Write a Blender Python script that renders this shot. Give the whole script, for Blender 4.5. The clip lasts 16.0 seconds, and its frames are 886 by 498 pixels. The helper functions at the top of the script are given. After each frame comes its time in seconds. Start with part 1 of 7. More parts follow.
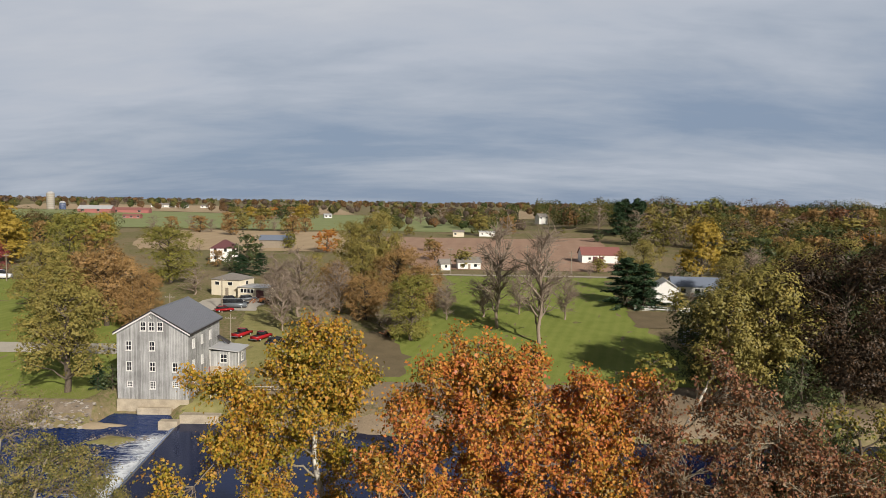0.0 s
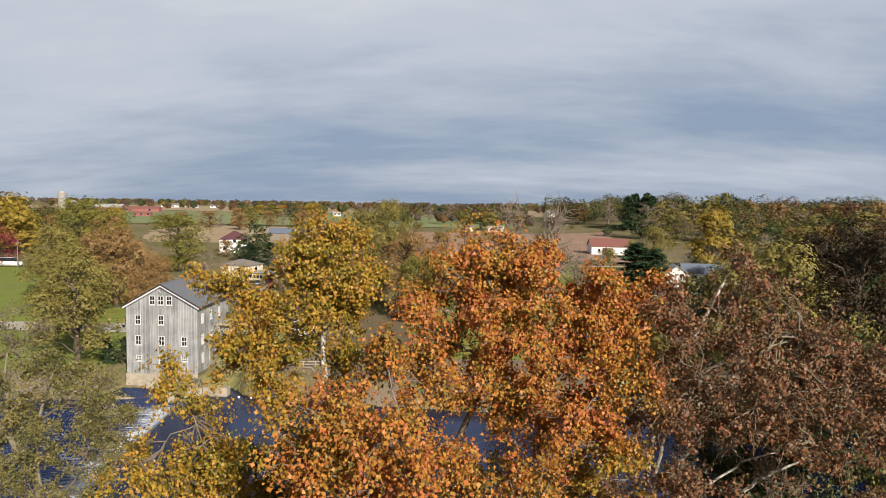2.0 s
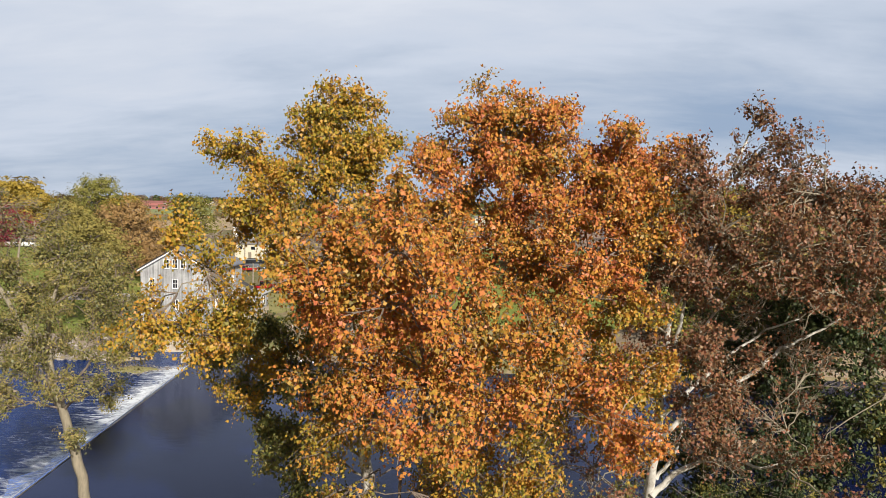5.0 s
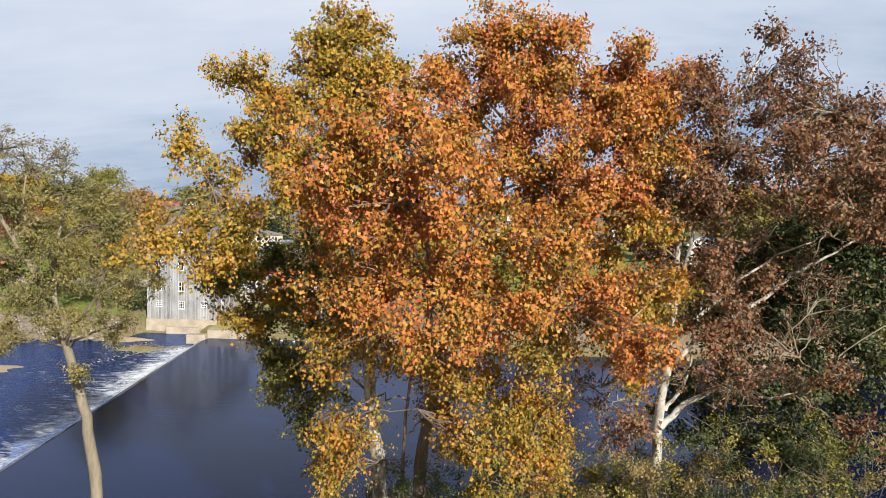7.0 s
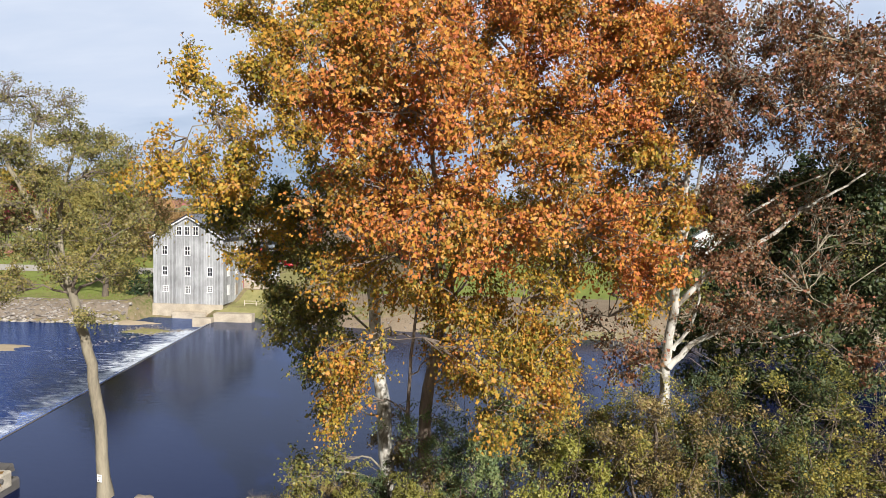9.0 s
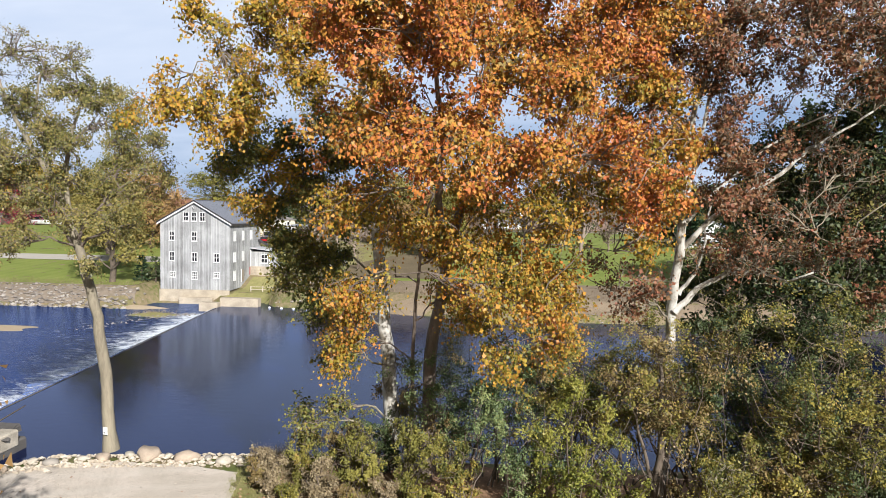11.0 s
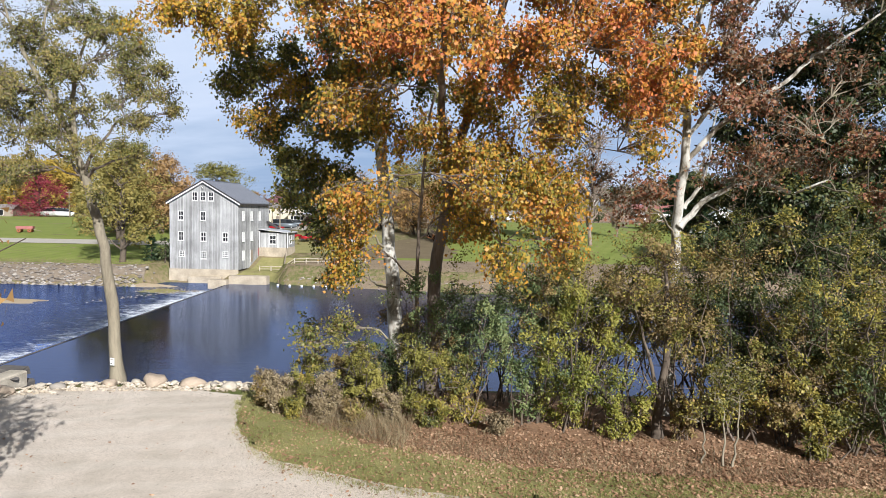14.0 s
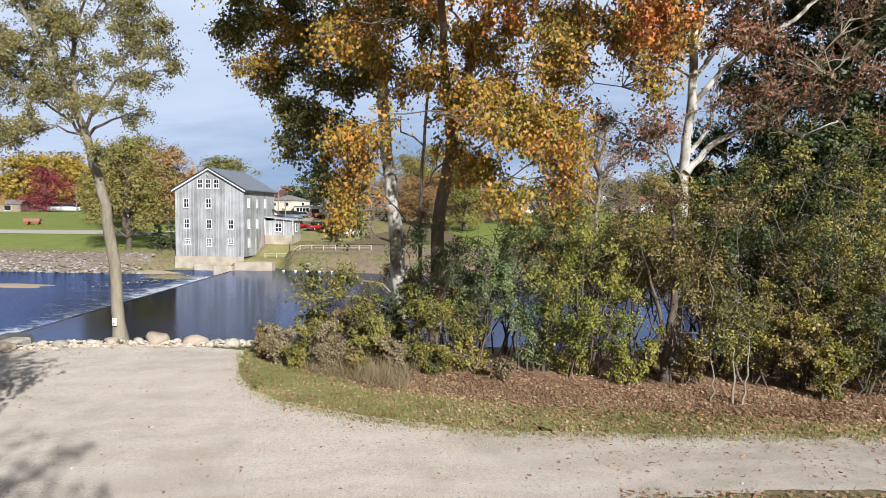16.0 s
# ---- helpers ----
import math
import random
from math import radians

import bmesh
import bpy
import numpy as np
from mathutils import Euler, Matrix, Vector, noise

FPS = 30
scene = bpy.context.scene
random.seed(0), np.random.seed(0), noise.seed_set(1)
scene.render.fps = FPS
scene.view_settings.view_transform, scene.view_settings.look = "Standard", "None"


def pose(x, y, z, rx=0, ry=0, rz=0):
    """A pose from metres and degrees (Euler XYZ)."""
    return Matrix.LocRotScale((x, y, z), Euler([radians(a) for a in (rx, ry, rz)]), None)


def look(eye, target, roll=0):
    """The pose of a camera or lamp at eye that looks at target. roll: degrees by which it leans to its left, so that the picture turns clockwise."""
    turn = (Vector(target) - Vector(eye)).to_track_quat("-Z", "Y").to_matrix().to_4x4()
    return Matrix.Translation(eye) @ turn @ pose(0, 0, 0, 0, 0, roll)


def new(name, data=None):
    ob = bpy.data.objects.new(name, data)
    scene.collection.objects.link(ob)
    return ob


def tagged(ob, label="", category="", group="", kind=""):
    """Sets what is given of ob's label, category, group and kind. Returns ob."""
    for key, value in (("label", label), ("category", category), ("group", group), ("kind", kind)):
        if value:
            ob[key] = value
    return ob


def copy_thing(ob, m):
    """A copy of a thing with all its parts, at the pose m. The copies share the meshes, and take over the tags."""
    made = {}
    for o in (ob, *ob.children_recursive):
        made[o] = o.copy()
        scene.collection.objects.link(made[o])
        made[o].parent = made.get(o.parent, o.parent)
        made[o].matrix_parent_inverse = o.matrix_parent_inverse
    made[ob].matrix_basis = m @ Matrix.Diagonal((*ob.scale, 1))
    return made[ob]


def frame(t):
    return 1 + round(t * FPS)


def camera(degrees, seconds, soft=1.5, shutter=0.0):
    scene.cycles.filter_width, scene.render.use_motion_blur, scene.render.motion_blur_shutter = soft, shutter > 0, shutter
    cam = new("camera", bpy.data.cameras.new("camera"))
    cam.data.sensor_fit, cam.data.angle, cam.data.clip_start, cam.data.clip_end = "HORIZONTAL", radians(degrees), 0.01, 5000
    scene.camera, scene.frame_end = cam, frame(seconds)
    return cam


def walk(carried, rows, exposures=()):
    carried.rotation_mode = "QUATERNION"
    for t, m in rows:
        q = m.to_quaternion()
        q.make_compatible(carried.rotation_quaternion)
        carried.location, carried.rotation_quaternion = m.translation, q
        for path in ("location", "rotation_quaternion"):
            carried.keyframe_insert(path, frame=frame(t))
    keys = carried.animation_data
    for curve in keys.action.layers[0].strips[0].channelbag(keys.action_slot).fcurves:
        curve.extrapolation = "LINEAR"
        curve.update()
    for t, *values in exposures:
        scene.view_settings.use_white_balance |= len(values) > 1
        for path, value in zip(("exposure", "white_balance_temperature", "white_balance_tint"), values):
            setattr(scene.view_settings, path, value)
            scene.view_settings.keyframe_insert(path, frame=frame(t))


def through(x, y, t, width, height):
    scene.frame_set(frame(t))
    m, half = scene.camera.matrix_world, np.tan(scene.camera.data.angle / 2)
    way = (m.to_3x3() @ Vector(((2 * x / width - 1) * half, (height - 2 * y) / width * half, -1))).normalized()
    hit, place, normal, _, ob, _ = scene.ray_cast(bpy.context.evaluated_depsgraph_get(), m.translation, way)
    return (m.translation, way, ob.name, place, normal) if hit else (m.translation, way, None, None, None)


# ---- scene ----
cam = camera(66.20, 16.0, 0.7)
# seconds, x, y, z, yaw, pitch, roll
PATH = [
    (0, 0.004, -0.318, 34.128, 0.560, -4.070, 0.843),
    (0.5, -0.007, -0.228, 32.812, 0.790, -3.980, 0.812),
    (1, -0.013, -0.160, 31.570, 0.843, -3.863, 0.791),
    (1.5, -0.016, -0.109, 30.392, 1.061, -3.849, 0.779),
    (2, -0.016, -0.071, 29.267, 1.295, -3.854, 0.776),
    (2.5, -0.016, -0.041, 28.183, 1.525, -3.870, 0.781),
    (3, -0.016, -0.017, 27.133, 1.740, -3.888, 0.792),
    (3.5, -0.016, 0.003, 26.110, 1.934, -3.898, 0.809),
    (4, -0.016, 0.022, 25.112, 2.105, -3.893, 0.830),
    (4.5, -0.017, 0.039, 24.138, 2.257, -3.869, 0.856),
    (5, -0.018, 0.055, 23.188, 2.393, -3.826, 0.884),
    (5.5, -0.018, 0.071, 22.267, 2.517, -3.767, 0.914),
    (6, -0.018, 0.086, 21.376, 2.635, -3.696, 0.946),
    (6.5, -0.015, 0.099, 20.520, 2.750, -3.619, 0.977),
    (7, -0.011, 0.109, 19.699, 2.866, -3.543, 1.008),
    (7.5, -0.003, 0.116, 18.914, 2.985, -3.471, 1.037),
    (8, 0.008, 0.119, 18.164, 3.109, -3.408, 1.064),
    (8.5, 0.023, 0.118, 17.448, 3.238, -3.357, 1.087),
    (9, 0.044, 0.111, 16.759, 3.371, -3.316, 1.106),
    (9.5, 0.070, 0.098, 16.093, 3.508, -3.285, 1.119),
    (10, 0.101, 0.079, 15.443, 3.646, -3.261, 1.126),
    (10.5, 0.138, 0.055, 14.803, 3.784, -3.241, 1.126),
    (11, 0.181, 0.026, 14.165, 3.922, -3.222, 1.118),
    (11.5, 0.229, -0.005, 13.525, 4.057, -3.202, 1.101),
    (12, 0.282, -0.038, 12.880, 4.189, -3.179, 1.075),
    (12.5, 0.338, -0.069, 12.228, 4.320, -3.155, 1.037),
    (13, 0.396, -0.094, 11.573, 4.450, -3.132, 0.987),
    (13.5, 0.454, -0.110, 10.919, 4.580, -3.114, 0.925),
    (14, 0.511, -0.110, 10.274, 4.712, -3.106, 0.850),
    (14.5, 0.563, -0.087, 9.650, 4.848, -3.113, 0.760),
    (15, 0.608, -0.035, 9.055, 4.988, -3.137, 0.654),
    (15.5, 0.641, 0.056, 8.500, 5.131, -3.172, 0.532),
    (16, 0.659, 0.197, 7.988, 5.271, -3.208, 0.393),
]


def rig(x, y, z, yaw, pitch, roll):
    eye = Vector((x, y, z))
    way = pose(0, 0, 0, 90 + pitch, 0, yaw).to_3x3() @ Vector((0, 0, -1))
    return look(eye, eye + way, roll)


EXPOSURE = ((0, -0.04, 6450, 10), (2.5, 0.21, 6400, 10), (6.5, 0.42, 6200, 10), (9, 0.50, 5950, 10), (12.5, 0.55, 5750, 10), (16, 0.44, 5650, 10))
walk(cam, [(t, rig(*p)) for t, *p in PATH], EXPOSURE)

# ---- world, sun ----
SUN_AZ = radians(30)      # behind the camera, this far round to its right
SUN_EL = radians(27)
world = bpy.data.worlds.new("world")
scene.world = world
world.use_nodes = True


def build_world():
    nt = world.node_tree
    nt.nodes.clear()
    N = nt.nodes.new
    L = nt.links.new

    def math_(op, a, b=None, clamp=False):
        n = N("ShaderNodeMath")
        n.operation, n.use_clamp = op, clamp
        for i, v in enumerate((a, b)):
            if v is None:
                continue
            if isinstance(v, (int, float)):
                n.inputs[i].default_value = v
            else:
                L(v, n.inputs[i])
        return n.outputs[0]

    tc = N("ShaderNodeTexCoord")
    sep = N("ShaderNodeSeparateXYZ")
    L(tc.outputs["Generated"], sep.inputs[0])
    x, y, z = sep.outputs
    zz = math_("ADD", math_("MAXIMUM", z, 0.0), 0.20)
    com = N("ShaderNodeCombineXYZ")
    L(math_("DIVIDE", x, zz), com.inputs[0])
    L(math_("DIVIDE", y, zz), com.inputs[1])

    def noise_(scale, detail, rough, stretch, shift, turn=0.0):
        mp = N("ShaderNodeMapping")
        mp.inputs["Scale"].default_value = stretch
        mp.inputs["Location"].default_value = shift
        mp.inputs["Rotation"].default_value = (0, 0, radians(turn))
        L(com.outputs[0], mp.inputs[0])
        n = N("ShaderNodeTexNoise")
        n.inputs["Scale"].default_value = scale
        n.inputs["Detail"].default_value = detail
        n.inputs["Roughness"].default_value = rough
        n.inputs["Distortion"].default_value = 0.3
        L(mp.outputs[0], n.inputs["Vector"])
        return n.outputs["Fac"]

    def ramp_(fac, stops):
        r = N("ShaderNodeValToRGB")
        el = r.color_ramp.elements
        while len(el) < len(stops):
            el.new(0.5)
        for e, (pos, col) in zip(el, stops):
            e.position, e.color = pos, (*col, 1)
        L(fac, r.inputs[0])
        return r.outputs[0]

    big = noise_(0.42, 2.0, 0.45, (0.50, 1.0, 1), (2.2, 1.15, 0), 10)
    mid = noise_(1.1, 5.0, 0.55, (0.55, 1.0, 1), (5.1, 2.0, 0), -18)
    fine = noise_(4.2, 6.0, 0.60, (0.45, 1.0, 1), (0.3, 4.0, 0), 22)
    cover = math_("ADD", math_("ADD", math_("MULTIPLY", big, 0.62), math_("MULTIPLY", mid, 0.38)), math_("MULTIPLY", math_("SUBTRACT", fine, 0.5), 0.16))
    lift = math_("MULTIPLY", math_("SUBTRACT", z, 0.14), 0.75)
    cover = math_("ADD", cover, lift)
    cloud = ramp_(cover, [(0.33, (0.40, 0.51, 0.69)), (0.44, (0.53, 0.595, 0.70)), (0.54, (0.62, 0.66, 0.735)), (0.68, (0.80, 0.81, 0.84))])
    sky = N("ShaderNodeTexSky")
    sky.sky_type = "NISHITA"
    sky.sun_disc = False
    sky.sun_elevation = SUN_EL
    sky.sun_rotation = radians(180) - SUN_AZ
    b1 = N("ShaderNodeBackground")
    L(sky.outputs[0], b1.inputs[0])
    b1.inputs[1].default_value = 0.016
    b2 = N("ShaderNodeBackground")
    L(cloud, b2.inputs[0])
    b2.inputs[1].default_value = 0.83
    veil = ramp_(cover, [(0.34, (0.72,) * 3), (0.50, (0.97,) * 3)])
    # the cloud sheet ends towards the sun, where the sky is clear
    open_ = ramp_(math_("ADD", math_("MULTIPLY", y, 0.5), 0.5), [(0.40, (0.12,) * 3), (0.66, (1.0,) * 3)])
    veil = math_("MULTIPLY", math_("MULTIPLY", veil, open_), ramp_(z, [(0.34, (1.0,) * 3), (0.62, (0.25,) * 3)]))
    ms = N("ShaderNodeMixShader")
    L(veil, ms.inputs[0])
    L(b1.outputs[0], ms.inputs[1])
    L(b2.outputs[0], ms.inputs[2])
    out = N("ShaderNodeOutputWorld")
    L(ms.outputs[0], out.inputs[0])


build_world()
sun_data = bpy.data.lights.new("sun", "SUN")
sun_data.energy, sun_data.angle, sun_data.color = 5.5, radians(0.6), (1.0, 0.92, 0.81)
sun = new("sun", sun_data)
sun_dir = Vector((math.sin(SUN_AZ) * math.cos(SUN_EL), -math.cos(SUN_AZ) * math.cos(SUN_EL), math.sin(SUN_EL)))
sun.matrix_world = look(sun_dir * 200, (0, 0, 0))

# ---- materials ----


class Mat:
    """A small builder for node materials."""

    def __init__(self, name):
        self.m = bpy.data.materials.new(name)
        self.m.use_nodes = True
        self.nt = self.m.node_tree
        self.nt.nodes.clear()
        self.out = self.nt.nodes.new("ShaderNodeOutputMaterial")

    def n(self, kind, **values):
        node = self.nt.nodes.new("ShaderNode" + kind)
        for k, v in values.items():
            node.inputs[k.replace("_", " ")].default_value = v
        return node

    def link(self, a, b):
        self.nt.links.new(a, b)

    def coords(self, scale=(1, 1, 1), world_space=False, turn=(0, 0, 0)):
        if world_space:
            src = self.n("NewGeometry").outputs["Position"]
        else:
            src = self.n("TexCoord").outputs["Object"]
        mp = self.n("Mapping")
        mp.inputs["Scale"].default_value = scale
        mp.inputs["Rotation"].default_value = turn
        self.link(src, mp.inputs[0])
        return mp.outputs[0]

    def noise(self, vec, scale, detail=4.0, rough=0.55, distort=0.0):
        t = self.n("TexNoise", Scale=scale, Detail=detail, Roughness=rough, Distortion=distort)
        self.link(vec, t.inputs["Vector"])
        return t.outputs["Fac"]

    def ramp(self, fac, stops, constant=False):
        r = self.n("ValToRGB")
        el = r.color_ramp.elements
        if constant:
            r.color_ramp.interpolation = "CONSTANT"
        while len(el) < len(stops):
            el.new(0.5)
        for e, (p, c) in zip(el, stops):
            e.position, e.color = p, (*c, 1)
        self.link(fac, r.inputs[0])
        return r.outputs[0]

    def mix(self, fac, a, b, mode="MIX"):
        m = self.nt.nodes.new("ShaderNodeMix")
        m.data_type, m.blend_type = "RGBA", mode
        for i, v in ((0, fac), (6, a), (7, b)):
            if isinstance(v, (int, float)):
                m.inputs[i].default_value = v
            elif isinstance(v, tuple):
                m.inputs[i].default_value = (*v, 1)
            else:
                self.link(v, m.inputs[i])
        return m.outputs[2]

    def bump(self, height, strength, distance):
        b = self.n("Bump", Strength=strength, Distance=distance)
        self.link(height, b.inputs["Height"])
        return b.outputs[0]

    def surface(self, color, rough=0.8, metal=0.0, normal=None, spec=0.3):
        b = self.n("BsdfPrincipled", Roughness=rough, Metallic=metal)
        b.inputs["Specular IOR Level"].default_value = spec
        if isinstance(color, tuple):
            b.inputs["Base Color"].default_value = (*color, 1)
        else:
            self.link(color, b.inputs["Base Color"])
        if normal is not None:
            self.link(normal, b.inputs["Normal"])
        self.link(b.outputs[0], self.out.inputs[0])
        return self.m


def plain(name, color, rough=0.7, metal=0.0, vary=0.18, scale=3.0, bump=0.0):
    """A paint or stone with soft blotches and grain."""
    k = Mat(name)
    v = k.coords(world_space=True)
    a = k.noise(v, scale, 5)
    b = k.noise(v, scale * 9, 3)
    lo = tuple(c * (1 - vary) for c in color)
    hi = tuple(min(1, c * (1 + vary)) for c in color)
    col = k.mix(0.35, k.ramp(a, [(0.3, lo), (0.7, hi)]), k.ramp(b, [(0.3, lo), (0.7, hi)]))
    nor = k.bump(b, 0.5, bump) if bump else None
    return k.surface(col, rough, metal, nor)


def leaf_mat(name, stops, through=0.11, gloss=0.02, patch_size=0.5, single=0.55, even=0.0):
    """Leaves: every leaf its own colour, with light passing through; even draws the colours together."""
    mean = [sum(c[i] for _, c in stops) / len(stops) for i in range(3)]
    stops = [(p, tuple(v + (m - v) * even for v, m in zip(c, mean))) for p, c in stops]
    k = Mat(name)
    geo = k.n("NewGeometry")
    v = k.coords(world_space=True)
    patch = k.noise(v, patch_size, 3)
    sh = k.n("Math")
    sh.operation, sh.use_clamp = "MULTIPLY_ADD", True
    k.link(patch, sh.inputs[0])
    sh.inputs[1].default_value = 2.2
    sh.inputs[2].default_value = -0.6
    mx = k.n("Math")
    mx.operation = "MULTIPLY_ADD"
    k.link(geo.outputs["Random Per Island"], mx.inputs[0])
    mx.inputs[1].default_value = single
    half = k.n("Math")
    half.operation = "MULTIPLY"
    half.inputs[1].default_value = 1 - single
    k.link(sh.outputs[0], half.inputs[0])
    k.link(half.outputs[0], mx.inputs[2])
    col = k.ramp(mx.outputs[0], stops)
    d = k.n("BsdfDiffuse")
    t = k.n("BsdfTranslucent")
    k.link(col, d.inputs[0])
    k.link(col, t.inputs[0])
    m1 = k.n("MixShader")
    m1.inputs[0].default_value = through
    k.link(d.outputs[0], m1.inputs[1])
    k.link(t.outputs[0], m1.inputs[2])
    g = k.n("BsdfGlossy", Roughness=0.45)
    m2 = k.n("MixShader")
    m2.inputs[0].default_value = gloss
    k.link(m1.outputs[0], m2.inputs[1])
    k.link(g.outputs[0], m2.inputs[2])
    k.link(m2.outputs[0], k.out.inputs[0])
    return k.m


GOLD = leaf_mat("leaf_gold", [(0.06, (0.075, 0.085, 0.014)), (0.28, (0.21, 0.175, 0.020)), (0.50, (0.40, 0.262, 0.034)), (0.72, (0.47, 0.238, 0.036)), (0.95, (0.30, 0.12, 0.028))])
GOLD_OLIVE = leaf_mat("leaf_gold_olive", [(0.06, (0.070, 0.080, 0.018)), (0.26, (0.200, 0.180, 0.030)), (0.46, (0.385, 0.270, 0.038)), (0.64, (0.520, 0.275, 0.042)), (0.82, (0.490, 0.185, 0.042)), (0.97, (0.26, 0.11, 0.04))], 0.22)
ORANGE = leaf_mat("leaf_orange", [(0.03, (0.066, 0.053, 0.022)), (0.16, (0.180, 0.138, 0.031)), (0.30, (0.360, 0.217, 0.035)), (0.44, (0.492, 0.233, 0.040)), (0.60, (0.492, 0.171, 0.044)), (0.78, (0.408, 0.119, 0.048)),
                                  (0.97, (0.142, 0.053, 0.038))], single=0.47)
HACK = leaf_mat("leaf_hackberry", [(0.1, (0.065, 0.075, 0.026)), (0.35, (0.155, 0.152, 0.048)), (0.65, (0.275, 0.235, 0.072)), (0.92, (0.39, 0.29, 0.11))], 0.22)
TEAL = leaf_mat("leaf_grey_green", [(0.1, (0.055, 0.085, 0.034)), (0.45, (0.140, 0.185, 0.072)), (0.75, (0.255, 0.280, 0.105)), (0.95, (0.360, 0.285, 0.085))], single=0.38)
LIME = leaf_mat("leaf_lime", [(0.1, (0.055, 0.077, 0.018)), (0.4, (0.190, 0.205, 0.036)), (0.7, (0.345, 0.325, 0.065)), (0.95, (0.290, 0.220, 0.060))], 0.2, single=0.36)
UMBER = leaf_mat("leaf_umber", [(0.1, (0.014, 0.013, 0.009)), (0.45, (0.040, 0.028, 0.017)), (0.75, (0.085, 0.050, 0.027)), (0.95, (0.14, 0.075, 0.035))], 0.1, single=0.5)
WEEDY = leaf_mat("leaf_weedy", [(0.1, (0.070, 0.066, 0.026)), (0.35, (0.175, 0.130, 0.052)), (0.6, (0.285, 0.200, 0.084)), (0.8, (0.225, 0.220, 0.050)), (0.95, (0.385, 0.330, 0.075))], single=0.4)
RUSSET = leaf_mat("leaf_russet", [(0.08, (0.053, 0.042, 0.019)), (0.30, (0.145, 0.074, 0.037)), (0.55, (0.268, 0.104, 0.060)), (0.75, (0.270, 0.165, 0.070)),
                                  (0.95, (0.114, 0.046, 0.033))], single=0.7)
OLIVE = leaf_mat("leaf_olive", [(0.1, (0.070, 0.080, 0.026)), (0.35, (0.18, 0.17, 0.048)), (0.65, (0.32, 0.262, 0.070)), (0.92, (0.44, 0.315, 0.09))], single=0.32, even=0.4)
GREEN_GOLD = leaf_mat("leaf_green_gold", [(0.1, (0.058, 0.078, 0.028)), (0.4, (0.145, 0.158, 0.044)), (0.7, (0.285, 0.240, 0.055)), (0.95, (0.39, 0.255, 0.065))], 0.22)
MULBERRY = leaf_mat("leaf_mulberry", [(0.1, (0.018, 0.031, 0.015)), (0.45, (0.049, 0.070, 0.026)), (0.75, (0.111, 0.119, 0.041)), (0.95, (0.180, 0.148, 0.057))])
GREEN = leaf_mat("leaf_green", [(0.1, (0.030, 0.048, 0.023)), (0.5, (0.070, 0.100, 0.039)), (0.9, (0.170, 0.170, 0.058))], single=0.32, even=0.3)
FRESH = leaf_mat("leaf_fresh", [(0.1, (0.085, 0.095, 0.026)), (0.5, (0.21, 0.20, 0.045)), (0.9, (0.35, 0.30, 0.07))], single=0.32, even=0.4)
YELLOW = leaf_mat("leaf_yellow", [(0.1, (0.17, 0.135, 0.03)), (0.5, (0.37, 0.265, 0.045)), (0.9, (0.52, 0.36, 0.06))], single=0.32, even=0.4)
CRIMSON = leaf_mat("leaf_crimson", [(0.1, (0.10, 0.020, 0.032)), (0.5, (0.22, 0.034, 0.050)), (0.9, (0.34, 0.060, 0.070))], single=0.32, even=0.4)
RUST = leaf_mat("leaf_rust", [(0.1, (0.14, 0.10, 0.05)), (0.5, (0.31, 0.19, 0.078)), (0.9, (0.48, 0.285, 0.10))], single=0.32, even=0.4)
TWIGGY = leaf_mat("leaf_twiggy", [(0.1, (0.12, 0.09, 0.066)), (0.5, (0.24, 0.18, 0.13)), (0.9, (0.37, 0.29, 0.21))], 0.15, single=0.32, even=0.4)
NEEDLE = leaf_mat("leaf_needle", [(0.1, (0.022, 0.044, 0.024)), (0.5, (0.045, 0.082, 0.042)), (0.9, (0.085, 0.125, 0.058))], 0.1, single=0.32)
FAR_OLIVE = leaf_mat("far_olive", [(0.15, (0.045, 0.055, 0.024)), (0.45, (0.11, 0.11, 0.04)), (0.75, (0.20, 0.165, 0.055)), (0.95, (0.30, 0.23, 0.06))], 0.06, 0.0, 0.06, 0.15)
FAR_RUST = leaf_mat("far_rust", [(0.15, (0.07, 0.048, 0.03)), (0.5, (0.155, 0.095, 0.05)), (0.9, (0.26, 0.14, 0.055))], 0.06, 0.0, 0.06, 0.15)
FAR_GREEN = leaf_mat("far_green", [(0.15, (0.022, 0.036, 0.018)), (0.5, (0.055, 0.075, 0.030)), (0.9, (0.11, 0.12, 0.04))], 0.06, 0.0, 0.06, 0.15)
FAR_TWIG = leaf_mat("far_twig", [(0.15, (0.07, 0.056, 0.046)), (0.5, (0.13, 0.10, 0.08)), (0.9, (0.20, 0.155, 0.115))], 0.06, 0.0, 0.06, 0.15)
SHRUB = leaf_mat("leaf_shrub", [(0.08, (0.030, 0.040, 0.014)), (0.30, (0.090, 0.100, 0.026)), (0.52, (0.215, 0.195, 0.045)), (0.72, (0.390, 0.320, 0.066)), (0.92, (0.300, 0.165, 0.075))], 0.18, 0.02, 0.7, 0.34)
WEED = leaf_mat("leaf_weed", [(0.1, (0.14, 0.105, 0.06)), (0.5, (0.27, 0.21, 0.12)), (0.9, (0.42, 0.34, 0.20))], 0.2)
BLADE = leaf_mat("leaf_blade", [(0.1, (0.15, 0.175, 0.045)), (0.5, (0.29, 0.285, 0.09)), (0.9, (0.50, 0.43, 0.21))], 0.25)
FALLEN = leaf_mat("leaf_fallen", [(0.1, (0.16, 0.088, 0.052)), (0.5, (0.38, 0.225, 0.13)), (0.9, (0.60, 0.42, 0.27))], 0.1)


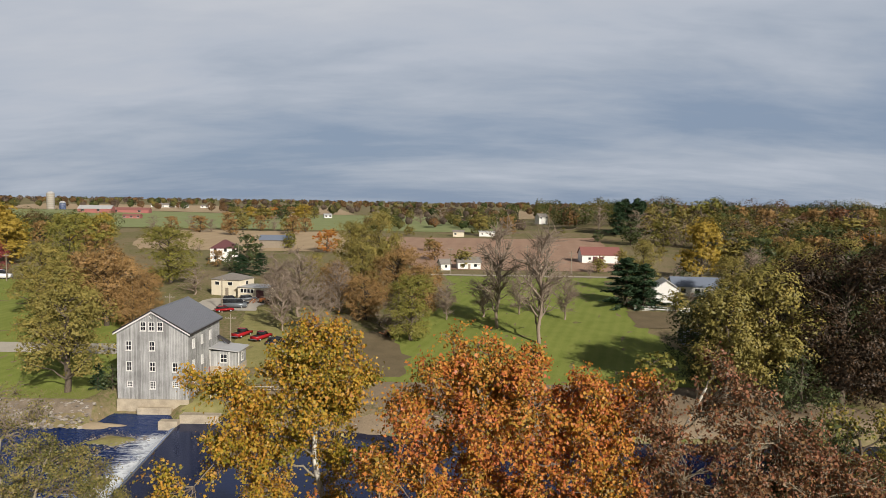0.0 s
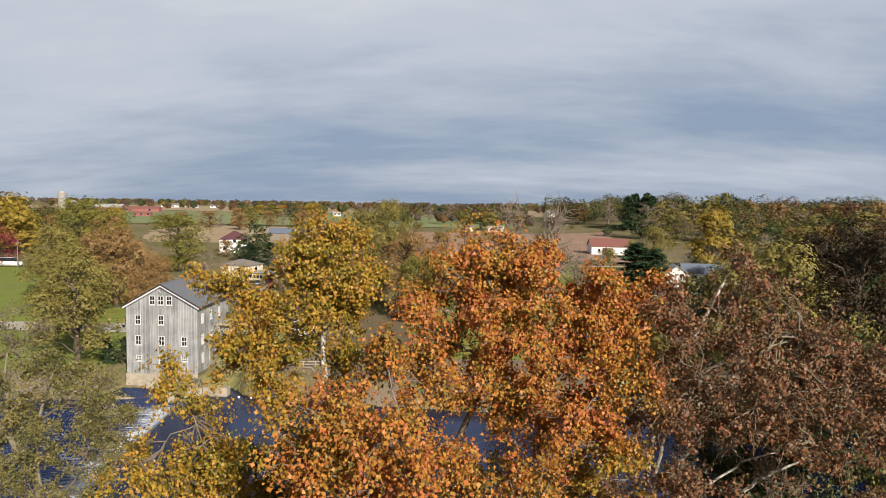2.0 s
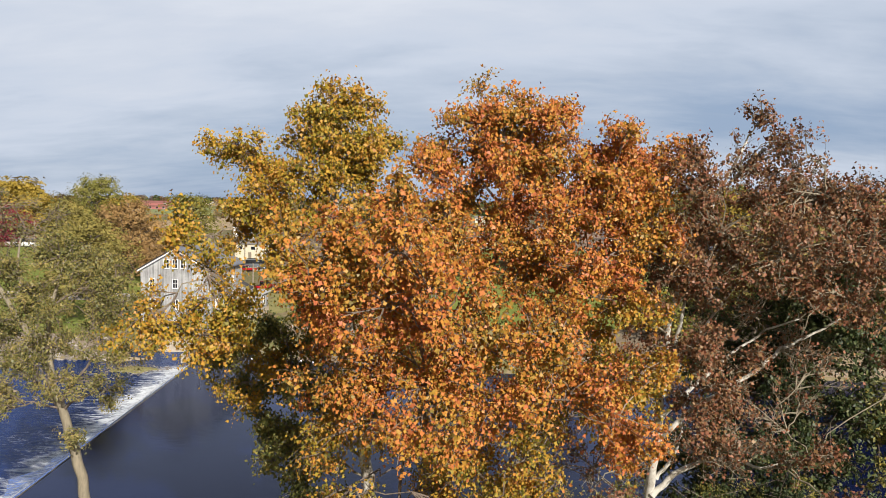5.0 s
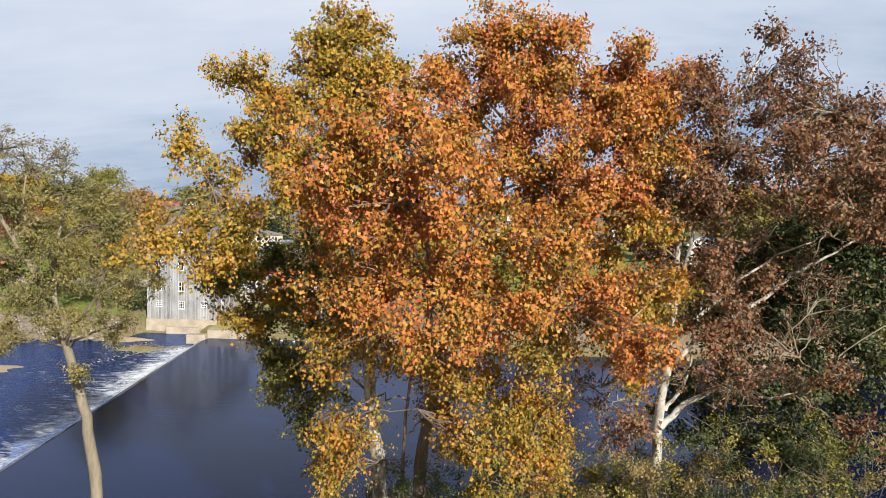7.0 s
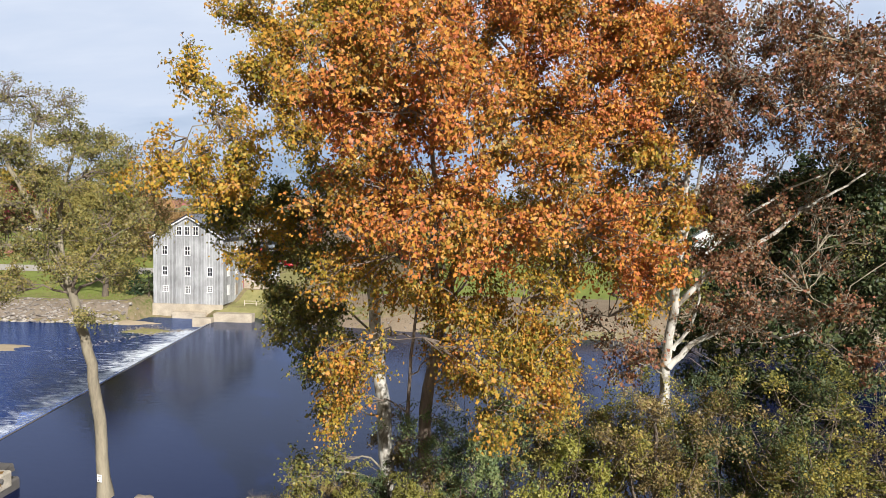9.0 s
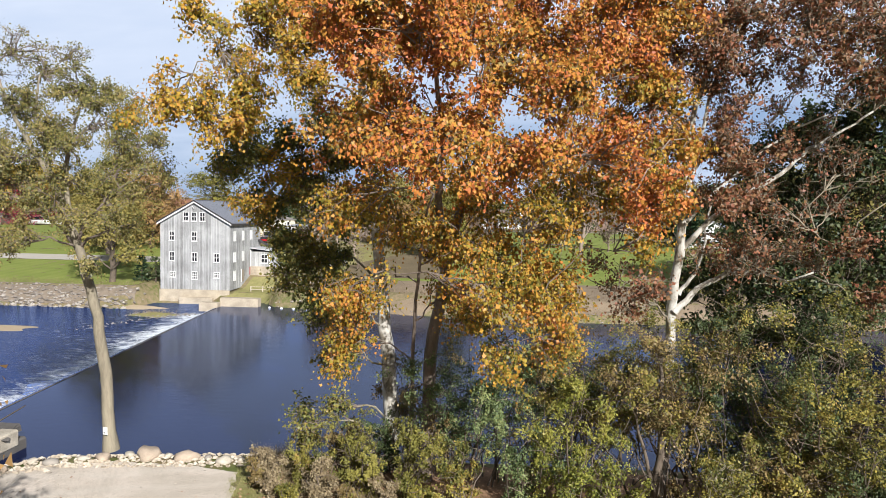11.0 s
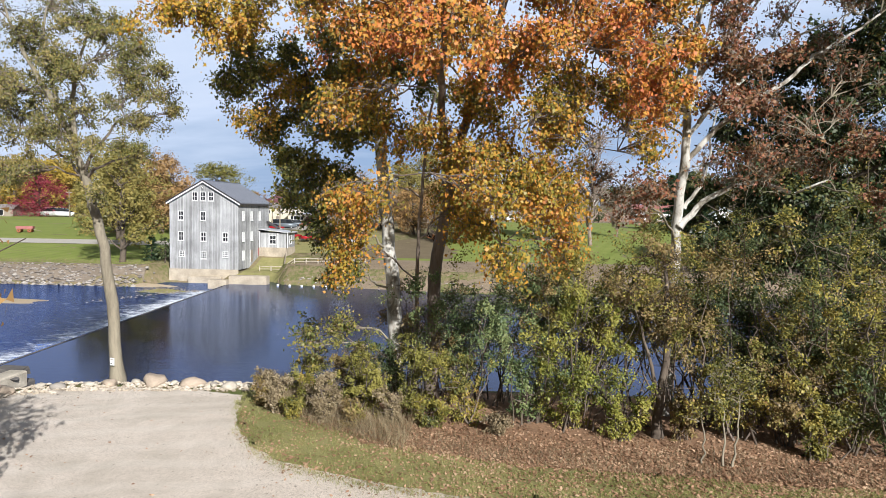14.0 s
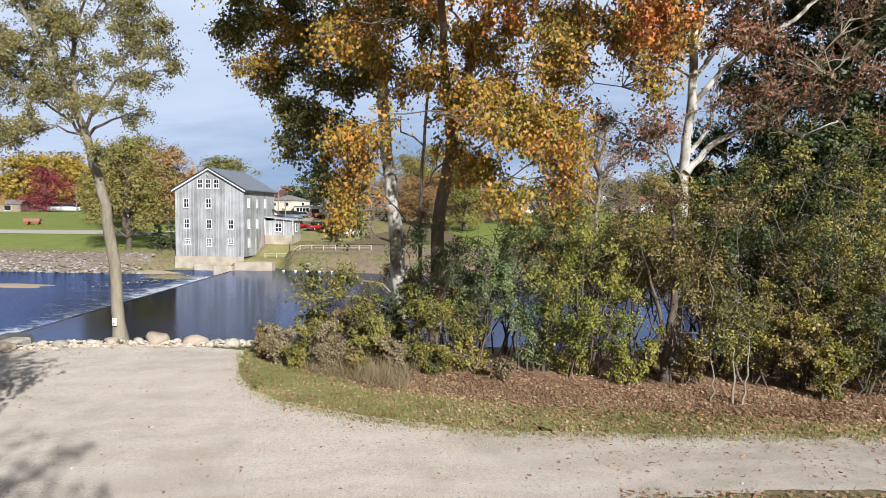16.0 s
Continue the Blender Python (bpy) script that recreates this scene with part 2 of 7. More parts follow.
def white_bark():
    k = Mat("sycamore_bark")
    v = k.coords(scale=(1, 1, 0.45), world_space=True)
    a = k.noise(v, 2.4, 5, 0.6, 0.4)
    b = k.noise(v, 9.0, 4, 0.6)
    col = k.ramp(a, [(0.32, (0.12, 0.10, 0.075)), (0.41, (0.27, 0.24, 0.19)), (0.50, (0.50, 0.47, 0.41)), (0.7, (0.68, 0.66, 0.60))])
    col = k.mix(k.ramp(b, [(0.55, (0, 0, 0)), (0.72, (0.75, 0.75, 0.75))]), col, (0.24, 0.20, 0.15))
    return k.surface(col, 0.75, 0, k.bump(b, 0.4, 0.03))


def grey_bark(name, lo, hi):
    k = Mat(name)
    v = k.coords(scale=(1, 1, 0.18), world_space=True)
    a = k.noise(v, 7, 5, 0.65, 0.6)
    b = k.noise(v, 1.1, 3)
    col = k.mix(0.4, k.ramp(a, [(0.3, lo), (0.7, hi)]), k.ramp(b, [(0.35, lo), (0.65, hi)]))
    return k.surface(col, 0.9, 0, k.bump(a, 0.7, 0.04))


WHITE_BARK = white_bark()
DARK_BARK = grey_bark("dark_bark", (0.055, 0.042, 0.03), (0.17, 0.135, 0.10))
VINE_BARK = grey_bark("vine_bark", (0.09, 0.07, 0.055), (0.27, 0.215, 0.17))
PALE_BARK = grey_bark("pale_bark", (0.15, 0.128, 0.092), (0.34, 0.295, 0.21))
DEAD_BARK = grey_bark("dead_bark", (0.17, 0.13, 0.10), (0.37, 0.295, 0.235))


def ground_mat():
    """Grass, mown stripes, ploughed earth and leaf litter, laid out by place."""
    k = Mat("ground")
    v = k.coords(world_space=True)
    fine = k.noise(v, 14, 4, 0.7)
    mid = k.noise(v, 1.3, 5, 0.6)
    big = k.noise(v, 0.05, 4, 0.55)
    grass = k.mix(0.5, k.ramp(mid, [(0.3, (0.075, 0.115, 0.020)), (0.7, (0.135, 0.165, 0.036))]),
                  k.ramp(fine, [(0.25, (0.065, 0.09, 0.02)), (0.75, (0.17, 0.19, 0.05))]))
    dry = k.mix(0.5, k.ramp(mid, [(0.3, (0.20, 0.15, 0.092)), (0.7, (0.30, 0.225, 0.14))]),
                k.ramp(fine, [(0.3, (0.16, 0.118, 0.075)), (0.7, (0.34, 0.265, 0.165))]))
    near = k.mix(k.ramp(mid, [(0.36, (0.1, 0.1, 0.1)), (0.62, (0.9, 0.9, 0.9))]), grass, dry)
    rough_ = k.mix(k.ramp(big, [(0.47, (0, 0, 0)), (0.56, (1, 1, 1))]), near, dry)
    col = k.mix(0.6, near, rough_)
    return k.surface(col, 0.95, 0, k.bump(fine, 0.6, 0.05), 0.1)


GROUND = ground_mat()


def patch_mat(name, lo, hi, scale=1.0, stripe=0.0, turn=0.0, bump=0.03):
    """Fields, lawns and bare earth, with grain at two scales and faint rows."""
    k = Mat(name)
    v = k.coords(world_space=True)
    a = k.noise(v, 0.25 * scale, 5, 0.6)
    b = k.noise(v, 4.0 * scale, 4, 0.65)
    col = k.mix(0.5, k.ramp(a, [(0.3, lo), (0.7, hi)]), k.ramp(b, [(0.3, lo), (0.7, hi)]))
    if stripe:
        w = k.n("TexWave", Scale=stripe, Distortion=1.2, Detail=2.0)
        k.link(k.coords(world_space=True, turn=(0, 0, turn)), w.inputs["Vector"])
        col = k.mix(0.16, col, k.ramp(w.outputs["Fac"], [(0.2, lo), (0.8, hi)]))
    return k.surface(col, 0.95, 0, k.bump(b, 0.5, bump), 0.1)


LAWN = patch_mat("lawn", (0.145, 0.190, 0.036), (0.26, 0.285, 0.075), 1.0, 0.12, 0.3)
# pasture green, lightened and greyed so the colour itself carries the far haze
HAZED_FIELD_GREEN = patch_mat("hazed_field_green", (0.205, 0.245, 0.105), (0.29, 0.315, 0.15), 0.2)
FIELD_TAN = patch_mat("field_tan", (0.36, 0.27, 0.17), (0.48, 0.37, 0.24), 0.2, 0.03, 0.2)
FIELD_BROWN = patch_mat("field_brown", (0.30, 0.19, 0.135), (0.42, 0.285, 0.205), 0.2, 0.04, 0.1)
EARTH = patch_mat("earth", (0.125, 0.10, 0.06), (0.21, 0.165, 0.10), 1.0)
LITTER = patch_mat("leaf_litter", (0.18, 0.110, 0.066), (0.42, 0.26, 0.155), 3.0, 0, 0, 0.06)
DRY_GRASS = patch_mat("dry_grass", (0.17, 0.175, 0.058), (0.36, 0.315, 0.14), 2.0, 0, 0, 0.05)
ROAD = patch_mat("road_stone", (0.38, 0.35, 0.30), (0.52, 0.48, 0.42), 0.6)
BANK = patch_mat("bank_earth", (0.17, 0.13, 0.09), (0.32, 0.25, 0.17), 1.5)
BANK_STONY = patch_mat("stony_bank", (0.13, 0.105, 0.08), (0.30, 0.245, 0.185), 2.5)
SAND = patch_mat("sand", (0.34, 0.27, 0.18), (0.46, 0.37, 0.25), 1.5)


def gravel_mat():
    k = Mat("gravel")
    v = k.coords(world_space=True)
    vo = k.n("TexVoronoi", Scale=34.0)
    k.link(v, vo.inputs["Vector"])
    stones = k.ramp(vo.outputs["Color"], [(0.10, (0.30, 0.24, 0.185)), (0.32, (0.60, 0.52, 0.435)), (0.9, (0.82, 0.72, 0.61))])
    big = k.noise(v, 0.22, 5, 0.62, 0.8)
    mid = k.noise(v, 1.4, 6, 0.65)
    grit = k.noise(v, 45, 2, 0.7)
    col = k.mix(0.32, stones, k.ramp(mid, [(0.3, (0.52, 0.44, 0.35)), (0.7, (0.76, 0.67, 0.565))]))
    col = k.mix(k.ramp(big, [(0.45, (0, 0, 0)), (0.64, (0.60, 0.60, 0.60))]), col, (0.42, 0.365, 0.285))
    # grey-brown mixed in more strongly from west to east, broken up by noise
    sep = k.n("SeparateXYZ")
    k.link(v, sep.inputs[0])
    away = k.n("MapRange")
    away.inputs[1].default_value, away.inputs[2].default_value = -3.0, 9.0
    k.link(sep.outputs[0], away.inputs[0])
    grey_mix = k.n("Math")
    grey_mix.operation = "MULTIPLY"
    k.link(away.outputs[0], grey_mix.inputs[0])
    k.link(k.ramp(k.noise(v, 0.8, 6, 0.7), [(0.32, (0.25,) * 3), (0.62, (0.85,) * 3)]), grey_mix.inputs[1])
    col = k.mix(grey_mix.outputs[0], col, (0.37, 0.325, 0.27))
    track = k.n("TexWave", Scale=0.16, Distortion=5.0, Detail=2.0)
    k.link(k.coords(world_space=True, turn=(0, 0, 1.35)), track.inputs["Vector"])
    col = k.mix(k.ramp(track.outputs["Fac"], [(0.55, (0, 0, 0)), (0.95, (0.22,) * 3)]), col, (0.74, 0.68, 0.59))
    col = k.mix(k.ramp(grit, [(0.575, (0, 0, 0)), (0.68, (0.75,) * 3)]), col, (0.20, 0.175, 0.12))
    return k.surface(col, 0.95, 0, k.bump(vo.outputs["Distance"], 0.45, 0.02), 0.1)


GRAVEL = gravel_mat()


# the weir's crest runs along x = CREST_A + CREST_B * y
CREST_B = (42.3 - 36.2) / (41.0 - 102.8)
CREST_A = -42.3 - CREST_B * 102.8


def water_mat(name, deep, ripple, foam=False):
    """Open water; with foam, white water that starts at the crest and thins out downstream."""
    k = Mat(name)
    v = k.coords(world_space=True)
    w1 = k.noise(k.coords(scale=(0.5, 1.2, 1), world_space=True), 1.6, 4, 0.6)
    w2 = k.noise(v, 7, 3, 0.6)
    body = k.n("BsdfDiffuse")
    sheen = k.n("BsdfGlossy", Roughness=0.06)
    sheen.inputs["Color"].default_value = (0.44, 0.58, 1.0, 1.0) if foam else (0.66, 0.74, 1.0, 1.0)
    edge = k.n("Fresnel", IOR=1.33)
    both = k.n("MixShader")
    gloss = edge.outputs[0]
    if foam:
        def calc(op, p, q, r=None, clamp=False):
            n = k.n("Math")
            n.operation, n.use_clamp = op, clamp
            for s, val in enumerate((p, q, r)):
                if val is None:
                    continue
                if isinstance(val, (int, float)):
                    n.inputs[s].default_value = val
                else:
                    k.link(val, n.inputs[s])
            return n.outputs[0]
        sep = k.n("SeparateXYZ")
        k.link(v, sep.inputs[0])
        below = calc("SUBTRACT", calc("MULTIPLY_ADD", sep.outputs[1], CREST_B, CREST_A), sep.outputs[0])
        near_crest = k.ramp(calc("MULTIPLY", below, 0.04), [(0.004, (0.0,) * 3), (0.016, (1.0,) * 3), (0.09, (0.90,) * 3), (0.20, (0.58,) * 3), (0.34, (0.44,) * 3), (0.62, (0.42,) * 3), (0.95, (0.22,) * 3)])
        along = k.ramp(calc("MULTIPLY_ADD", sep.outputs[1], 0.0155, -0.62), [(0.0, (0.88,) * 3), (0.30, (0.84,) * 3), (0.66, (1.0,) * 3), (0.93, (1.0,) * 3), (0.985, (0.1,) * 3)])
        power = calc("MULTIPLY", near_crest, along)
        flow = k.coords(scale=(0.42, 1.1, 1), world_space=True, turn=(0, 0, 0.30))
        eddy = k.noise(k.coords(scale=(0.5, 0.8, 1), world_space=True), 0.30, 3, 0.5, 1.2)
        f = calc("ADD", calc("MULTIPLY", k.noise(flow, 0.6, 6, 0.68, 2.2), 0.55), calc("MULTIPLY", k.noise(flow, 4.0, 6, 0.7, 0.9), 0.30))
        f = calc("ADD", f, calc("MULTIPLY", eddy, 0.15))
        fac = calc("MULTIPLY", calc("SUBTRACT", f, calc("MULTIPLY_ADD", power, -0.42, 0.725)), 6.0, None, True)
        k.link(k.mix(fac, deep, (0.80, 0.83, 0.86)), body.inputs["Color"])
        gloss = calc("MULTIPLY", gloss, calc("MULTIPLY_ADD", fac, -0.9, 1.0))
    else:
        body.inputs["Color"].default_value = (*deep, 1)
    waves = k.bump(k.mix(0.3, w1, w2), ripple, 0.14 if foam else 0.08)
    for node in (body, sheen, edge):
        k.link(waves, node.inputs["Normal"])
    k.link(gloss, both.inputs[0])
    k.link(body.outputs[0], both.inputs[1])
    k.link(sheen.outputs[0], both.inputs[2])
    k.link(both.outputs[0], k.out.inputs[0])
    return k.m


POOL = water_mat("pool_water", (0.003, 0.007, 0.036), 0.22)
RAPID = water_mat("rapid_water", (0.005, 0.020, 0.100), 1.0, True)


def board_mat(name="weathered_boards", lo=(0.115, 0.113, 0.108), hi=(0.55, 0.55, 0.54)):
    """Vertical weathered boards, each board its own grey, streaked along its length."""
    k = Mat(name)
    src = k.n("TexCoord").outputs["Object"]
    sep = k.n("SeparateXYZ")
    k.link(src, sep.inputs[0])
    add = k.n("Math")
    add.operation = "ADD"
    k.link(sep.outputs[0], add.inputs[0])
    k.link(sep.outputs[1], add.inputs[1])
    mul = k.n("Math")
    mul.operation = "MULTIPLY"
    mul.inputs[1].default_value = 1 / 0.27
    k.link(add.outputs[0], mul.inputs[0])
    fl = k.n("Math")
    fl.operation = "FLOOR"
    k.link(mul.outputs[0], fl.inputs[0])
    fr = k.n("Math")
    fr.operation = "FRACT"
    k.link(mul.outputs[0], fr.inputs[0])
    wn = k.nt.nodes.new("ShaderNodeTexWhiteNoise")
    wn.noise_dimensions = "1D"
    k.link(fl.outputs[0], wn.inputs["W"])
    streak = k.noise(k.coords(scale=(6, 6, 0.25)), 1.5, 5, 0.65)
    cloud = k.noise(k.coords(scale=(1, 1, 1)), 0.35, 4, 0.6)
    a = k.mix(0.55, k.ramp(wn.outputs["Value"], [(0, lo), (1, hi)]), k.ramp(streak, [(0.3, lo), (0.7, hi)]))
    a = k.mix(0.3, a, k.ramp(cloud, [(0.35, lo), (0.65, hi)]))
    gap = k.ramp(fr.outputs[0], [(0.0, (0.30,) * 3), (0.08, (1, 1, 1)), (0.93, (1, 1, 1)), (1.0, (0.30,) * 3)])
    col = k.mix(1.0, a, gap, "MULTIPLY")
    return k.surface(col, 0.88, 0, k.bump(gap, 0.5, 0.02), 0.2)


BOARDS = board_mat()
ROOF_METAL = plain("roof_metal", (0.20, 0.21, 0.24), 0.5, 0.25, 0.10, 0.8)
# even pale colour for the panes in the mill's side wall
PALE_PANE = plain("pale_pane", (0.56, 0.56, 0.55), 0.35, 0, 0.15, 1.5)
TRIM = plain("white_trim", (0.72, 0.71, 0.68), 0.6, 0, 0.06)
DARK_TRIM = plain("dark_trim", (0.05, 0.045, 0.045), 0.6)
CONCRETE = plain("old_concrete", (0.40, 0.34, 0.255), 0.9, 0, 0.36, 0.7, 0.03)
GREY_CONCRETE = plain("grey_concrete", (0.24, 0.215, 0.185), 0.9, 0, 0.4, 1.6, 0.04)
PALE_BLOCK = plain("pale_block", (0.42, 0.37, 0.29), 0.9, 0, 0.4, 1.5, 0.03)
DARK_CONCRETE = plain("dark_concrete", (0.11, 0.10, 0.09), 0.9, 0, 0.3, 1.2, 0.03)
PALE_STONE = plain("pale_stone", (0.46, 0.41, 0.33), 0.9, 0, 0.3, 1.5, 0.02)
TAN_STONE = plain("tan_stone", (0.40, 0.32, 0.24), 0.9, 0, 0.32, 1.5, 0.02)
GREY_STONE = plain("grey_stone", (0.30, 0.27, 0.23), 0.9, 0, 0.25, 1.5, 0.02)
CREAM = plain("cream_wall", (0.66, 0.60, 0.47), 0.8, 0, 0.07, 0.8)
WHITE_WALL = plain("white_wall", (0.78, 0.77, 0.74), 0.7, 0, 0.05, 0.6)
SHINGLE = plain("grey_shingle", (0.23, 0.21, 0.19), 0.85, 0, 0.2, 2)
MAROON = plain("maroon_roof", (0.13, 0.055, 0.06), 0.7, 0, 0.15)
RED_ROOF = plain("red_roof", (0.26, 0.11, 0.095), 0.7, 0, 0.15)
# red paint made pinker and paler, with distance haze put into the colour
HAZED_RED_WALL = plain("hazed_red_wall", (0.34, 0.13, 0.12), 0.7, 0, 0.15)
BLUE_ROOF = plain("blue_grey_roof", (0.17, 0.20, 0.26), 0.6, 0, 0.12)
TIN = plain("tin_roof", (0.55, 0.55, 0.55), 0.45, 0.3, 0.1)
WOOD = plain("grey_wood", (0.26, 0.22, 0.17), 0.85, 0, 0.25, 4)
PALE_WOOD = plain("pale_wood", (0.48, 0.42, 0.33), 0.85, 0, 0.2, 4)
RUST_METAL = plain("rusty_metal", (0.26, 0.10, 0.04), 0.8, 0, 0.35, 3)
CAR_RED = plain("car_red", (0.33, 0.015, 0.02), 0.25, 0, 0.04)
CAR_DARK = plain("car_dark", (0.02, 0.025, 0.035), 0.25, 0, 0.05)
CAR_GREY = plain("car_grey", (0.16, 0.18, 0.20), 0.3, 0.2, 0.05)
CAR_WHITE = plain("car_white", (0.75, 0.75, 0.74), 0.3, 0, 0.03)
TYRE = plain("tyre", (0.02, 0.02, 0.02), 0.9)
SILO_CON = plain("silo_concrete", (0.33, 0.30, 0.255), 0.85, 0, 0.1, 0.2)
SILO_BLUE = plain("silo_blue", (0.03, 0.06, 0.16), 0.35, 0, 0.1, 0.2)


def glass_mat():
    k = Mat("dark_glass")
    v = k.coords(world_space=True)
    return k.surface(k.ramp(k.noise(v, 1.3, 2), [(0.3, (0.012, 0.014, 0.018)), (0.7, (0.035, 0.037, 0.04))]), 0.08, 0, None, 0.5)


GLASS = glass_mat()

# ---- mesh helpers ----


def link_mesh(name, verts, faces, mat, parent=None, label="", smooth=False):
    me = bpy.data.meshes.new(name)
    me.from_pydata([tuple(map(float, v)) for v in verts], [], [tuple(int(i) for i in f) for f in faces])
    me.materials.append(mat)
    if smooth:
        me.shade_smooth()
    me.update()
    ob = new(name, me)
    if parent is not None:
        ob.parent = parent
    if label:
        ob["label"] = label
    return ob


def part(name, bm, mat, parent=None, label="", smooth=False):
    me = bpy.data.meshes.new(name)
    bm.to_mesh(me)
    bm.free()
    me.materials.append(mat)
    if smooth:
        me.shade_smooth()
    ob = new(name, me)
    if parent is not None:
        ob.parent = parent
    if label:
        ob["label"] = label
    return ob


def empty(name, x, y, z, turn=0.0):
    ob = new(name)
    ob.empty_display_size = 0.2
    ob.matrix_world = pose(x, y, z, 0, 0, turn)
    return ob


def box_bm(x0, x1, y0, y1, z0, z1, bevel=0.0, bm=None):
    bm = bm or bmesh.new()
    vs = [bm.verts.new(p) for p in ((x0, y0, z0), (x1, y0, z0), (x1, y1, z0), (x0, y1, z0),
                                    (x0, y0, z1), (x1, y0, z1), (x1, y1, z1), (x0, y1, z1))]
    fs = [bm.faces.new([vs[i] for i in f]) for f in ((3, 2, 1, 0), (4, 5, 6, 7), (0, 1, 5, 4), (1, 2, 6, 5), (2, 3, 7, 6), (3, 0, 4, 7))]
    if bevel:
        bmesh.ops.bevel(bm, geom=list({e for f in fs for e in f.edges}), offset=bevel, segments=1, affect="EDGES")
    return bm


def prism_bm(outline, y0, y1):
    """An outline in x and z, drawn out along y."""
    bm = bmesh.new()
    a = [bm.verts.new((x, y0, z)) for x, z in outline]
    b = [bm.verts.new((x, y1, z)) for x, z in outline]
    n = len(outline)
    bm.faces.new(a)
    bm.faces.new(b[::-1])
    for i in range(n):
        bm.faces.new((a[i], b[i], b[(i + 1) % n], a[(i + 1) % n]))
    bmesh.ops.recalc_face_normals(bm, faces=bm.faces)
    return bm


def tube(points, radii, sides=7, wob=0.0, rng=None):
    """Vertices and faces of a tapered tube along points."""
    pts = [Vector(p) for p in points]
    vs, fs = [], []
    for i, p in enumerate(pts):
        d = (pts[min(i + 1, len(pts) - 1)] - pts[max(i - 1, 0)]).normalized()
        u = d.orthogonal().normalized() if i == 0 else (u - d * u.dot(d)).normalized()
        w = d.cross(u)
        for k in range(sides):
            a = 2 * math.pi * k / sides
            r = radii[i] * (1 + (rng.uniform(-wob, wob) if rng else 0))
            vs.append(p + (u * math.cos(a) + w * math.sin(a)) * r)
        if i:
            o = (i - 1) * sides
            for k in range(sides):
                fs.append((o + k, o + (k + 1) % sides, o + sides + (k + 1) % sides, o + sides + k))
    vs.append(pts[-1])
    e = len(vs) - 1
    o = (len(pts) - 1) * sides
    fs += [(o + k, o + (k + 1) % sides, e) for k in range(sides)]
    return vs, fs


def curve_pts(a, b, sag, n, rng, wander):
    """A wandering path from a to b, bowed by sag."""
    a, b = Vector(a), Vector(b)
    out = []
    ln = (b - a).length
    for i in range(n + 1):
        s = i / n
        q = a.lerp(b, s) + Vector((0, 0, sag * 4 * s * (1 - s)))
        if 0 < i < n:
            q += Vector((rng.gauss(0, 1), rng.gauss(0, 1), rng.gauss(0, 0.7))) * wander * ln
        out.append(q)
    return out


LEAF_SHAPES = {
    "lobed": ((0, -0.52, 0.0), (0.50, -0.12, 0.12), (0.22, 0.10, 0.0), (0, 0.58, -0.08), (-0.22, 0.10, 0.0), (-0.50, -0.12, 0.12)),
    "tri": ((0, -0.5, 0), (0.42, 0.3, 0.0), (-0.42, 0.3, 0.0)),
    "oval": ((0, -0.5, 0), (0.30, 0.0, 0.08), (0, 0.5, 0), (-0.30, 0.0, 0.08)),
}


def leaf_cloud(name, centers, size, mat, parent, rs, shape="oval", up=0.5, spread=0.45, lean=None, tilt=0.8):
    """One mesh of single leaves, turned at random and facing somewhat upwards and outwards; a low tilt lets them hang."""
    C = np.asarray(centers, dtype=float)
    n = len(C)
    base = np.array(LEAF_SHAPES[shape])
    m = len(base)
    nor = rs.normal(size=(n, 3))
    nor[:, 2] = np.abs(nor[:, 2]) * tilt + up
    if lean is not None:
        nor = nor * 0.6 + lean
    nor /= np.linalg.norm(nor, axis=1)[:, None]
    t = rs.normal(size=(n, 3))
    t -= nor * (t * nor).sum(1)[:, None]
    t /= np.linalg.norm(t, axis=1)[:, None]
    b = np.cross(nor, t)
    s = np.asarray(size) * np.clip(rs.normal(1, spread * 0.6, n), 0.45, 1.9)
    V = C[:, None, :] + s[:, None, None] * (base[None, :, 0, None] * t[:, None] + base[None, :, 1, None] * b[:, None] + base[None, :, 2, None] * nor[:, None])
    me = bpy.data.meshes.new(name)
    me.vertices.add(n * m)
    me.vertices.foreach_set("co", V.reshape(-1))
    me.loops.add(n * m)
    me.loops.foreach_set("vertex_index", np.arange(n * m, dtype=np.int32))
    me.polygons.add(n)
    me.polygons.foreach_set("loop_start", np.arange(0, n * m, m, dtype=np.int32))
    me.polygons.foreach_set("loop_total", np.full(n, m, dtype=np.int32))
    me.materials.append(mat)
    me.update(calc_edges=True)
    ob = new(name, me)
    ob.parent = parent
    return ob


def clump_points(cx, cy, cz, r, n, rs, flat=0.85, sub=0.30, tuft=9):
    """Leaf places in a clump: many small tufts, thicker towards the outside, so that gaps stay between."""
    k = max(3, n // tuft)
    d = rs.normal(size=(k, 3))
    d /= np.linalg.norm(d, axis=1)[:, None]
    rad = r * rs.uniform(0.25, 1.0, k) ** 0.6 * (1 + 0.22 * np.sin(d[:, 0] * 5 + cx * 3) * np.cos(d[:, 2] * 4 + cy))
    T = d * rad[:, None] * np.array([1, 1, flat]) + np.array([cx, cy, cz])
    pick = rs.integers(0, k, n)
    return T[pick] + rs.normal(size=(n, 3)) * sub * np.array([1, 1, 0.9])

# ---- ground ----
POOL_Z, LOW_Z, BANK_Z = -1.7, -2.35, 1.1


def lerp_table(v, xs, ys):
    return float(np.interp(v, xs, ys))


def near_shore(x):
    return lerp_table(x, (-400, -60, -32, -22, -14, -8, 400), (12, 14, 24.5, 34.2, 35.4, 36.0, 36.5))


def far_shore(x):
    return lerp_table(x, (-400, -57, -56, -46.5, -45, -36, -34, -8, 10, 40, 400), (104, 104.5, 111.6, 111.6, 109, 109, 106, 101, 99, 100, 101))


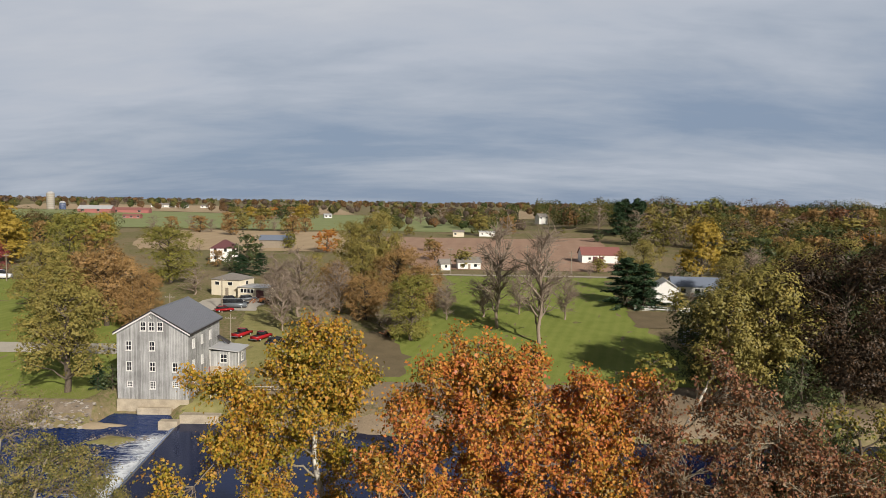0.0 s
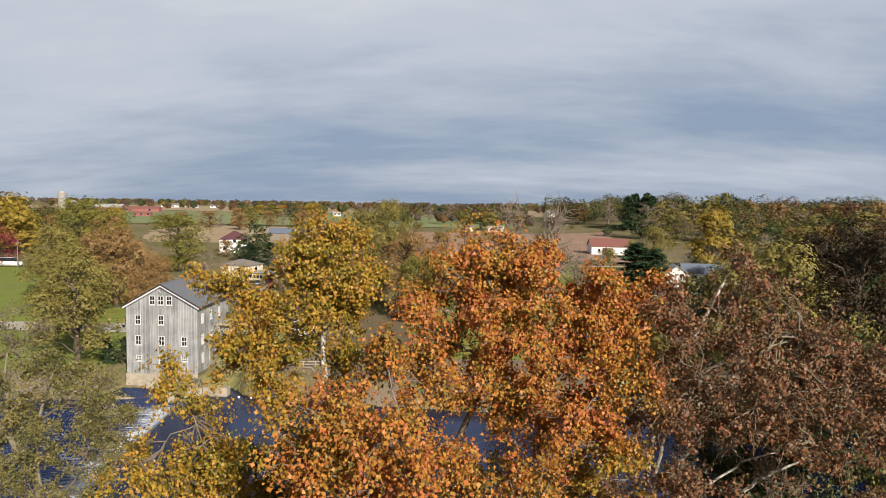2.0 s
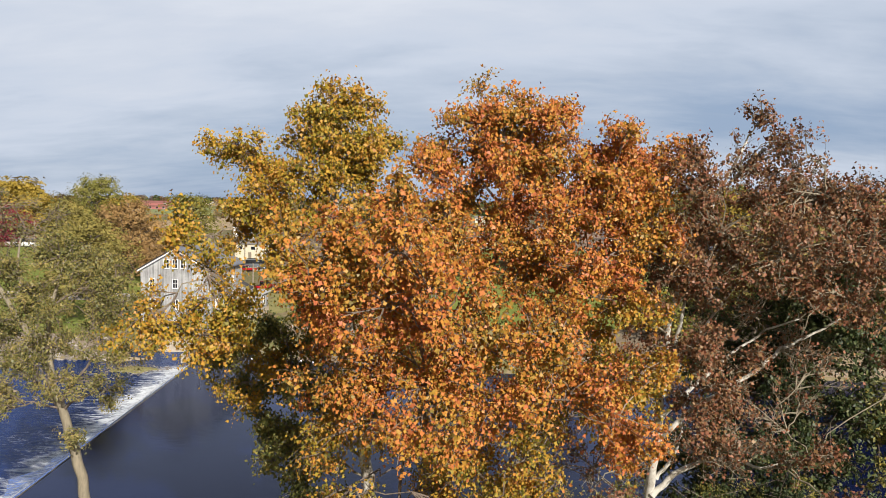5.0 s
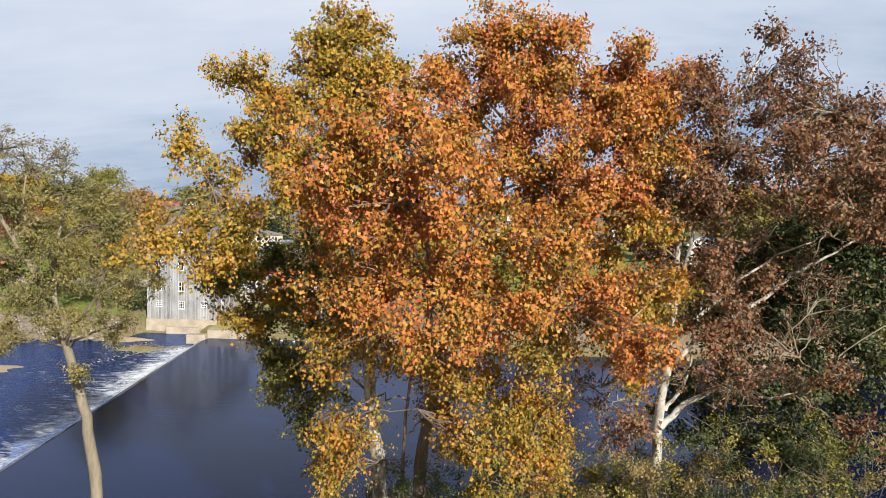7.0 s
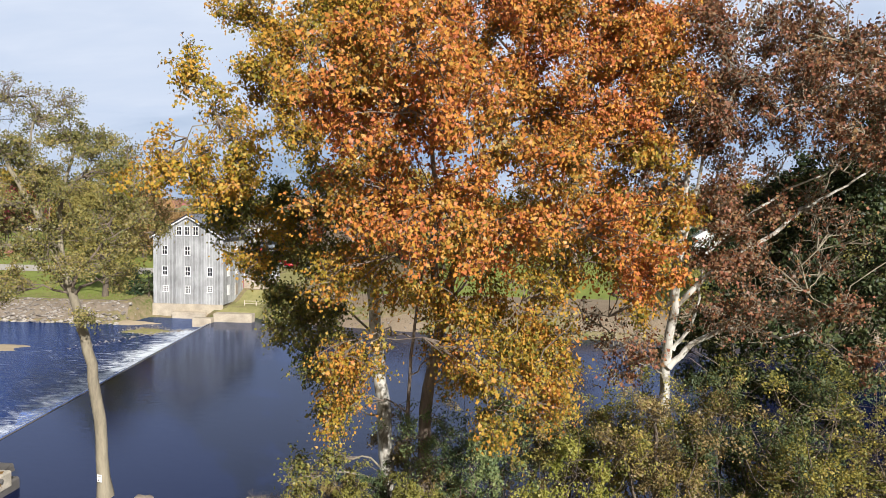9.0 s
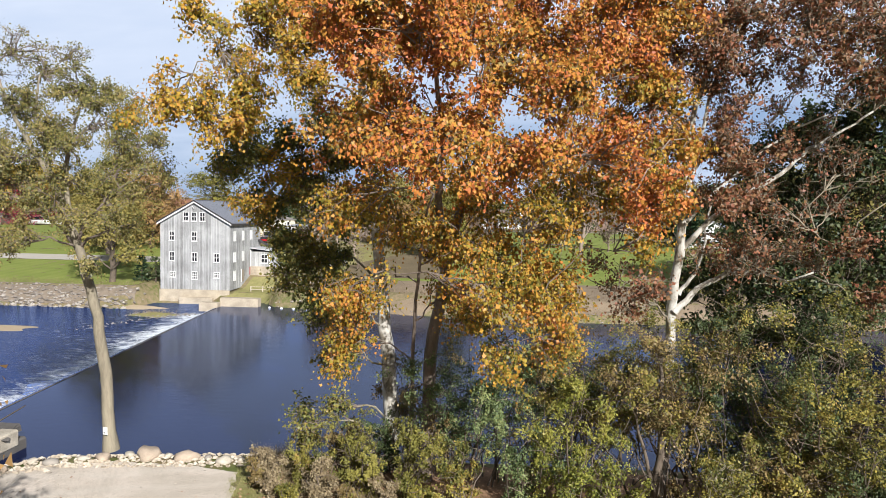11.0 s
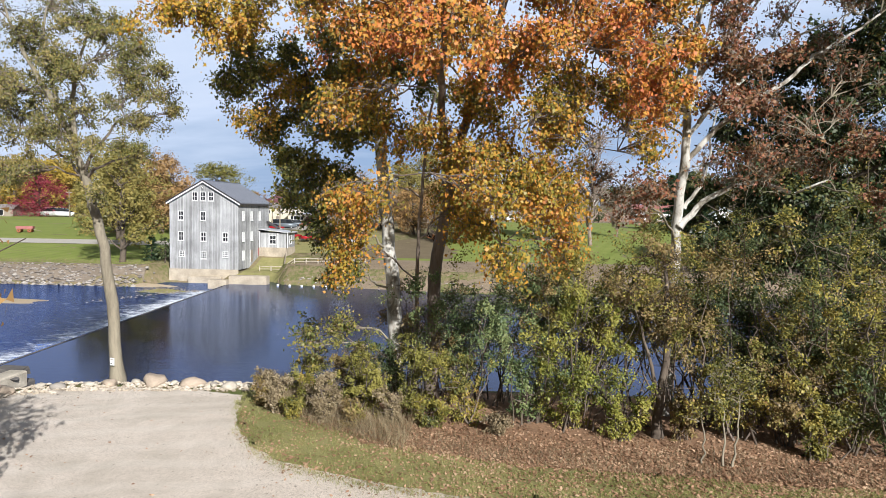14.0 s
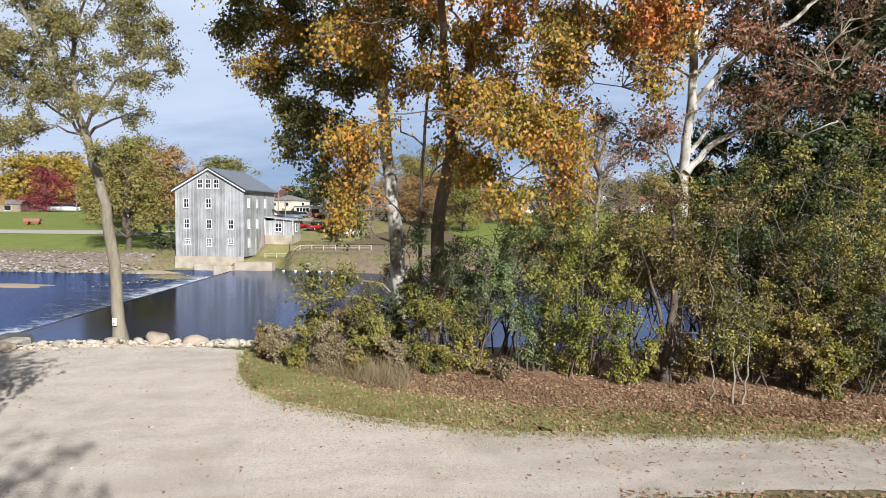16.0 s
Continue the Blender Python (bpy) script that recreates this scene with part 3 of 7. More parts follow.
def far_height(y):
    return lerp_table(y, (118, 150, 200, 300, 500, 800, 1500, 9000), (1.4, 4.0, 6.5, 8.0, 13.0, 14.0, 14.0, 14.0))


def ease(v, a, b):
    s = min(1, max(0, (v - a) / (b - a)))
    return s * s * (3 - 2 * s)


def hill(x, y):
    """A wooded rise in the east and a low one in the west."""
    east = 6 * ease(x, 40, 130) * ease(y, 330, 520) * (1 - 0.7 * ease(y, 700, 1200))
    west = 2 * ease(-x, 250, 420) * ease(y, 450, 700) * (1 - 0.5 * ease(y, 1000, 1600))
    return east + west


def height(x, y):
    """The lie of the land: the near bank, the river bed, the far bank and the rising fields."""
    ns, fs = near_shore(x), far_shore(x)
    if y < ns + 3:
        s = min(1, max(0, (y - (ns - 1.3)) / 4.0))
        return BANK_Z + (-3.4 - BANK_Z) * s * s * (3 - 2 * s)
    if y < fs - 2:
        return -3.4
    if y < fs + 7:
        s = (y - fs + 2) / 9
        top = 0.7 if x < -57 else (-0.4 if x < -36 else 1.0)
        return -3.4 + (top + 3.4) * min(1, s * 1.6) ** 0.8
    top = 0.7 if x < -57 else (-0.4 if x < -36 else 1.0)
    if y < 122:
        s = (y - fs - 7) / max(1, 122 - fs - 7)
        return top + (far_height(122) - top) * s
    return far_height(y) + hill(x, y)


def spaced(*runs):
    out = []
    for a, b, n in runs:
        out += [a + (b - a) * i / n for i in range(n)]
    out.append(runs[-1][1])
    return out


def build_ground():
    xs = spaced((-4200, -400, 12), (-400, -90, 30), (-90, 40, 130), (40, 120, 40), (120, 400, 20), (400, 4200, 12))
    ys = spaced((-400, -20, 10), (-20, 10, 10), (10, 44, 50), (44, 94, 12), (94, 124, 45), (124, 300, 60), (300, 800, 40), (800, 4600, 25))
    rs = np.random.default_rng(4)
    V = []
    for y in ys:
        for x in xs:
            rough = 0.0 if y < 37 else 0.04
            V.append((x, y, height(x, y) + rs.normal() * rough))
    nx = len(xs)
    F = [(j * nx + i, j * nx + i + 1, (j + 1) * nx + i + 1, (j + 1) * nx + i) for j in range(len(ys) - 1) for i in range(nx - 1)]
    ob = link_mesh("ground", V, F, GROUND, smooth=True)
    return tagged(ob, "autumn grass and bare earth reaching to the horizon", "ground", "", "structure")


build_ground()


def draped(name, rows, mat, lift, label, category, step=3.0, ragged=0.0, seed=1):
    """A field or lawn on the rising land: rows of (y, x from, x to), filled between."""
    rs = np.random.default_rng(seed)
    yy = [r[0] for r in rows]
    n = max(2, int((yy[-1] - yy[0]) / step))
    V, F = [], []
    cols = 8
    for i in range(n + 1):
        y = yy[0] + (yy[-1] - yy[0]) * i / n
        a = lerp_table(y, yy, [r[1] for r in rows]) + rs.normal() * ragged
        b = lerp_table(y, yy, [r[2] for r in rows]) + rs.normal() * ragged
        for c in range(cols + 1):
            x = a + (b - a) * c / cols
            V.append((x, y, height(x, y) + lift))
        if i:
            o = (i - 1) * (cols + 1)
            F += [(o + c, o + c + 1, o + c + cols + 2, o + c + cols + 1) for c in range(cols)]
    return tagged(link_mesh(name, V, F, mat, smooth=True), label, category, "", "structure")


def flat_patch(name, outline, z, mat, label, category, seed=2, jag=0.06):
    """A level patch on the near bank with a slightly uneven edge."""
    rng = random.Random(seed)
    pts = []
    for i, a in enumerate(outline):
        b = outline[(i + 1) % len(outline)]
        n = max(1, int(math.dist(a, b) / 0.35))
        n = min(n, 60)
        for k in range(n):
            s = k / n
            pts.append((a[0] + (b[0] - a[0]) * s + rng.gauss(0, jag), a[1] + (b[1] - a[1]) * s + rng.gauss(0, jag), z))
    bm = bmesh.new()
    f = bm.faces.new([bm.verts.new(p) for p in pts])
    bmesh.ops.triangulate(bm, faces=[f])
    bmesh.ops.recalc_face_normals(bm, faces=bm.faces)
    for f in bm.faces:
        if f.normal.z < 0:
            f.normal_flip()
    return tagged(part(name, bm, mat), label, category, "", "structure")


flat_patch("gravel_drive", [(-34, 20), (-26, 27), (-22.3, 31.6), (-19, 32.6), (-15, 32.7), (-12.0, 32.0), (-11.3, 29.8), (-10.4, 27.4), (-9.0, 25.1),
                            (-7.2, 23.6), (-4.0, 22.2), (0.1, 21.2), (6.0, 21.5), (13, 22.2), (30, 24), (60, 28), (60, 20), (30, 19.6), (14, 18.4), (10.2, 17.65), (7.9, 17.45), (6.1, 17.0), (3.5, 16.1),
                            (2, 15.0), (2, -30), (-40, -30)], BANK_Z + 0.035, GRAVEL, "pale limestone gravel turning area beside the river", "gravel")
flat_patch("leaf_strip", [(-9.5, 30.5), (-7.6, 27.6), (-3.2, 25.0), (0.2, 23.9), (5, 23.9), (9, 23.4), (14, 23.3), (30, 25.5), (60, 29.5), (60, 34), (20, 34), (-9, 34)],
           BANK_Z + 0.02, LITTER, "brown fallen leaves under the bank shrubs", "leaf litter", 3, 0.25)
flat_patch("grass_verge", [(-12.2, 33.6), (-12.0, 32.1), (-11.1, 29.5), (-10.2, 27.2), (-8.8, 25.0), (-7.1, 23.4), (-4, 22.0), (0, 21.1), (6, 21.4), (13, 22.1), (30, 24),
                           (60, 28), (60, 29), (30, 25.3), (13, 23.4), (5, 24.0), (0, 24.4), (-3.4, 25.5), (-7.7, 28.2), (-10.3, 33.6)],
           BANK_Z + 0.028, DRY_GRASS, "short tired grass verge along the gravel", "grass", 4, 0.20)
draped("lawn", [(119, -22, 52), (150, -13, 47), (185, 0, 49), (230, 0, 52), (243, -2, 60)], LAWN, 0.06, "mown green lawn with faint mower stripes", "lawn", 3, 0.7)
draped("meadow_bank", [(108.4, -120, -58.5), (123, -120, -60), (160, -140, -66), (200, -170, -100), (217, -190, -110)], LAWN, 0.06, "mown green slope above the river bank", "lawn", 3, 0.5, 3)
draped("yard_lawn", [(126, -43, -26), (150, -47, -24), (170, -52, -30), (180, -50, -34)], DRY_GRASS, 0.06, "worn grass yard behind the mill", "lawn", 3, 0.5, 4)
draped("earth_patch", [(122, -28, -8), (135, -28, -8), (146, -22, -12), (152, -18, -14)], EARTH, 0.09, "bare brown earth on the river bank", "earth", 2, 0.6, 5)
draped("garden_bed", [(160, 45, 56), (179, 47, 60)], EARTH, 0.10, "dug brown garden bed beside the fence", "garden bed", 2, 0.3, 6)
draped("lane", [(244, -40, 75), (247, -40, 75)], ROAD, 0.12, "pale gravel lane across the fields", "road", 3)
draped("field_ploughed", [(262, -12, 74), (300, -25, 80), (420, -40, 90)], FIELD_BROWN, 0.15, "ploughed brown field", "field", 6, 0.8)
draped("field_stubble", [(325, -150, -45), (350, -165, -50), (455, -200, -75)], FIELD_TAN, 0.2, "tan harvested stubble field", "field", 6, 1.0)
draped("field_pasture", [(470, -330, 40), (840, -560, 60)], HAZED_FIELD_GREEN, 0.3, "green pasture field", "field", 20, 2.0)
draped("field_corn", [(860, -600, -120), (1500, -900, -250)], FIELD_TAN, 0.4, "pale cut maize field", "field", 40, 3.0)
draped("field_corn_east", [(700, 10, 140), (1300, 0, 300)], FIELD_TAN, 0.4, "pale cut maize field", "field", 40, 3.0)

# ---- river ----
WEIR_FAR, WEIR_NEAR = (-42.3, 102.8), (-36.2, 41.0)


def weir_x(y):
    s = (y - WEIR_FAR[1]) / (WEIR_NEAR[1] - WEIR_FAR[1])
    return WEIR_FAR[0] + (WEIR_NEAR[0] - WEIR_FAR[0]) * s


def build_river():
    ys = spaced((8, 128, 60))
    V, F = [], []
    for i, y in enumerate(ys):
        V += [(weir_x(y), y, POOL_Z), (420, y, POOL_Z)]
        if i:
            o = 2 * i - 2
            F.append((o, o + 1, o + 3, o + 2))
    tagged(link_mesh("pool_water", V, F, POOL), "still dark blue mill pond above the weir", "water", "", "structure")
    V, F = [], []
    for i, y in enumerate(ys):
        V += [(-420, y, LOW_Z), (weir_x(y) - 1.0, y, LOW_Z)]
        if i:
            o = 2 * i - 2
            F.append((o, o + 1, o + 3, o + 2))
    tagged(link_mesh("tail_water", V, F, RAPID), "rippled dark water below the weir", "water", "", "structure")
    # spillway: the sheet that runs over the crest and breaks into foam
    rs = np.random.default_rng(7)
    prof = [(0.15, 0.0), (-0.25, -0.04), (-0.8, -0.30), (-1.5, -0.52), (-2.0, -0.60), (-2.6, -0.66), (-3.2, -0.74)]
    m = len(prof)
    for ya, yb, mat, label in ((WEIR_NEAR[1], WEIR_FAR[1], RAPID, "white foaming water spilling over the low weir"),):
        V, F = [], []
        ny = 170
        for j in range(ny + 1):
            y = ya + (yb - ya) * j / ny
            wide = 0.8 + 0.3 * math.sin(y * 0.35) + 0.2 * math.sin(y * 1.1)
            for dx, dz in prof:
                k = 0 if dx > -0.5 else 0.012
                V.append((weir_x(y) + (dx * wide if dx < -1 else dx), y + dx * 0.15, POOL_Z + 0.01 + dz + rs.normal() * k))
        for j in range(ny):
            F += [(j * m + c, j * m + c + 1, (j + 1) * m + c + 1, (j + 1) * m + c) for c in range(m - 1)]
        tagged(link_mesh("weir_foam", V, F, mat, smooth=True), label, "water", "", "structure")
    crest = [(weir_x(y) + 0.10, y, POOL_Z - 0.03) for y in spaced((41, 102.8, 40))]
    vs, fs = tube(crest, [0.10] * len(crest), 6)
    tagged(link_mesh("weir_crest", vs, fs, DARK_CONCRETE), "dark straight crest of the mill dam", "weir", "", "structure")


build_river()

# ---- mill ----
MX0, MX1, MY0, MY1, EAVE, RIDGE = -55.7, -43.65, 112.0, 127.4, 11.45, 14.95
MXC = (MX0 + MX1) / 2


def window(parent, x, y, z, w, h, facing, cols=2, rows=2, name="window", pane_mat=None):
    """A sash window with a white frame, glazing bars, a sill and dark panes; facing 'y' looks to -y, 'x' to +x."""
    def place(bm):
        if facing == "x":
            bmesh.ops.rotate(bm, verts=bm.verts, cent=(0, 0, 0), matrix=Matrix.Rotation(radians(90), 3, "Z"))
        bmesh.ops.translate(bm, verts=bm.verts, vec=(x, y, z))
        return bm
    t = 0.09
    bm = bmesh.new()
    ring = []
    for gx, gz in ((w / 2 + t, h / 2 + t), (w / 2, h / 2)):
        for gy in (-0.06, 0.05):
            ring.append([bm.verts.new((sx * gx, gy, sz * gz)) for sx, sz in ((-1, -1), (1, -1), (1, 1), (-1, 1))])
    for p, q in ((0, 2), (2, 3), (3, 1), (1, 0)):
        for k in range(4):
            n = (k + 1) % 4
            bm.faces.new((ring[p][k], ring[p][n], ring[q][n], ring[q][k]))
    bmesh.ops.recalc_face_normals(bm, faces=bm.faces)
    win = part(name, place(bm), TRIM, parent, "white sash frame")
    for c in range(1, cols):
        u = -w / 2 + w * c / cols
        part("glazing_bar", place(box_bm(u - 0.035, u + 0.035, -0.045, 0.03, -h / 2, h / 2)), TRIM, win)
    for r in range(1, rows):
        u = -h / 2 + h * r / rows
        part("glazing_bar", place(box_bm(-w / 2, w / 2, -0.043, 0.028, u - 0.045, u + 0.045)), TRIM, win)
    bm = box_bm(-w / 2 - t - 0.06, w / 2 + t + 0.06, -0.14, 0.05, -h / 2 - t - 0.07, -h / 2 - t - 0.004)
    part("sill", place(bm), TRIM, win)
    for c in range(cols):
        for r in range(rows):
            a, b = -w / 2 + w * c / cols, -w / 2 + w * (c + 1) / cols
            e, f = -h / 2 + h * r / rows, -h / 2 + h * (r + 1) / rows
            part("pane", place(box_bm(a + 0.036, b - 0.036, -0.02, 0.0, e + 0.046, f - 0.046)), pane_mat or GLASS, win)
    return win


def build_mill():
    mill = empty("grist_mill", MXC, (MY0 + MY1) / 2, 0)
    inv = mill.matrix_world.inverted()
    made = []

    def keep(ob):
        made.append(ob)
        return ob
    wall = prism_bm([(MX0, -0.1), (MX1, -0.1), (MX1, EAVE), (MXC, RIDGE - 0.02), (MX0, EAVE)], MY0, MY1)
    keep(part("wall", wall, BOARDS, None, "weathered grey vertical boards"))
    # two roof slabs with overhang
    ov, th = 0.45, 0.16
    sl = (RIDGE - EAVE) / (MXC - MX0)
    for s in (-1, 1):
        xe = MXC + s * (MXC - MX0 + ov)
        ze = EAVE - sl * ov
        outl = [(MXC, RIDGE + 0.04), (xe, ze + 0.04), (xe, ze + 0.04 + th), (MXC, RIDGE + 0.04 + th)]
        keep(part("roof", prism_bm(outl, MY0 - 0.5, MY1 + 0.5), ROOF_METAL, None, "blue-grey metal roof slope"))
        rake = [(MXC, RIDGE - 0.26), (xe, ze - 0.26), (xe, ze + 0.0), (MXC, RIDGE + 0.0)]
        edge = [(MXC, RIDGE + 0.005), (xe + s * 0.06, ze + 0.005), (xe + s * 0.06, ze + 0.235), (MXC, RIDGE + 0.235)]
        keep(part("roof_edge", prism_bm(edge, MY0 - 0.60, MY0 - 0.505), DARK_TRIM, None, "dark metal drip edge"))
        keep(part("rake_board", prism_bm(rake, MY0 - 0.52, MY0 - 0.45), TRIM, None, "white rake board"))
        keep(part("fascia", box_bm(xe - 0.05 if s > 0 else xe - 0.06, xe + 0.06 if s > 0 else xe + 0.05, MY0 - 0.44, MY1 + 0.5, ze - 0.22, ze + 0.03), DARK_TRIM, None, "dark eaves board"))
    keep(part("corner_board", box_bm(MX0 - 0.03, MX0 + 0.16, MY0 - 0.035, MY0 - 0.005, 0, EAVE), BOARDS))
    keep(part("corner_board", box_bm(MX1 - 0.16, MX1 + 0.03, MY0 - 0.035, MY0 - 0.005, 0, EAVE), BOARDS))
    # battens over the board joints, front and river side
    for i in range(1, 45):
        x = MX0 + i * 0.27
        if x > MX1 - 0.2:
            break
        top = EAVE + (RIDGE - EAVE) * (1 - abs(x - MXC) / (MXC - MX0)) - 0.35
        if i % 2:
            keep(part("batten", box_bm(x - 0.03, x + 0.03, MY0 - 0.022, MY0 - 0.002, 0.02, top), BOARDS))
    for i in range(1, 56):
        y = MY0 + i * 0.27
        if y < MY1 - 0.15 and i % 2:
            keep(part("batten", box_bm(MX1 + 0.002, MX1 + 0.022, y - 0.03, y + 0.03, 0.02, EAVE - 0.2), BOARDS))
    f = MY0 - 0.02
    wins = [(-51.25, 12.35, 0.8, 1.4), (-49.82, 12.35, 0.8, 1.4), (-48.38, 12.35, 0.8, 1.4),
            (-53.72, 9.05, 0.8, 1.45), (-49.8, 9.0, 0.8, 1.45),
            (-53.7, 5.55, 0.8, 1.45), (-49.75, 5.5, 0.8, 1.45), (-45.9, 5.45, 0.8, 1.45)]
    for x, z, w, h in wins:
        keep(window(None, x, f, z, w, h, "y"))
    for x, h in ((-53.6, 0.85), (-49.75, 1.2), (-45.9, 0.85)):
        keep(window(None, x, f, 2.5 - (1.2 - 0.85) * 0.4 * (h > 1), 0.8, h, "y", 3, 3))
    for y in (114.2, 118.2, 122.3):
        keep(window(None, MX1 + 0.02, y, 9.1, 0.8, 1.45, "x", pane_mat=PALE_PANE))
        keep(window(None, MX1 + 0.02, y, 5.5, 0.8, 1.45, "x", pane_mat=PALE_PANE))
    keep(window(None, MX1 + 0.02, 114.2, 2.3, 0.8, 1.45, "x", pane_mat=PALE_PANE))
    door = part("door", box_bm(MX1 + 0.005, MX1 + 0.07, 117.6, 118.7, 0.9, 3.0), WOOD, None, "plain grey plank door")
    keep(door)
    part("door_frame", box_bm(MX1 + 0.002, MX1 + 0.05, 117.45, 117.6, 0.9, 3.1), TRIM, door)
    keep(part("hatch", box_bm(MX1 + 0.005, MX1 + 0.06, 121.4, 122.2, 1.8, 3.2), HAZED_RED_WALL, None, "small red hatch"))
    # lean-to office on a stone base
    lx0, lx1, ly0, ly1 = MX1 + 0.03, -38.4, 121.8, 127.2
    keep(part("porch_base", box_bm(lx0, lx1, ly0, ly1, 0.0, 3.3, 0.05), CONCRETE, None, "cream stone base"))
    keep(part("porch_wall", box_bm(lx0, lx1 - 0.1, ly0 + 0.1, ly1 - 0.1, 3.3, 6.0), BOARDS))
    rb = bmesh.new()
    vs = [rb.verts.new(p) for p in ((lx0, ly0 - 0.4, 6.6), (lx1 + 0.4, ly0 - 0.4, 6.0), (lx1 + 0.4, ly1 + 0.3, 6.0), (lx0, ly1 + 0.3, 6.6))]
    ve = [rb.verts.new(v.co + Vector((0, 0, 0.14))) for v in vs]
    rb.faces.new(vs[::-1])
    rb.faces.new(ve)
    for i in range(4):
        rb.faces.new((vs[i], vs[(i + 1) % 4], ve[(i + 1) % 4], ve[i]))
    keep(part("porch_roof", rb, TIN, None, "pale grey lean-to roof"))
    keep(window(None, -41.0, ly0 + 0.08, 4.75, 1.1, 1.5, "y", 2, 2))
    keep(window(None, lx1 - 0.08, 124.5, 4.75, 0.8, 1.5, "x", 1, 2))
    # seams of the metal roof, the hoist under the gable and the slope over the office stair
    for sgn in (-1, 1):
        for i in range(1, 27):
            y = MY0 - 0.5 + i * 0.61
            if y > MY1 + 0.4:
                break
            xe, ze = MXC + sgn * (MXC - MX0 + ov), EAVE - sl * ov
            seam = [(MXC + sgn * 0.1, RIDGE + 0.2 - 0.1 * sl), (xe, ze + 0.2), (xe, ze + 0.235), (MXC + sgn * 0.1, RIDGE + 0.235 - 0.1 * sl)]
            keep(part("roof_seam", prism_bm(seam, y - 0.015, y + 0.015), ROOF_METAL))
    keep(part("ridge_cap", box_bm(MXC - 0.16, MXC + 0.16, MY0 - 0.5, MY1 + 0.5, RIDGE + 0.17, RIDGE + 0.25, 0.02), ROOF_METAL))
    vs, fs = tube([(MXC - 0.45, MY0 - 0.1, 14.1), (MXC + 0.05, MY0 - 0.55, 13.75)], [0.07, 0.07], 6)
    keep(link_mesh("hoist_beam", vs, fs, TRIM, None, "short pale hoist beam"))
    cover = prism_bm([(lx0 + 0.02, 8.1), (lx0 + 0.02, 7.8), (lx0 + 2.2, 6.55), (lx0 + 2.2, 6.85)], ly1 - 1.3, ly1 - 0.1)
    keep(part("stair_cover", cover, DARK_TRIM, None, "dark sloping stair cover"))
    for u in (lx0 + 0.2, -39.95, lx1 + 0.25):
        keep(part("porch_post", box_bm(u - 0.07, u + 0.07, ly0 - 0.3, ly0 - 0.16, 3.3, 6.02 if u > -40 else 6.3), TRIM))
    for ob in made:
        if ob.parent is None:
            ob.parent = mill
            ob.matrix_parent_inverse = inv
    tagged(mill, "four-storey weathered grey wooden grist mill on the riverbank", "mill")
    # river walls
    bm = box_bm(MX0 - 0.08, MX1 + 0.06, 111.60, 111.98, -3.2, -0.05, 0.05)
    tagged(part("foundation_wall", bm, CONCRETE), "stained cream concrete footing under the mill", "retaining wall")
    bm = box_bm(-52.0, -46.2, 110.7, 111.54, -3.2, -1.25, 0.06)
    tagged(part("foundation_ledge", bm, CONCRETE), "low concrete ledge at the mill race", "retaining wall")
    bm = box_bm(-45.2, -42.2, 103.2, 104.6, -3.4, -0.95, 0.08)
    tagged(part("weir_abutment", bm, CONCRETE), "cream concrete block at the end of the weir", "abutment")
    bm = box_bm(-42.4, -36.2, 104.65, 106.3, -3.4, -0.35, 0.08)
    tagged(part("river_wall", bm, CONCRETE), "long low cream concrete wall at the waterline", "retaining wall")
    abutment = empty("near_abutment", -33.9, 39.8, -3.6)
    back = abutment.matrix_world.inverted()
    pieces = [part("footing", box_bm(-38.4, -29.5, 38.1, 41.5, -3.6, -0.95, 0.12), DARK_CONCRETE)]
    rng = random.Random(33)
    x = -38.4
    while x < -30.6:
        wide = rng.uniform(1.0, 1.9)
        y = 38.0
        while y < 41.2:
            deep = rng.uniform(0.8, 1.6)
            bm = box_bm(-wide / 2 + 0.05, wide / 2 - 0.05, -deep / 2 + 0.05, deep / 2 - 0.05, -0.45, 0.0, 0.07)
            for v in bm.verts:
                v.co += Vector((rng.gauss(0, 0.06), rng.gauss(0, 0.06), rng.gauss(0, 0.03)))
            bm.transform(pose(min(x + wide / 2, -30.9), min(y + deep / 2, 41.1), -0.50 + rng.uniform(-0.12, 0.26), rng.gauss(0, 4), rng.gauss(0, 4), rng.gauss(0, 6)))
            pieces.append(part("slab", bm, rng.choice((DARK_CONCRETE, DARK_CONCRETE, GREY_CONCRETE))))
            y += deep
        x += wide
    pieces.append(part("cap_block", box_bm(-30.6, -29.4, 38.0, 40.6, -1.3, -0.22, 0.10), PALE_BLOCK, None, "pale squared concrete block"))
    for ob in pieces:
        ob.parent = abutment
        ob.matrix_parent_inverse = back
    tagged(abutment, "dark broken concrete abutment with a pale end block", "abutment")


build_mill()

# ---- stones and banks ----


def stone_mesh(name, rs, squash=0.65, detail=2):
    """A rounded, uneven stone about one metre across."""
    bm = bmesh.new()
    bmesh.ops.create_icosphere(bm, subdivisions=detail, radius=0.5)
    off = Vector(rs.uniform(-50, 50, 3))
    for v in bm.verts:
        n = noise.noise(v.co * 2.0 + off) * 0.55 + noise.noise(v.co * 5.0 + off) * 0.14
        v.co *= 1 + n
        v.co.z *= squash
    me = bpy.data.meshes.new(name)
    bm.to_mesh(me)
    bm.free()
    me.shade_smooth()
    return me


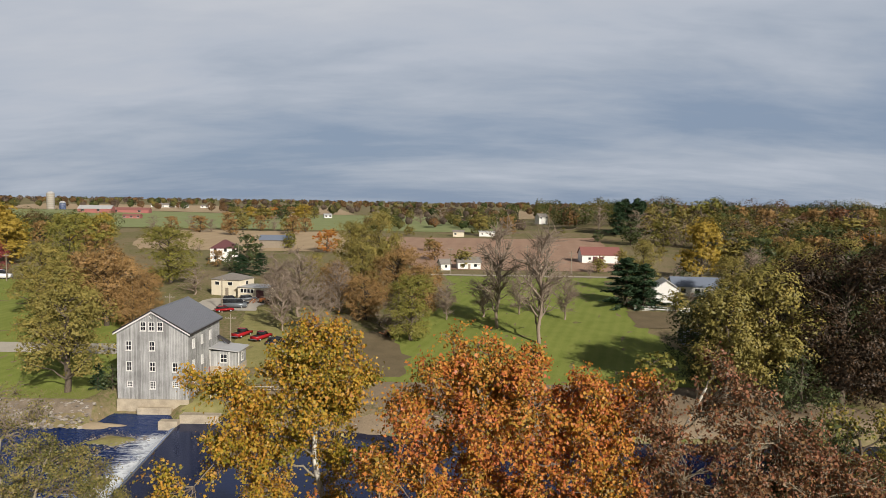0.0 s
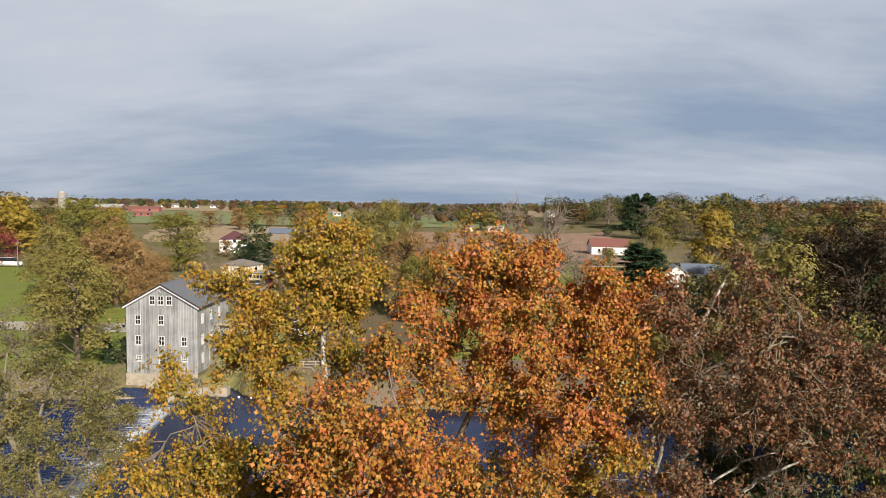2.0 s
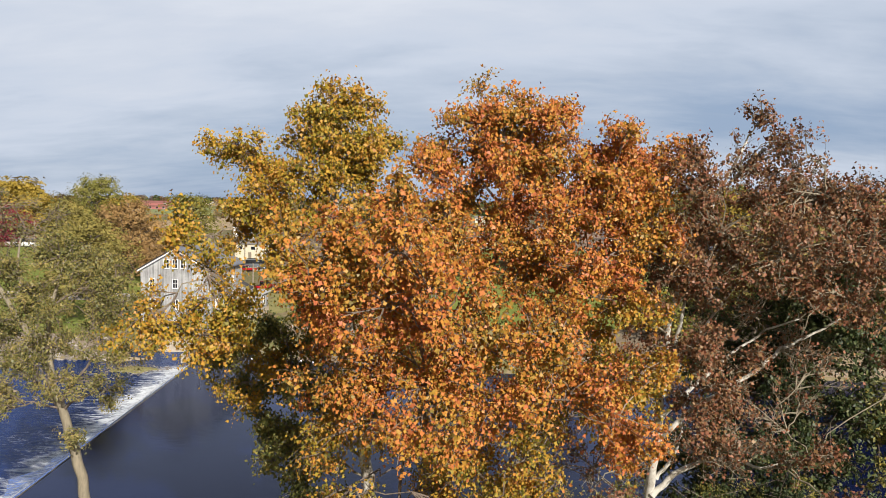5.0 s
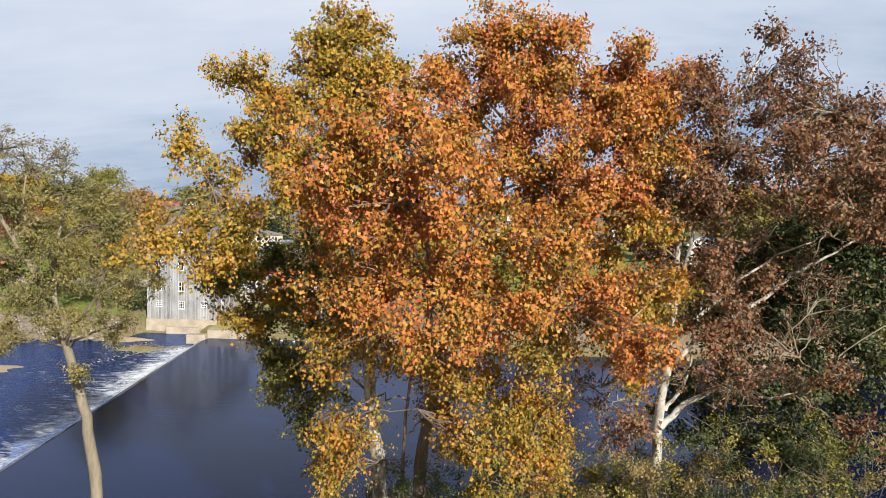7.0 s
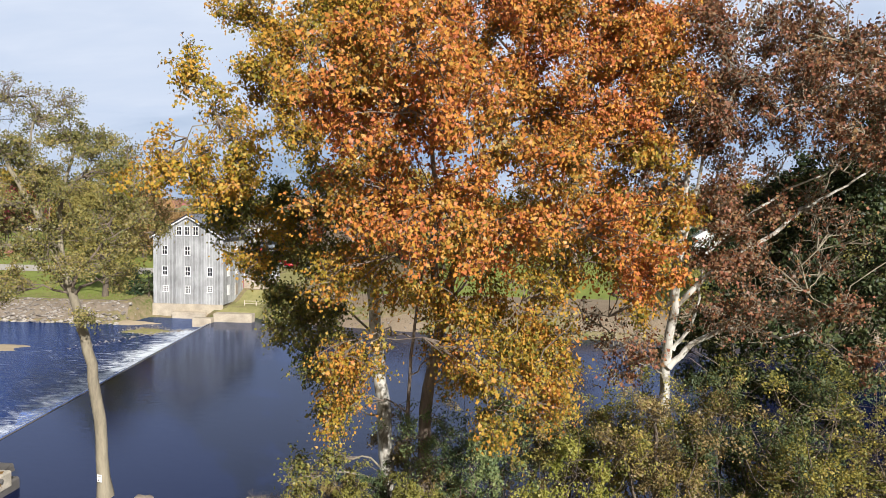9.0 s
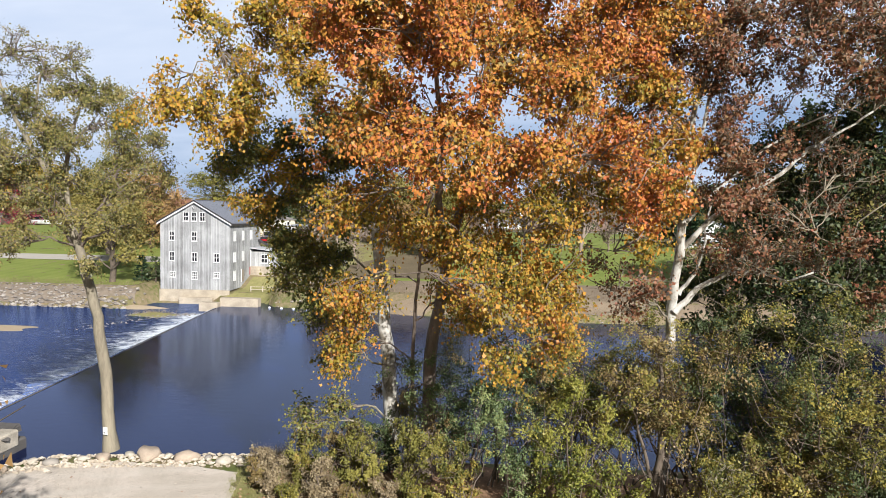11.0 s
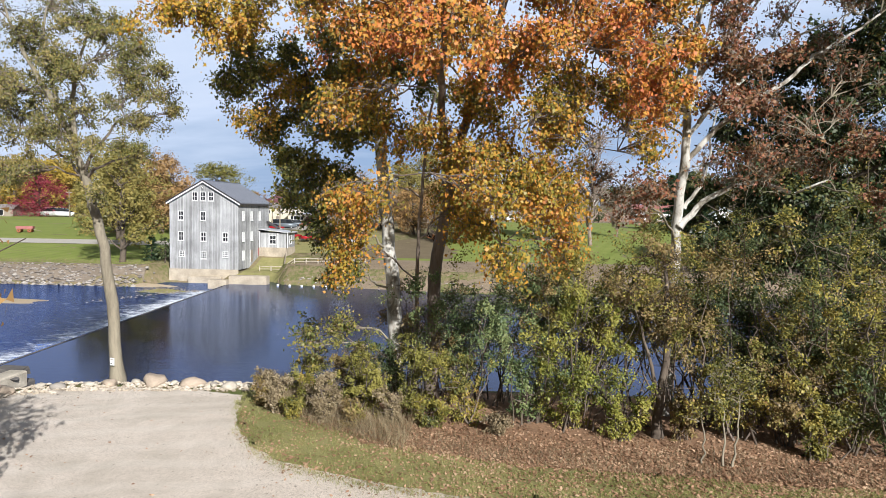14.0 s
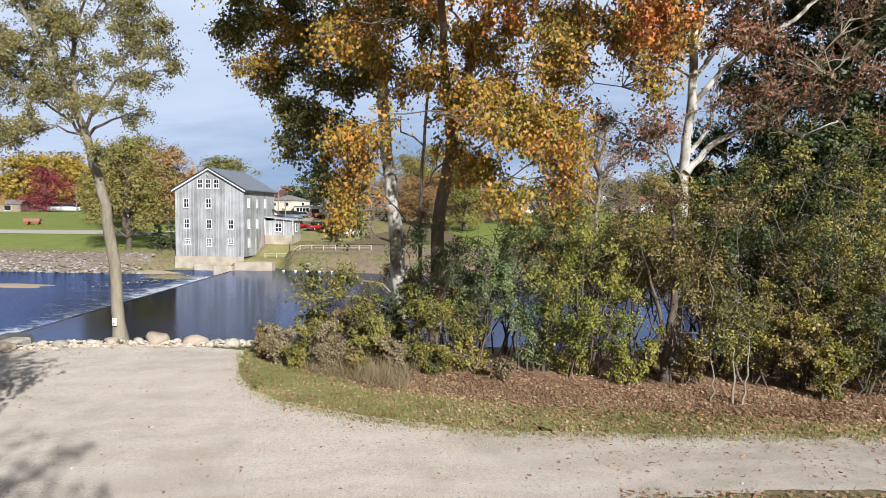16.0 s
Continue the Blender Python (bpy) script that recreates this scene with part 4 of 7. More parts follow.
def boulders():
    rs = np.random.default_rng(20)
    spec = [(-23.4, 30.6, 1.25, TAN_STONE), (-21.4, 31.9, 0.95, GREY_STONE), (-19.3, 32.9, 1.05, TAN_STONE), (-17.3, 33.5, 1.75, TAN_STONE), (-15.1, 33.4, 1.35, TAN_STONE),
            (-13.1, 33.2, 1.0, PALE_STONE), (-24.8, 28.6, 1.2, GREY_STONE), (-18.3, 33.6, 0.7, PALE_STONE), (-16.2, 33.6, 0.65, PALE_STONE), (-14.1, 33.6, 0.6, GREY_STONE),
            (-20.3, 32.7, 0.6, PALE_STONE), (-22.5, 32.1, 0.65, PALE_STONE), (-12.3, 33.5, 0.55, PALE_STONE), (-26.3, 28.3, 0.8, TAN_STONE)]
    for x, y, s, mat in spec:
        me = stone_mesh("boulder", rs, 0.62)
        me.materials.append(mat)
        ob = new("boulder", me)
        ob.matrix_world = pose(x, y, height(x, y) + 0.07 * s + 0.05, 0, 0, rs.uniform(0, 360)) @ Matrix.Diagonal((s * 0.85, s * 0.65, s * 0.72, 1))
        word = {PALE_STONE.name: "pale", TAN_STONE.name: "tan", GREY_STONE.name: "grey"}[mat.name]
        tagged(ob, "rounded " + word + " boulder edging the gravel", "boulder", "boulders along the gravel edge")


def stone_scatter(name, label, places, mat, seed, squash=0.7):
    """Loose stones beyond counting, in one mesh; each stone has its own shape."""
    rs = np.random.default_rng(seed)
    base = np.array([(1, 0, 0), (-1, 0, 0), (0, 1, 0), (0, -1, 0), (0, 0, 1), (0, 0, -1), (0.7, 0.7, 0.35), (-0.7, 0.7, 0.4), (0.7, -0.7, 0.35), (-0.7, -0.7, 0.4)]) * 0.5
    faces = [(6, 4, 0), (6, 2, 4), (6, 0, 2), (7, 4, 2), (7, 1, 4), (7, 2, 1), (8, 0, 4), (8, 4, 3), (8, 3, 0), (9, 4, 1), (9, 3, 4), (9, 1, 3), (0, 5, 2), (2, 5, 1), (1, 5, 3), (3, 5, 0)]
    V, F = [], []
    for x, y, z, s in places:
        a = rs.uniform(0, 6.283)
        c, d = math.cos(a), math.sin(a)
        q = base * (1 + rs.normal(size=(10, 1)) * 0.14) * s * np.array([1, rs.uniform(0.6, 1.0), squash * rs.uniform(0.7, 1.1)])
        q = np.stack([q[:, 0] * c - q[:, 1] * d, q[:, 0] * d + q[:, 1] * c, q[:, 2]], 1) + np.array([x, y, z])
        o = len(V)
        V += q.tolist()
        F += [tuple(i + o for i in f) for f in faces]
    root = new(name)
    link_mesh("stones", V, F, mat, root)
    return tagged(root, label, "stones", "", "stuff")


def mixed_stone(name, lo, mid, hi):
    k = Mat(name)
    geo = k.n("NewGeometry")
    v = k.coords(world_space=True)
    b = k.noise(v, 9, 4)
    col = k.mix(0.3, k.ramp(geo.outputs["Random Per Island"], [(0, lo), (0.5, mid), (1, hi)]), k.ramp(b, [(0.3, lo), (0.7, hi)]))
    return k.surface(col, 0.92, 0, k.bump(b, 0.5, 0.03), 0.15)


RIPRAP = mixed_stone("riprap_stone", (0.12, 0.10, 0.082), (0.25, 0.215, 0.18), (0.44, 0.40, 0.345))
COBBLE = mixed_stone("cobble_stone", (0.28, 0.225, 0.16), (0.48, 0.40, 0.30), (0.68, 0.61, 0.50))


def stones():
    boulders()
    rs = np.random.default_rng(21)
    near = []
    for _ in range(1500):
        x = rs.uniform(-27, -11.6)
        y = near_shore(x) + rs.uniform(-2.9, 0.9) - (0.5 if x < -21 else 0)
        s = rs.uniform(0.10, 0.34)
        near.append((x, y, height(x, y) + s * 0.15, s))
    stone_scatter("cobbles", "pale limestone cobbles packed along the water edge", near, COBBLE, 22)
    far = []
    for _ in range(2300):
        x = -56.5 - 68.5 * rs.uniform(0, 1) ** 0.8
        u = rs.uniform(0, 1) ** 1.3
        y = far_shore(x) - 1.4 + u * 5.0
        s = rs.uniform(0.25, 1.15) * (1 - 0.35 * u)
        far.append((x, y, height(x, y) + s * 0.12, s))
    for _ in range(260):
        x = rs.uniform(-34, 60)
        y = far_shore(x) - 0.6 + rs.uniform(0, 2.0)
        s = rs.uniform(0.2, 0.6)
        far.append((x, y, height(x, y) + s * 0.1, s))
    stone_scatter("riprap", "grey-brown riprap stones along the far river bank", far, RIPRAP, 23)
    bar = []
    for _ in range(260):
        s = rs.uniform(0.12, 0.45)
        if rs.uniform() < 0.6:
            t = rs.uniform(0, 1)
            bar.append((-44.5 - 9 * t + rs.normal() * 0.7, 100.5 - 6 * t - 10 * t * t + rs.normal() * 0.6, LOW_Z + 0.02, s))
        else:
            bar.append((-50 + rs.normal() * 2.0, 98.5 + rs.normal() * 1.5, LOW_Z + 0.12, s))
    stone_scatter("river_stones", "wet stones breaking the shallow water", bar, RIPRAP, 24, 0.5)
    rub = [(rs.uniform(-39, -28.6), rs.uniform(36.4, 39.5), -0.9 + rs.uniform(0, 0.6), rs.uniform(0.4, 1.1)) for _ in range(60)]
    stone_scatter("rubble", "dark broken concrete rubble by the abutment", rub, DARK_CONCRETE, 25)


stones()


def mound(name, x, y, rx, ry, h, mat, label, base=LOW_Z, seed=5):
    rs = np.random.default_rng(seed)
    V, F = [(x, y, base + h)], []
    rings, seg = 5, 28
    wob = 1 + 0.18 * np.sin(np.arange(seg) * 0.9 + seed) + rs.normal(size=seg) * 0.05
    for r in range(1, rings + 1):
        u = r / rings
        for s in range(seg):
            a = 2 * math.pi * s / seg
            V.append((x + math.cos(a) * rx * u * wob[s], y + math.sin(a) * ry * u * wob[s], base + h * (1 - u * u) - 0.12 * u + rs.normal() * 0.02))
    F += [(0, 1 + s, 1 + (s + 1) % seg) for s in range(seg)]
    for r in range(rings - 1):
        for s in range(seg):
            a = 1 + r * seg
            F.append((a + s, a + seg + s, a + seg + (s + 1) % seg, a + (s + 1) % seg))
    tagged(link_mesh(name, V, F, mat, smooth=True), label, "sandbar", "", "structure")


mound("sandbar", -67, 84.5, 10, 2.6, 0.30, SAND, "low tan sandbar in the tail water", seed=5)
mound("gravel_bar", -50.0, 98.3, 3.6, 2.3, 0.40, DRY_GRASS, "small grassy gravel bar below the weir", seed=6)
mound("mud_spit", -56.5, 104.8, 5.5, 1.8, 0.45, SAND, "bare tan mud spit in front of the mill", seed=7)
draped("bank_earth", [(100.2, -33, 60), (103, -35.5, 70), (107, -36.0, 70), (113, -34, 60), (119, -28, 40)], BANK, 0.10, "bare brown earth on the far river bank", "river bank", 1.2, 0.5, 8)
draped("bank_earth_west", [(104.0, -130, -57), (106.2, -130, -57), (108.6, -130, -58)], BANK_STONY, 0.10, "brown weedy earth between the bank stones", "river bank", 1.0, 0.3, 9)
draped("mill_grass", [(107, -45.2, -36.5), (110, -45.5, -35), (112, -43.2, -34), (121, -42.5, -33)], DRY_GRASS, 0.10, "short grass beside the mill", "grass", 1.2, 0.2, 10)
draped("mill_lane", [(132.6, -112, -60), (135, -125, -58), (139.4, -125, -56)], ROAD, 0.14, "pale gravel lane beside the mill", "road", 1.2, 0.1, 11)
draped("house_drive", [(172, -66, -50), (180, -68, -50), (188, -66, -50)], ROAD, 0.12, "pale gravel yard before the cream house", "road", 2, 0.4, 12)

# ---- buildings ----


def house(name, label, category, x, y, turn, w, d, h, rh, wall_mat, roof_mat, wins=(), doors=(), hip=False, over=0.4, base=None):
    """A house w wide and d deep about its base point: walls, roof, openings on the front (-y) and the right side (+x)."""
    z = height(x, y) if base is None else base
    root = empty(name, x, y, z, turn)
    if hip:
        part("wall", box_bm(-w / 2, w / 2, -d / 2, d / 2, -0.5, h), wall_mat, root)
        bm = bmesh.new()
        e = over
        c = [bm.verts.new(p) for p in ((-w / 2 - e, -d / 2 - e, h), (w / 2 + e, -d / 2 - e, h), (w / 2 + e, d / 2 + e, h), (-w / 2 - e, d / 2 + e, h))]
        k = max(0.1, (w - d) / 2)
        t = [bm.verts.new((-k, 0, h + rh)), bm.verts.new((k, 0, h + rh))]
        for f in ((c[0], c[1], t[1], t[0]), (c[2], c[3], t[0], t[1]), (c[1], c[2], t[1]), (c[3], c[0], t[0]), (c[3], c[2], c[1], c[0])):
            bm.faces.new(f)
        part("roof", bm, roof_mat, root)
    else:
        bm = bmesh.new()
        pr = [(-d / 2, -0.5), (d / 2, -0.5), (d / 2, h), (0, h + rh), (-d / 2, h)]
        a = [bm.verts.new((-w / 2, p, q)) for p, q in pr]
        b = [bm.verts.new((w / 2, p, q)) for p, q in pr]
        bm.faces.new(a)
        bm.faces.new(b)
        for i in range(5):
            bm.faces.new((a[i], b[i], b[(i + 1) % 5], a[(i + 1) % 5]))
        bmesh.ops.recalc_face_normals(bm, faces=bm.faces)
        part("wall", bm, wall_mat, root)
        for s in (-1, 1):
            bm = bmesh.new()
            e, th = over, 0.15
            sl = rh / (d / 2)
            p = [(0, h + rh + 0.03), (s * (d / 2 + e), h - sl * e + 0.03)]
            lo = [bm.verts.new((u, q[0], q[1])) for u in (-w / 2 - e, w / 2 + e) for q in p]
            hi = [bm.verts.new((v.co.x, v.co.y, v.co.z + th)) for v in lo]
            for f in ((lo[0], lo[1], lo[3], lo[2]), (hi[0], hi[2], hi[3], hi[1]), (lo[0], lo[2], hi[2], hi[0]), (lo[1], hi[1], hi[3], lo[3]), (lo[0], hi[0], hi[1], lo[1]), (lo[2], lo[3], hi[3], hi[2])):
                bm.faces.new(f)
            bmesh.ops.recalc_face_normals(bm, faces=bm.faces)
            part("roof", bm, roof_mat, root)
    for face, u, zc, ww, hh in wins:
        if face == "f":
            fr = box_bm(u - ww / 2 - 0.1, u + ww / 2 + 0.1, -d / 2 - 0.06, -d / 2 + 0.02, zc - hh / 2 - 0.1, zc + hh / 2 + 0.1)
            pn = box_bm(u - ww / 2, u + ww / 2, -d / 2 - 0.09, -d / 2 - 0.062, zc - hh / 2, zc + hh / 2)
        else:
            fr = box_bm(w / 2 - 0.02, w / 2 + 0.06, u - ww / 2 - 0.1, u + ww / 2 + 0.1, zc - hh / 2 - 0.1, zc + hh / 2 + 0.1)
            pn = box_bm(w / 2 + 0.062, w / 2 + 0.09, u - ww / 2, u + ww / 2, zc - hh / 2, zc + hh / 2)
        win = part("window", fr, TRIM, root)
        part("pane", pn, GLASS, win)
    for u, ww, hh, mat in doors:
        part("door", box_bm(u - ww / 2, u + ww / 2, -d / 2 - 0.07, -d / 2 + 0.02, 0, hh), mat, root)
    return tagged(root, label, category)


house("house", "two-storey cream house with a low grey hipped roof", "house", -63.0, 196, -14, 9.0, 8, 4.4, 1.6, CREAM, SHINGLE,
      [("f", -2.6, 3.3, 1.2, 0.9), ("f", 1.6, 3.3, 1.3, 0.9), ("s", 0, 3.3, 1.1, 0.9)], [(0.5, 1.0, 2.1, WOOD)], True)
house("garage", "low flat-roofed cream garage wing with dark windows", "garage", -54.6, 192.5, -10, 8.6, 8, 2.9, 0.5, CREAM, TIN,
      [("f", -3.0, 1.9, 0.8, 1.0), ("f", -2.0, 1.9, 0.8, 1.0), ("f", -1.0, 1.9, 0.8, 1.0), ("f", 0.0, 1.9, 0.8, 1.0)], [(2.4, 2.2, 2.2, MAROON)], True, 0.5)
house("house", "white farmhouse with a maroon hipped roof", "house", -94.0, 283, 12, 11, 10, 5.4, 3.4, WHITE_WALL, MAROON,
      [("f", -3.5, 4.8, 1.1, 1.4), ("f", 0.5, 4.8, 1.1, 1.4), ("f", 3.8, 4.8, 1.1, 1.4), ("f", -3.5, 1.8, 1.2, 1.5), ("s", 1.5, 4.6, 1.1, 1.4), ("s", 1.5, 1.8, 1.1, 1.4)], [(1.5, 1.0, 2.1, WOOD)], True)
house("shed", "grey farm shed with a pale blue metal roof", "shed", -88, 345, 4, 16, 10, 4, 2.2, WOOD, BLUE_ROOF)
house("house", "white gabled house with a steep plain end wall", "house", 61.8, 194.0, -100, 9, 6.4, 4.3, 2.1, WHITE_WALL, TIN, [("f", 0, 1.8, 1.0, 1.2)], [(2.0, 1.0, 2.1, WOOD)])
house("house", "long low house with a blue-grey roof", "house", 76.5, 207, -8, 17, 9, 2.9, 2.3, WHITE_WALL, BLUE_ROOF,
      [("f", -5.5, 1.6, 1.4, 1.2), ("f", -1.5, 1.6, 1.4, 1.2), ("f", 5.0, 1.6, 1.8, 1.2)], [(2.0, 1.0, 2.0, WOOD)])
house("barn", "white pole barn with a dull red metal roof", "barn", 66, 300, -2, 16.5, 12, 3.6, 3.0, WHITE_WALL, RED_ROOF,
      [("f", -5.0, 2.0, 1.0, 1.0)], [(-2.6, 2.0, 2.9, MAROON), (0.0, 2.0, 2.9, MAROON)])
house("garden_shed", "small blue-grey garden shed among bushes", "shed", 52.5, 147, 10, 3.4, 2.6, 2.3, 0.8, BLUE_ROOF, TIN, [("f", 0.6, 1.4, 0.8, 0.7)], [(-0.8, 0.8, 1.9, WOOD)])
house("cottage", "small white bungalow beside the lane", "house", 7.5, 268, 5, 9, 7, 2.7, 1.8, WHITE_WALL, SHINGLE, [("f", -2.4, 1.5, 1.2, 1.1), ("f", 2.4, 1.5, 1.2, 1.1)], [(0, 0.9, 2.0, WOOD)])
house("cottage", "tiny white outbuilding among trees", "shed", -2.0, 262, 20, 4, 4, 2.6, 1.5, WHITE_WALL, SHINGLE, [("f", 0, 1.5, 0.8, 1.0)])
house("trailer_home", "long white trailer home at the field edge", "house", 24, 440, 0, 10, 4, 2.8, 0.6, WHITE_WALL, TIN, [("f", -3, 1.6, 1.0, 0.9), ("f", 2, 1.6, 1.0, 0.9)])
house("trailer_home", "cream trailer home beside garden trees", "house", 5.5, 435, 0, 7, 5, 3.0, 1.0, CREAM, SHINGLE, [("f", -2, 1.8, 1.4, 1.0)])
house("farmhouse", "white two-storey farmhouse on the wooded rise", "house", 75, 560, 25, 8, 7, 5.5, 2.6, WHITE_WALL, SHINGLE, [("f", -2.5, 5, 1.2, 1.6), ("f", 2.5, 5, 1.2, 1.6)], (), False, 0.4, 16.5)
house("red_barn", "long red barn with a pale tin roof", "barn", -384, 735, 8, 34, 14, 4.5, 3.5, HAZED_RED_WALL, TIN, [("f", -12, 3, 3, 2.5), ("f", 4, 3, 3, 2.5)])
house("red_barn", "low red livestock barn", "barn", -360, 765, 8, 40, 12, 3.5, 2.4, HAZED_RED_WALL, RED_ROOF, [("f", -15, 2, 3, 2), ("f", 10, 2, 3, 2)])
house("red_shed", "small red field shed with white trim", "barn", -290, 618, 5, 15, 7, 2.8, 1.4, HAZED_RED_WALL, RED_ROOF, [("f", -6, 2, 2, 1.6), ("f", 0, 2, 2, 1.6), ("f", 6, 2, 2, 1.6)])
for i, (fx, fy, fw) in enumerate(((-470, 1128, 22), (-440, 1120, 14), (-505, 1166, 18), (-560, 1300, 16), (-412, 1140, 13), (-130, 720, 8), (-172, 740, 8))):
    house("farm_building", "distant white farm building with a pale roof", "farm building", fx, fy, 10 * (i % 3), fw, min(12, fw), 2 + fw * 0.09, 1.5 + fw * 0.07, WHITE_WALL, TIN if i % 2 else SHINGLE,
          [("f", -fw / 4, 2.5, 2.2, 1.8), ("f", fw / 4, 2.5, 2.2, 1.8)])
house("picnic_shelter", "open dark picnic shelter above the meadow", "shelter", -168, 214, 14, 15, 7, 2.6, 1.3, WOOD, SHINGLE, [("f", 3.5, 1.3, 2.0, 1.7)], [(-3.5, 1.6, 2.1, WHITE_WALL)])


def silo(x, y, r, h, mat, roof, label):
    root = empty("silo", x, y, height(x, y))
    vs, fs = tube([(0, 0, -0.5), (0, 0, h * 0.5), (0, 0, h)], [r, r, r], 24)
    link_mesh("barrel", vs, fs, mat, root, smooth=True)
    vs, fs = tube([(0, 0, h + 0.03), (0, 0, h + r * 0.35), (0, 0, h + r * 0.6)], [r * 1.03, r * 0.75, r * 0.2], 24)
    link_mesh("cap", vs, fs, roof, root, smooth=True)
    for i in range(1, 8):
        vs, fs = tube([(0, 0, h * i / 8 - 0.09), (0, 0, h * i / 8 + 0.09)], [r * 1.012, r * 1.012], 24)
        link_mesh("hoop", vs, fs, TIN, root)
    return tagged(root, label, "silo")


silo(-502, 850, 4.6, 20, SILO_CON, TIN, "tall concrete stave silo with a pale cap")
silo(-487, 850, 3.8, 8.5, SILO_BLUE, TIN, "short dark blue metal silo with a white cap")

# ---- vehicles ----


def vehicle(name, label, category, x, y, turn, mat, length=4.8, width=1.85, tall=1.5, style="suv"):
    """A parked car: body with wheel arches, glazed cabin, four wheels, lamps and bumpers."""
    root = empty(name, x, y, height(x, y) + 0.08, turn)
    L, hl = length, length / 2
    bel = tall * 0.60
    bm = prism_bm([(-hl, 0.35), (hl, 0.35), (hl, bel * 0.85), (hl * 0.55, bel), (-hl * 0.98, bel), (-hl, bel * 0.8)], -width / 2, width / 2)
    bmesh.ops.bevel(bm, geom=list(bm.edges), offset=0.06, segments=2, affect="EDGES")
    part("body", bm, mat, root, "", True)
    if style == "pickup":
        cab = [(-0.25 * L * 0.5, bel), (hl * 0.52, bel), (hl * 0.25, tall), (-0.1 * L, tall)]
    elif style == "van":
        cab = [(-hl * 0.97, bel), (hl * 0.75, bel), (hl * 0.5, tall), (-hl * 0.95, tall)]
    else:
        cab = [(-hl * 0.92, bel), (hl * 0.5, bel), (hl * 0.2, tall), (-hl * 0.72, tall)]
    bm = prism_bm(cab, -width * 0.43, width * 0.43)
    bmesh.ops.bevel(bm, geom=list(bm.edges), offset=0.05, segments=2, affect="EDGES")
    part("cabin", bm, GLASS, root, "dark glazed cabin", True)
    xs = [p[0] for p in cab]
    part("roof", box_bm(cab[3][0] + 0.05, cab[2][0] - 0.05, -width * 0.40, width * 0.40, tall - 0.02, tall + 0.035, 0.02), mat, root)
    if style == "pickup":
        part("bed", box_bm(-hl + 0.12, min(xs) - 0.12, -width * 0.42, width * 0.42, bel - 0.05, bel + 0.012), TYRE, root, "dark open load bed")
    for sx in (-1, 1):
        for sy in (-1, 1):
            c = (sx * hl * 0.62, sy * width * 0.46, 0.33)
            vs, fs = tube([(c[0], c[1] - 0.11, c[2]), (c[0], c[1] - 0.09, c[2]), (c[0], c[1] + 0.09, c[2]), (c[0], c[1] + 0.11, c[2])], [0.29, 0.33, 0.33, 0.29], 16)
            wheel = link_mesh("wheel", vs, fs, TYRE, root, "black tyre")
            vs, fs = tube([(c[0], c[1] + sy * 0.10, c[2]), (c[0], c[1] + sy * 0.125, c[2])], [0.19, 0.17], 12)
            link_mesh("rim", vs, fs, TIN, wheel)
    for sy in (-1, 1):
        part("headlight", box_bm(hl - 0.03, hl + 0.015, sy * width * 0.36 - 0.16, sy * width * 0.36 + 0.16, 0.62, 0.76), CAR_WHITE, root)
        part("tail_lamp", box_bm(-hl - 0.015, -hl + 0.03, sy * width * 0.4 - 0.09, sy * width * 0.4 + 0.09, 0.6, 0.8), CAR_RED, root)
    part("bumper", box_bm(hl - 0.02, hl + 0.09, -width * 0.47, width * 0.47, 0.36, 0.52, 0.02), CAR_GREY, root)
    part("bumper", box_bm(-hl - 0.09, -hl + 0.02, -width * 0.47, width * 0.47, 0.36, 0.52, 0.02), CAR_GREY, root)
    return tagged(root, label, category)


vehicle("pickup_truck", "red pickup truck parked on the mill yard grass", "pickup truck", -45.2, 146.5, 72, CAR_RED, 5.4, 1.95, 1.8, "pickup")
vehicle("pickup_truck", "red pickup truck parked on the mill yard grass", "pickup truck", -40.4, 144.5, 68, CAR_RED, 5.4, 1.95, 1.8, "pickup")
vehicle("car", "dark parked car at the yard edge", "car", -36.3, 141.5, 60, CAR_DARK, 4.7)
vehicle("car", "dark blue estate car in the house drive", "car", -59.5, 183.5, 25, CAR_DARK, 4.9, 1.9, 1.65)
vehicle("car", "dark green estate car in the house drive", "car", -55.5, 185.0, 40, CAR_GREY, 4.7, 1.85, 1.6)
vehicle("car", "dark sedan standing on the gravel yard", "car", -55.8, 179.0, 35, CAR_DARK, 4.6, 1.85, 1.45)
vehicle("van", "grey box trailer van on the gravel yard", "van", -56.2, 175.5, 10, CAR_GREY, 6.5, 2.2, 2.4, "van")
vehicle("car", "red car with white front on the gravel yard", "car", -57.2, 170.8, 30, CAR_RED, 4.6, 1.85, 1.45)
vehicle("camper_van", "long white camper parked above the meadow", "camper", -147.5, 217.0, 8, CAR_WHITE, 10.5, 2.5, 2.9, "van")
vehicle("car", "white car parked under the trees", "car", -131.0, 213.0, 15, CAR_WHITE, 4.6)
vehicle("car", "white car parked under the trees", "car", -126.5, 215.0, 30, CAR_WHITE, 4.6)
vehicle("van", "white box truck behind the orange sycamore", "van", -30.5, 133.0, 70, CAR_WHITE, 6.0, 2.3, 3.0, "van")


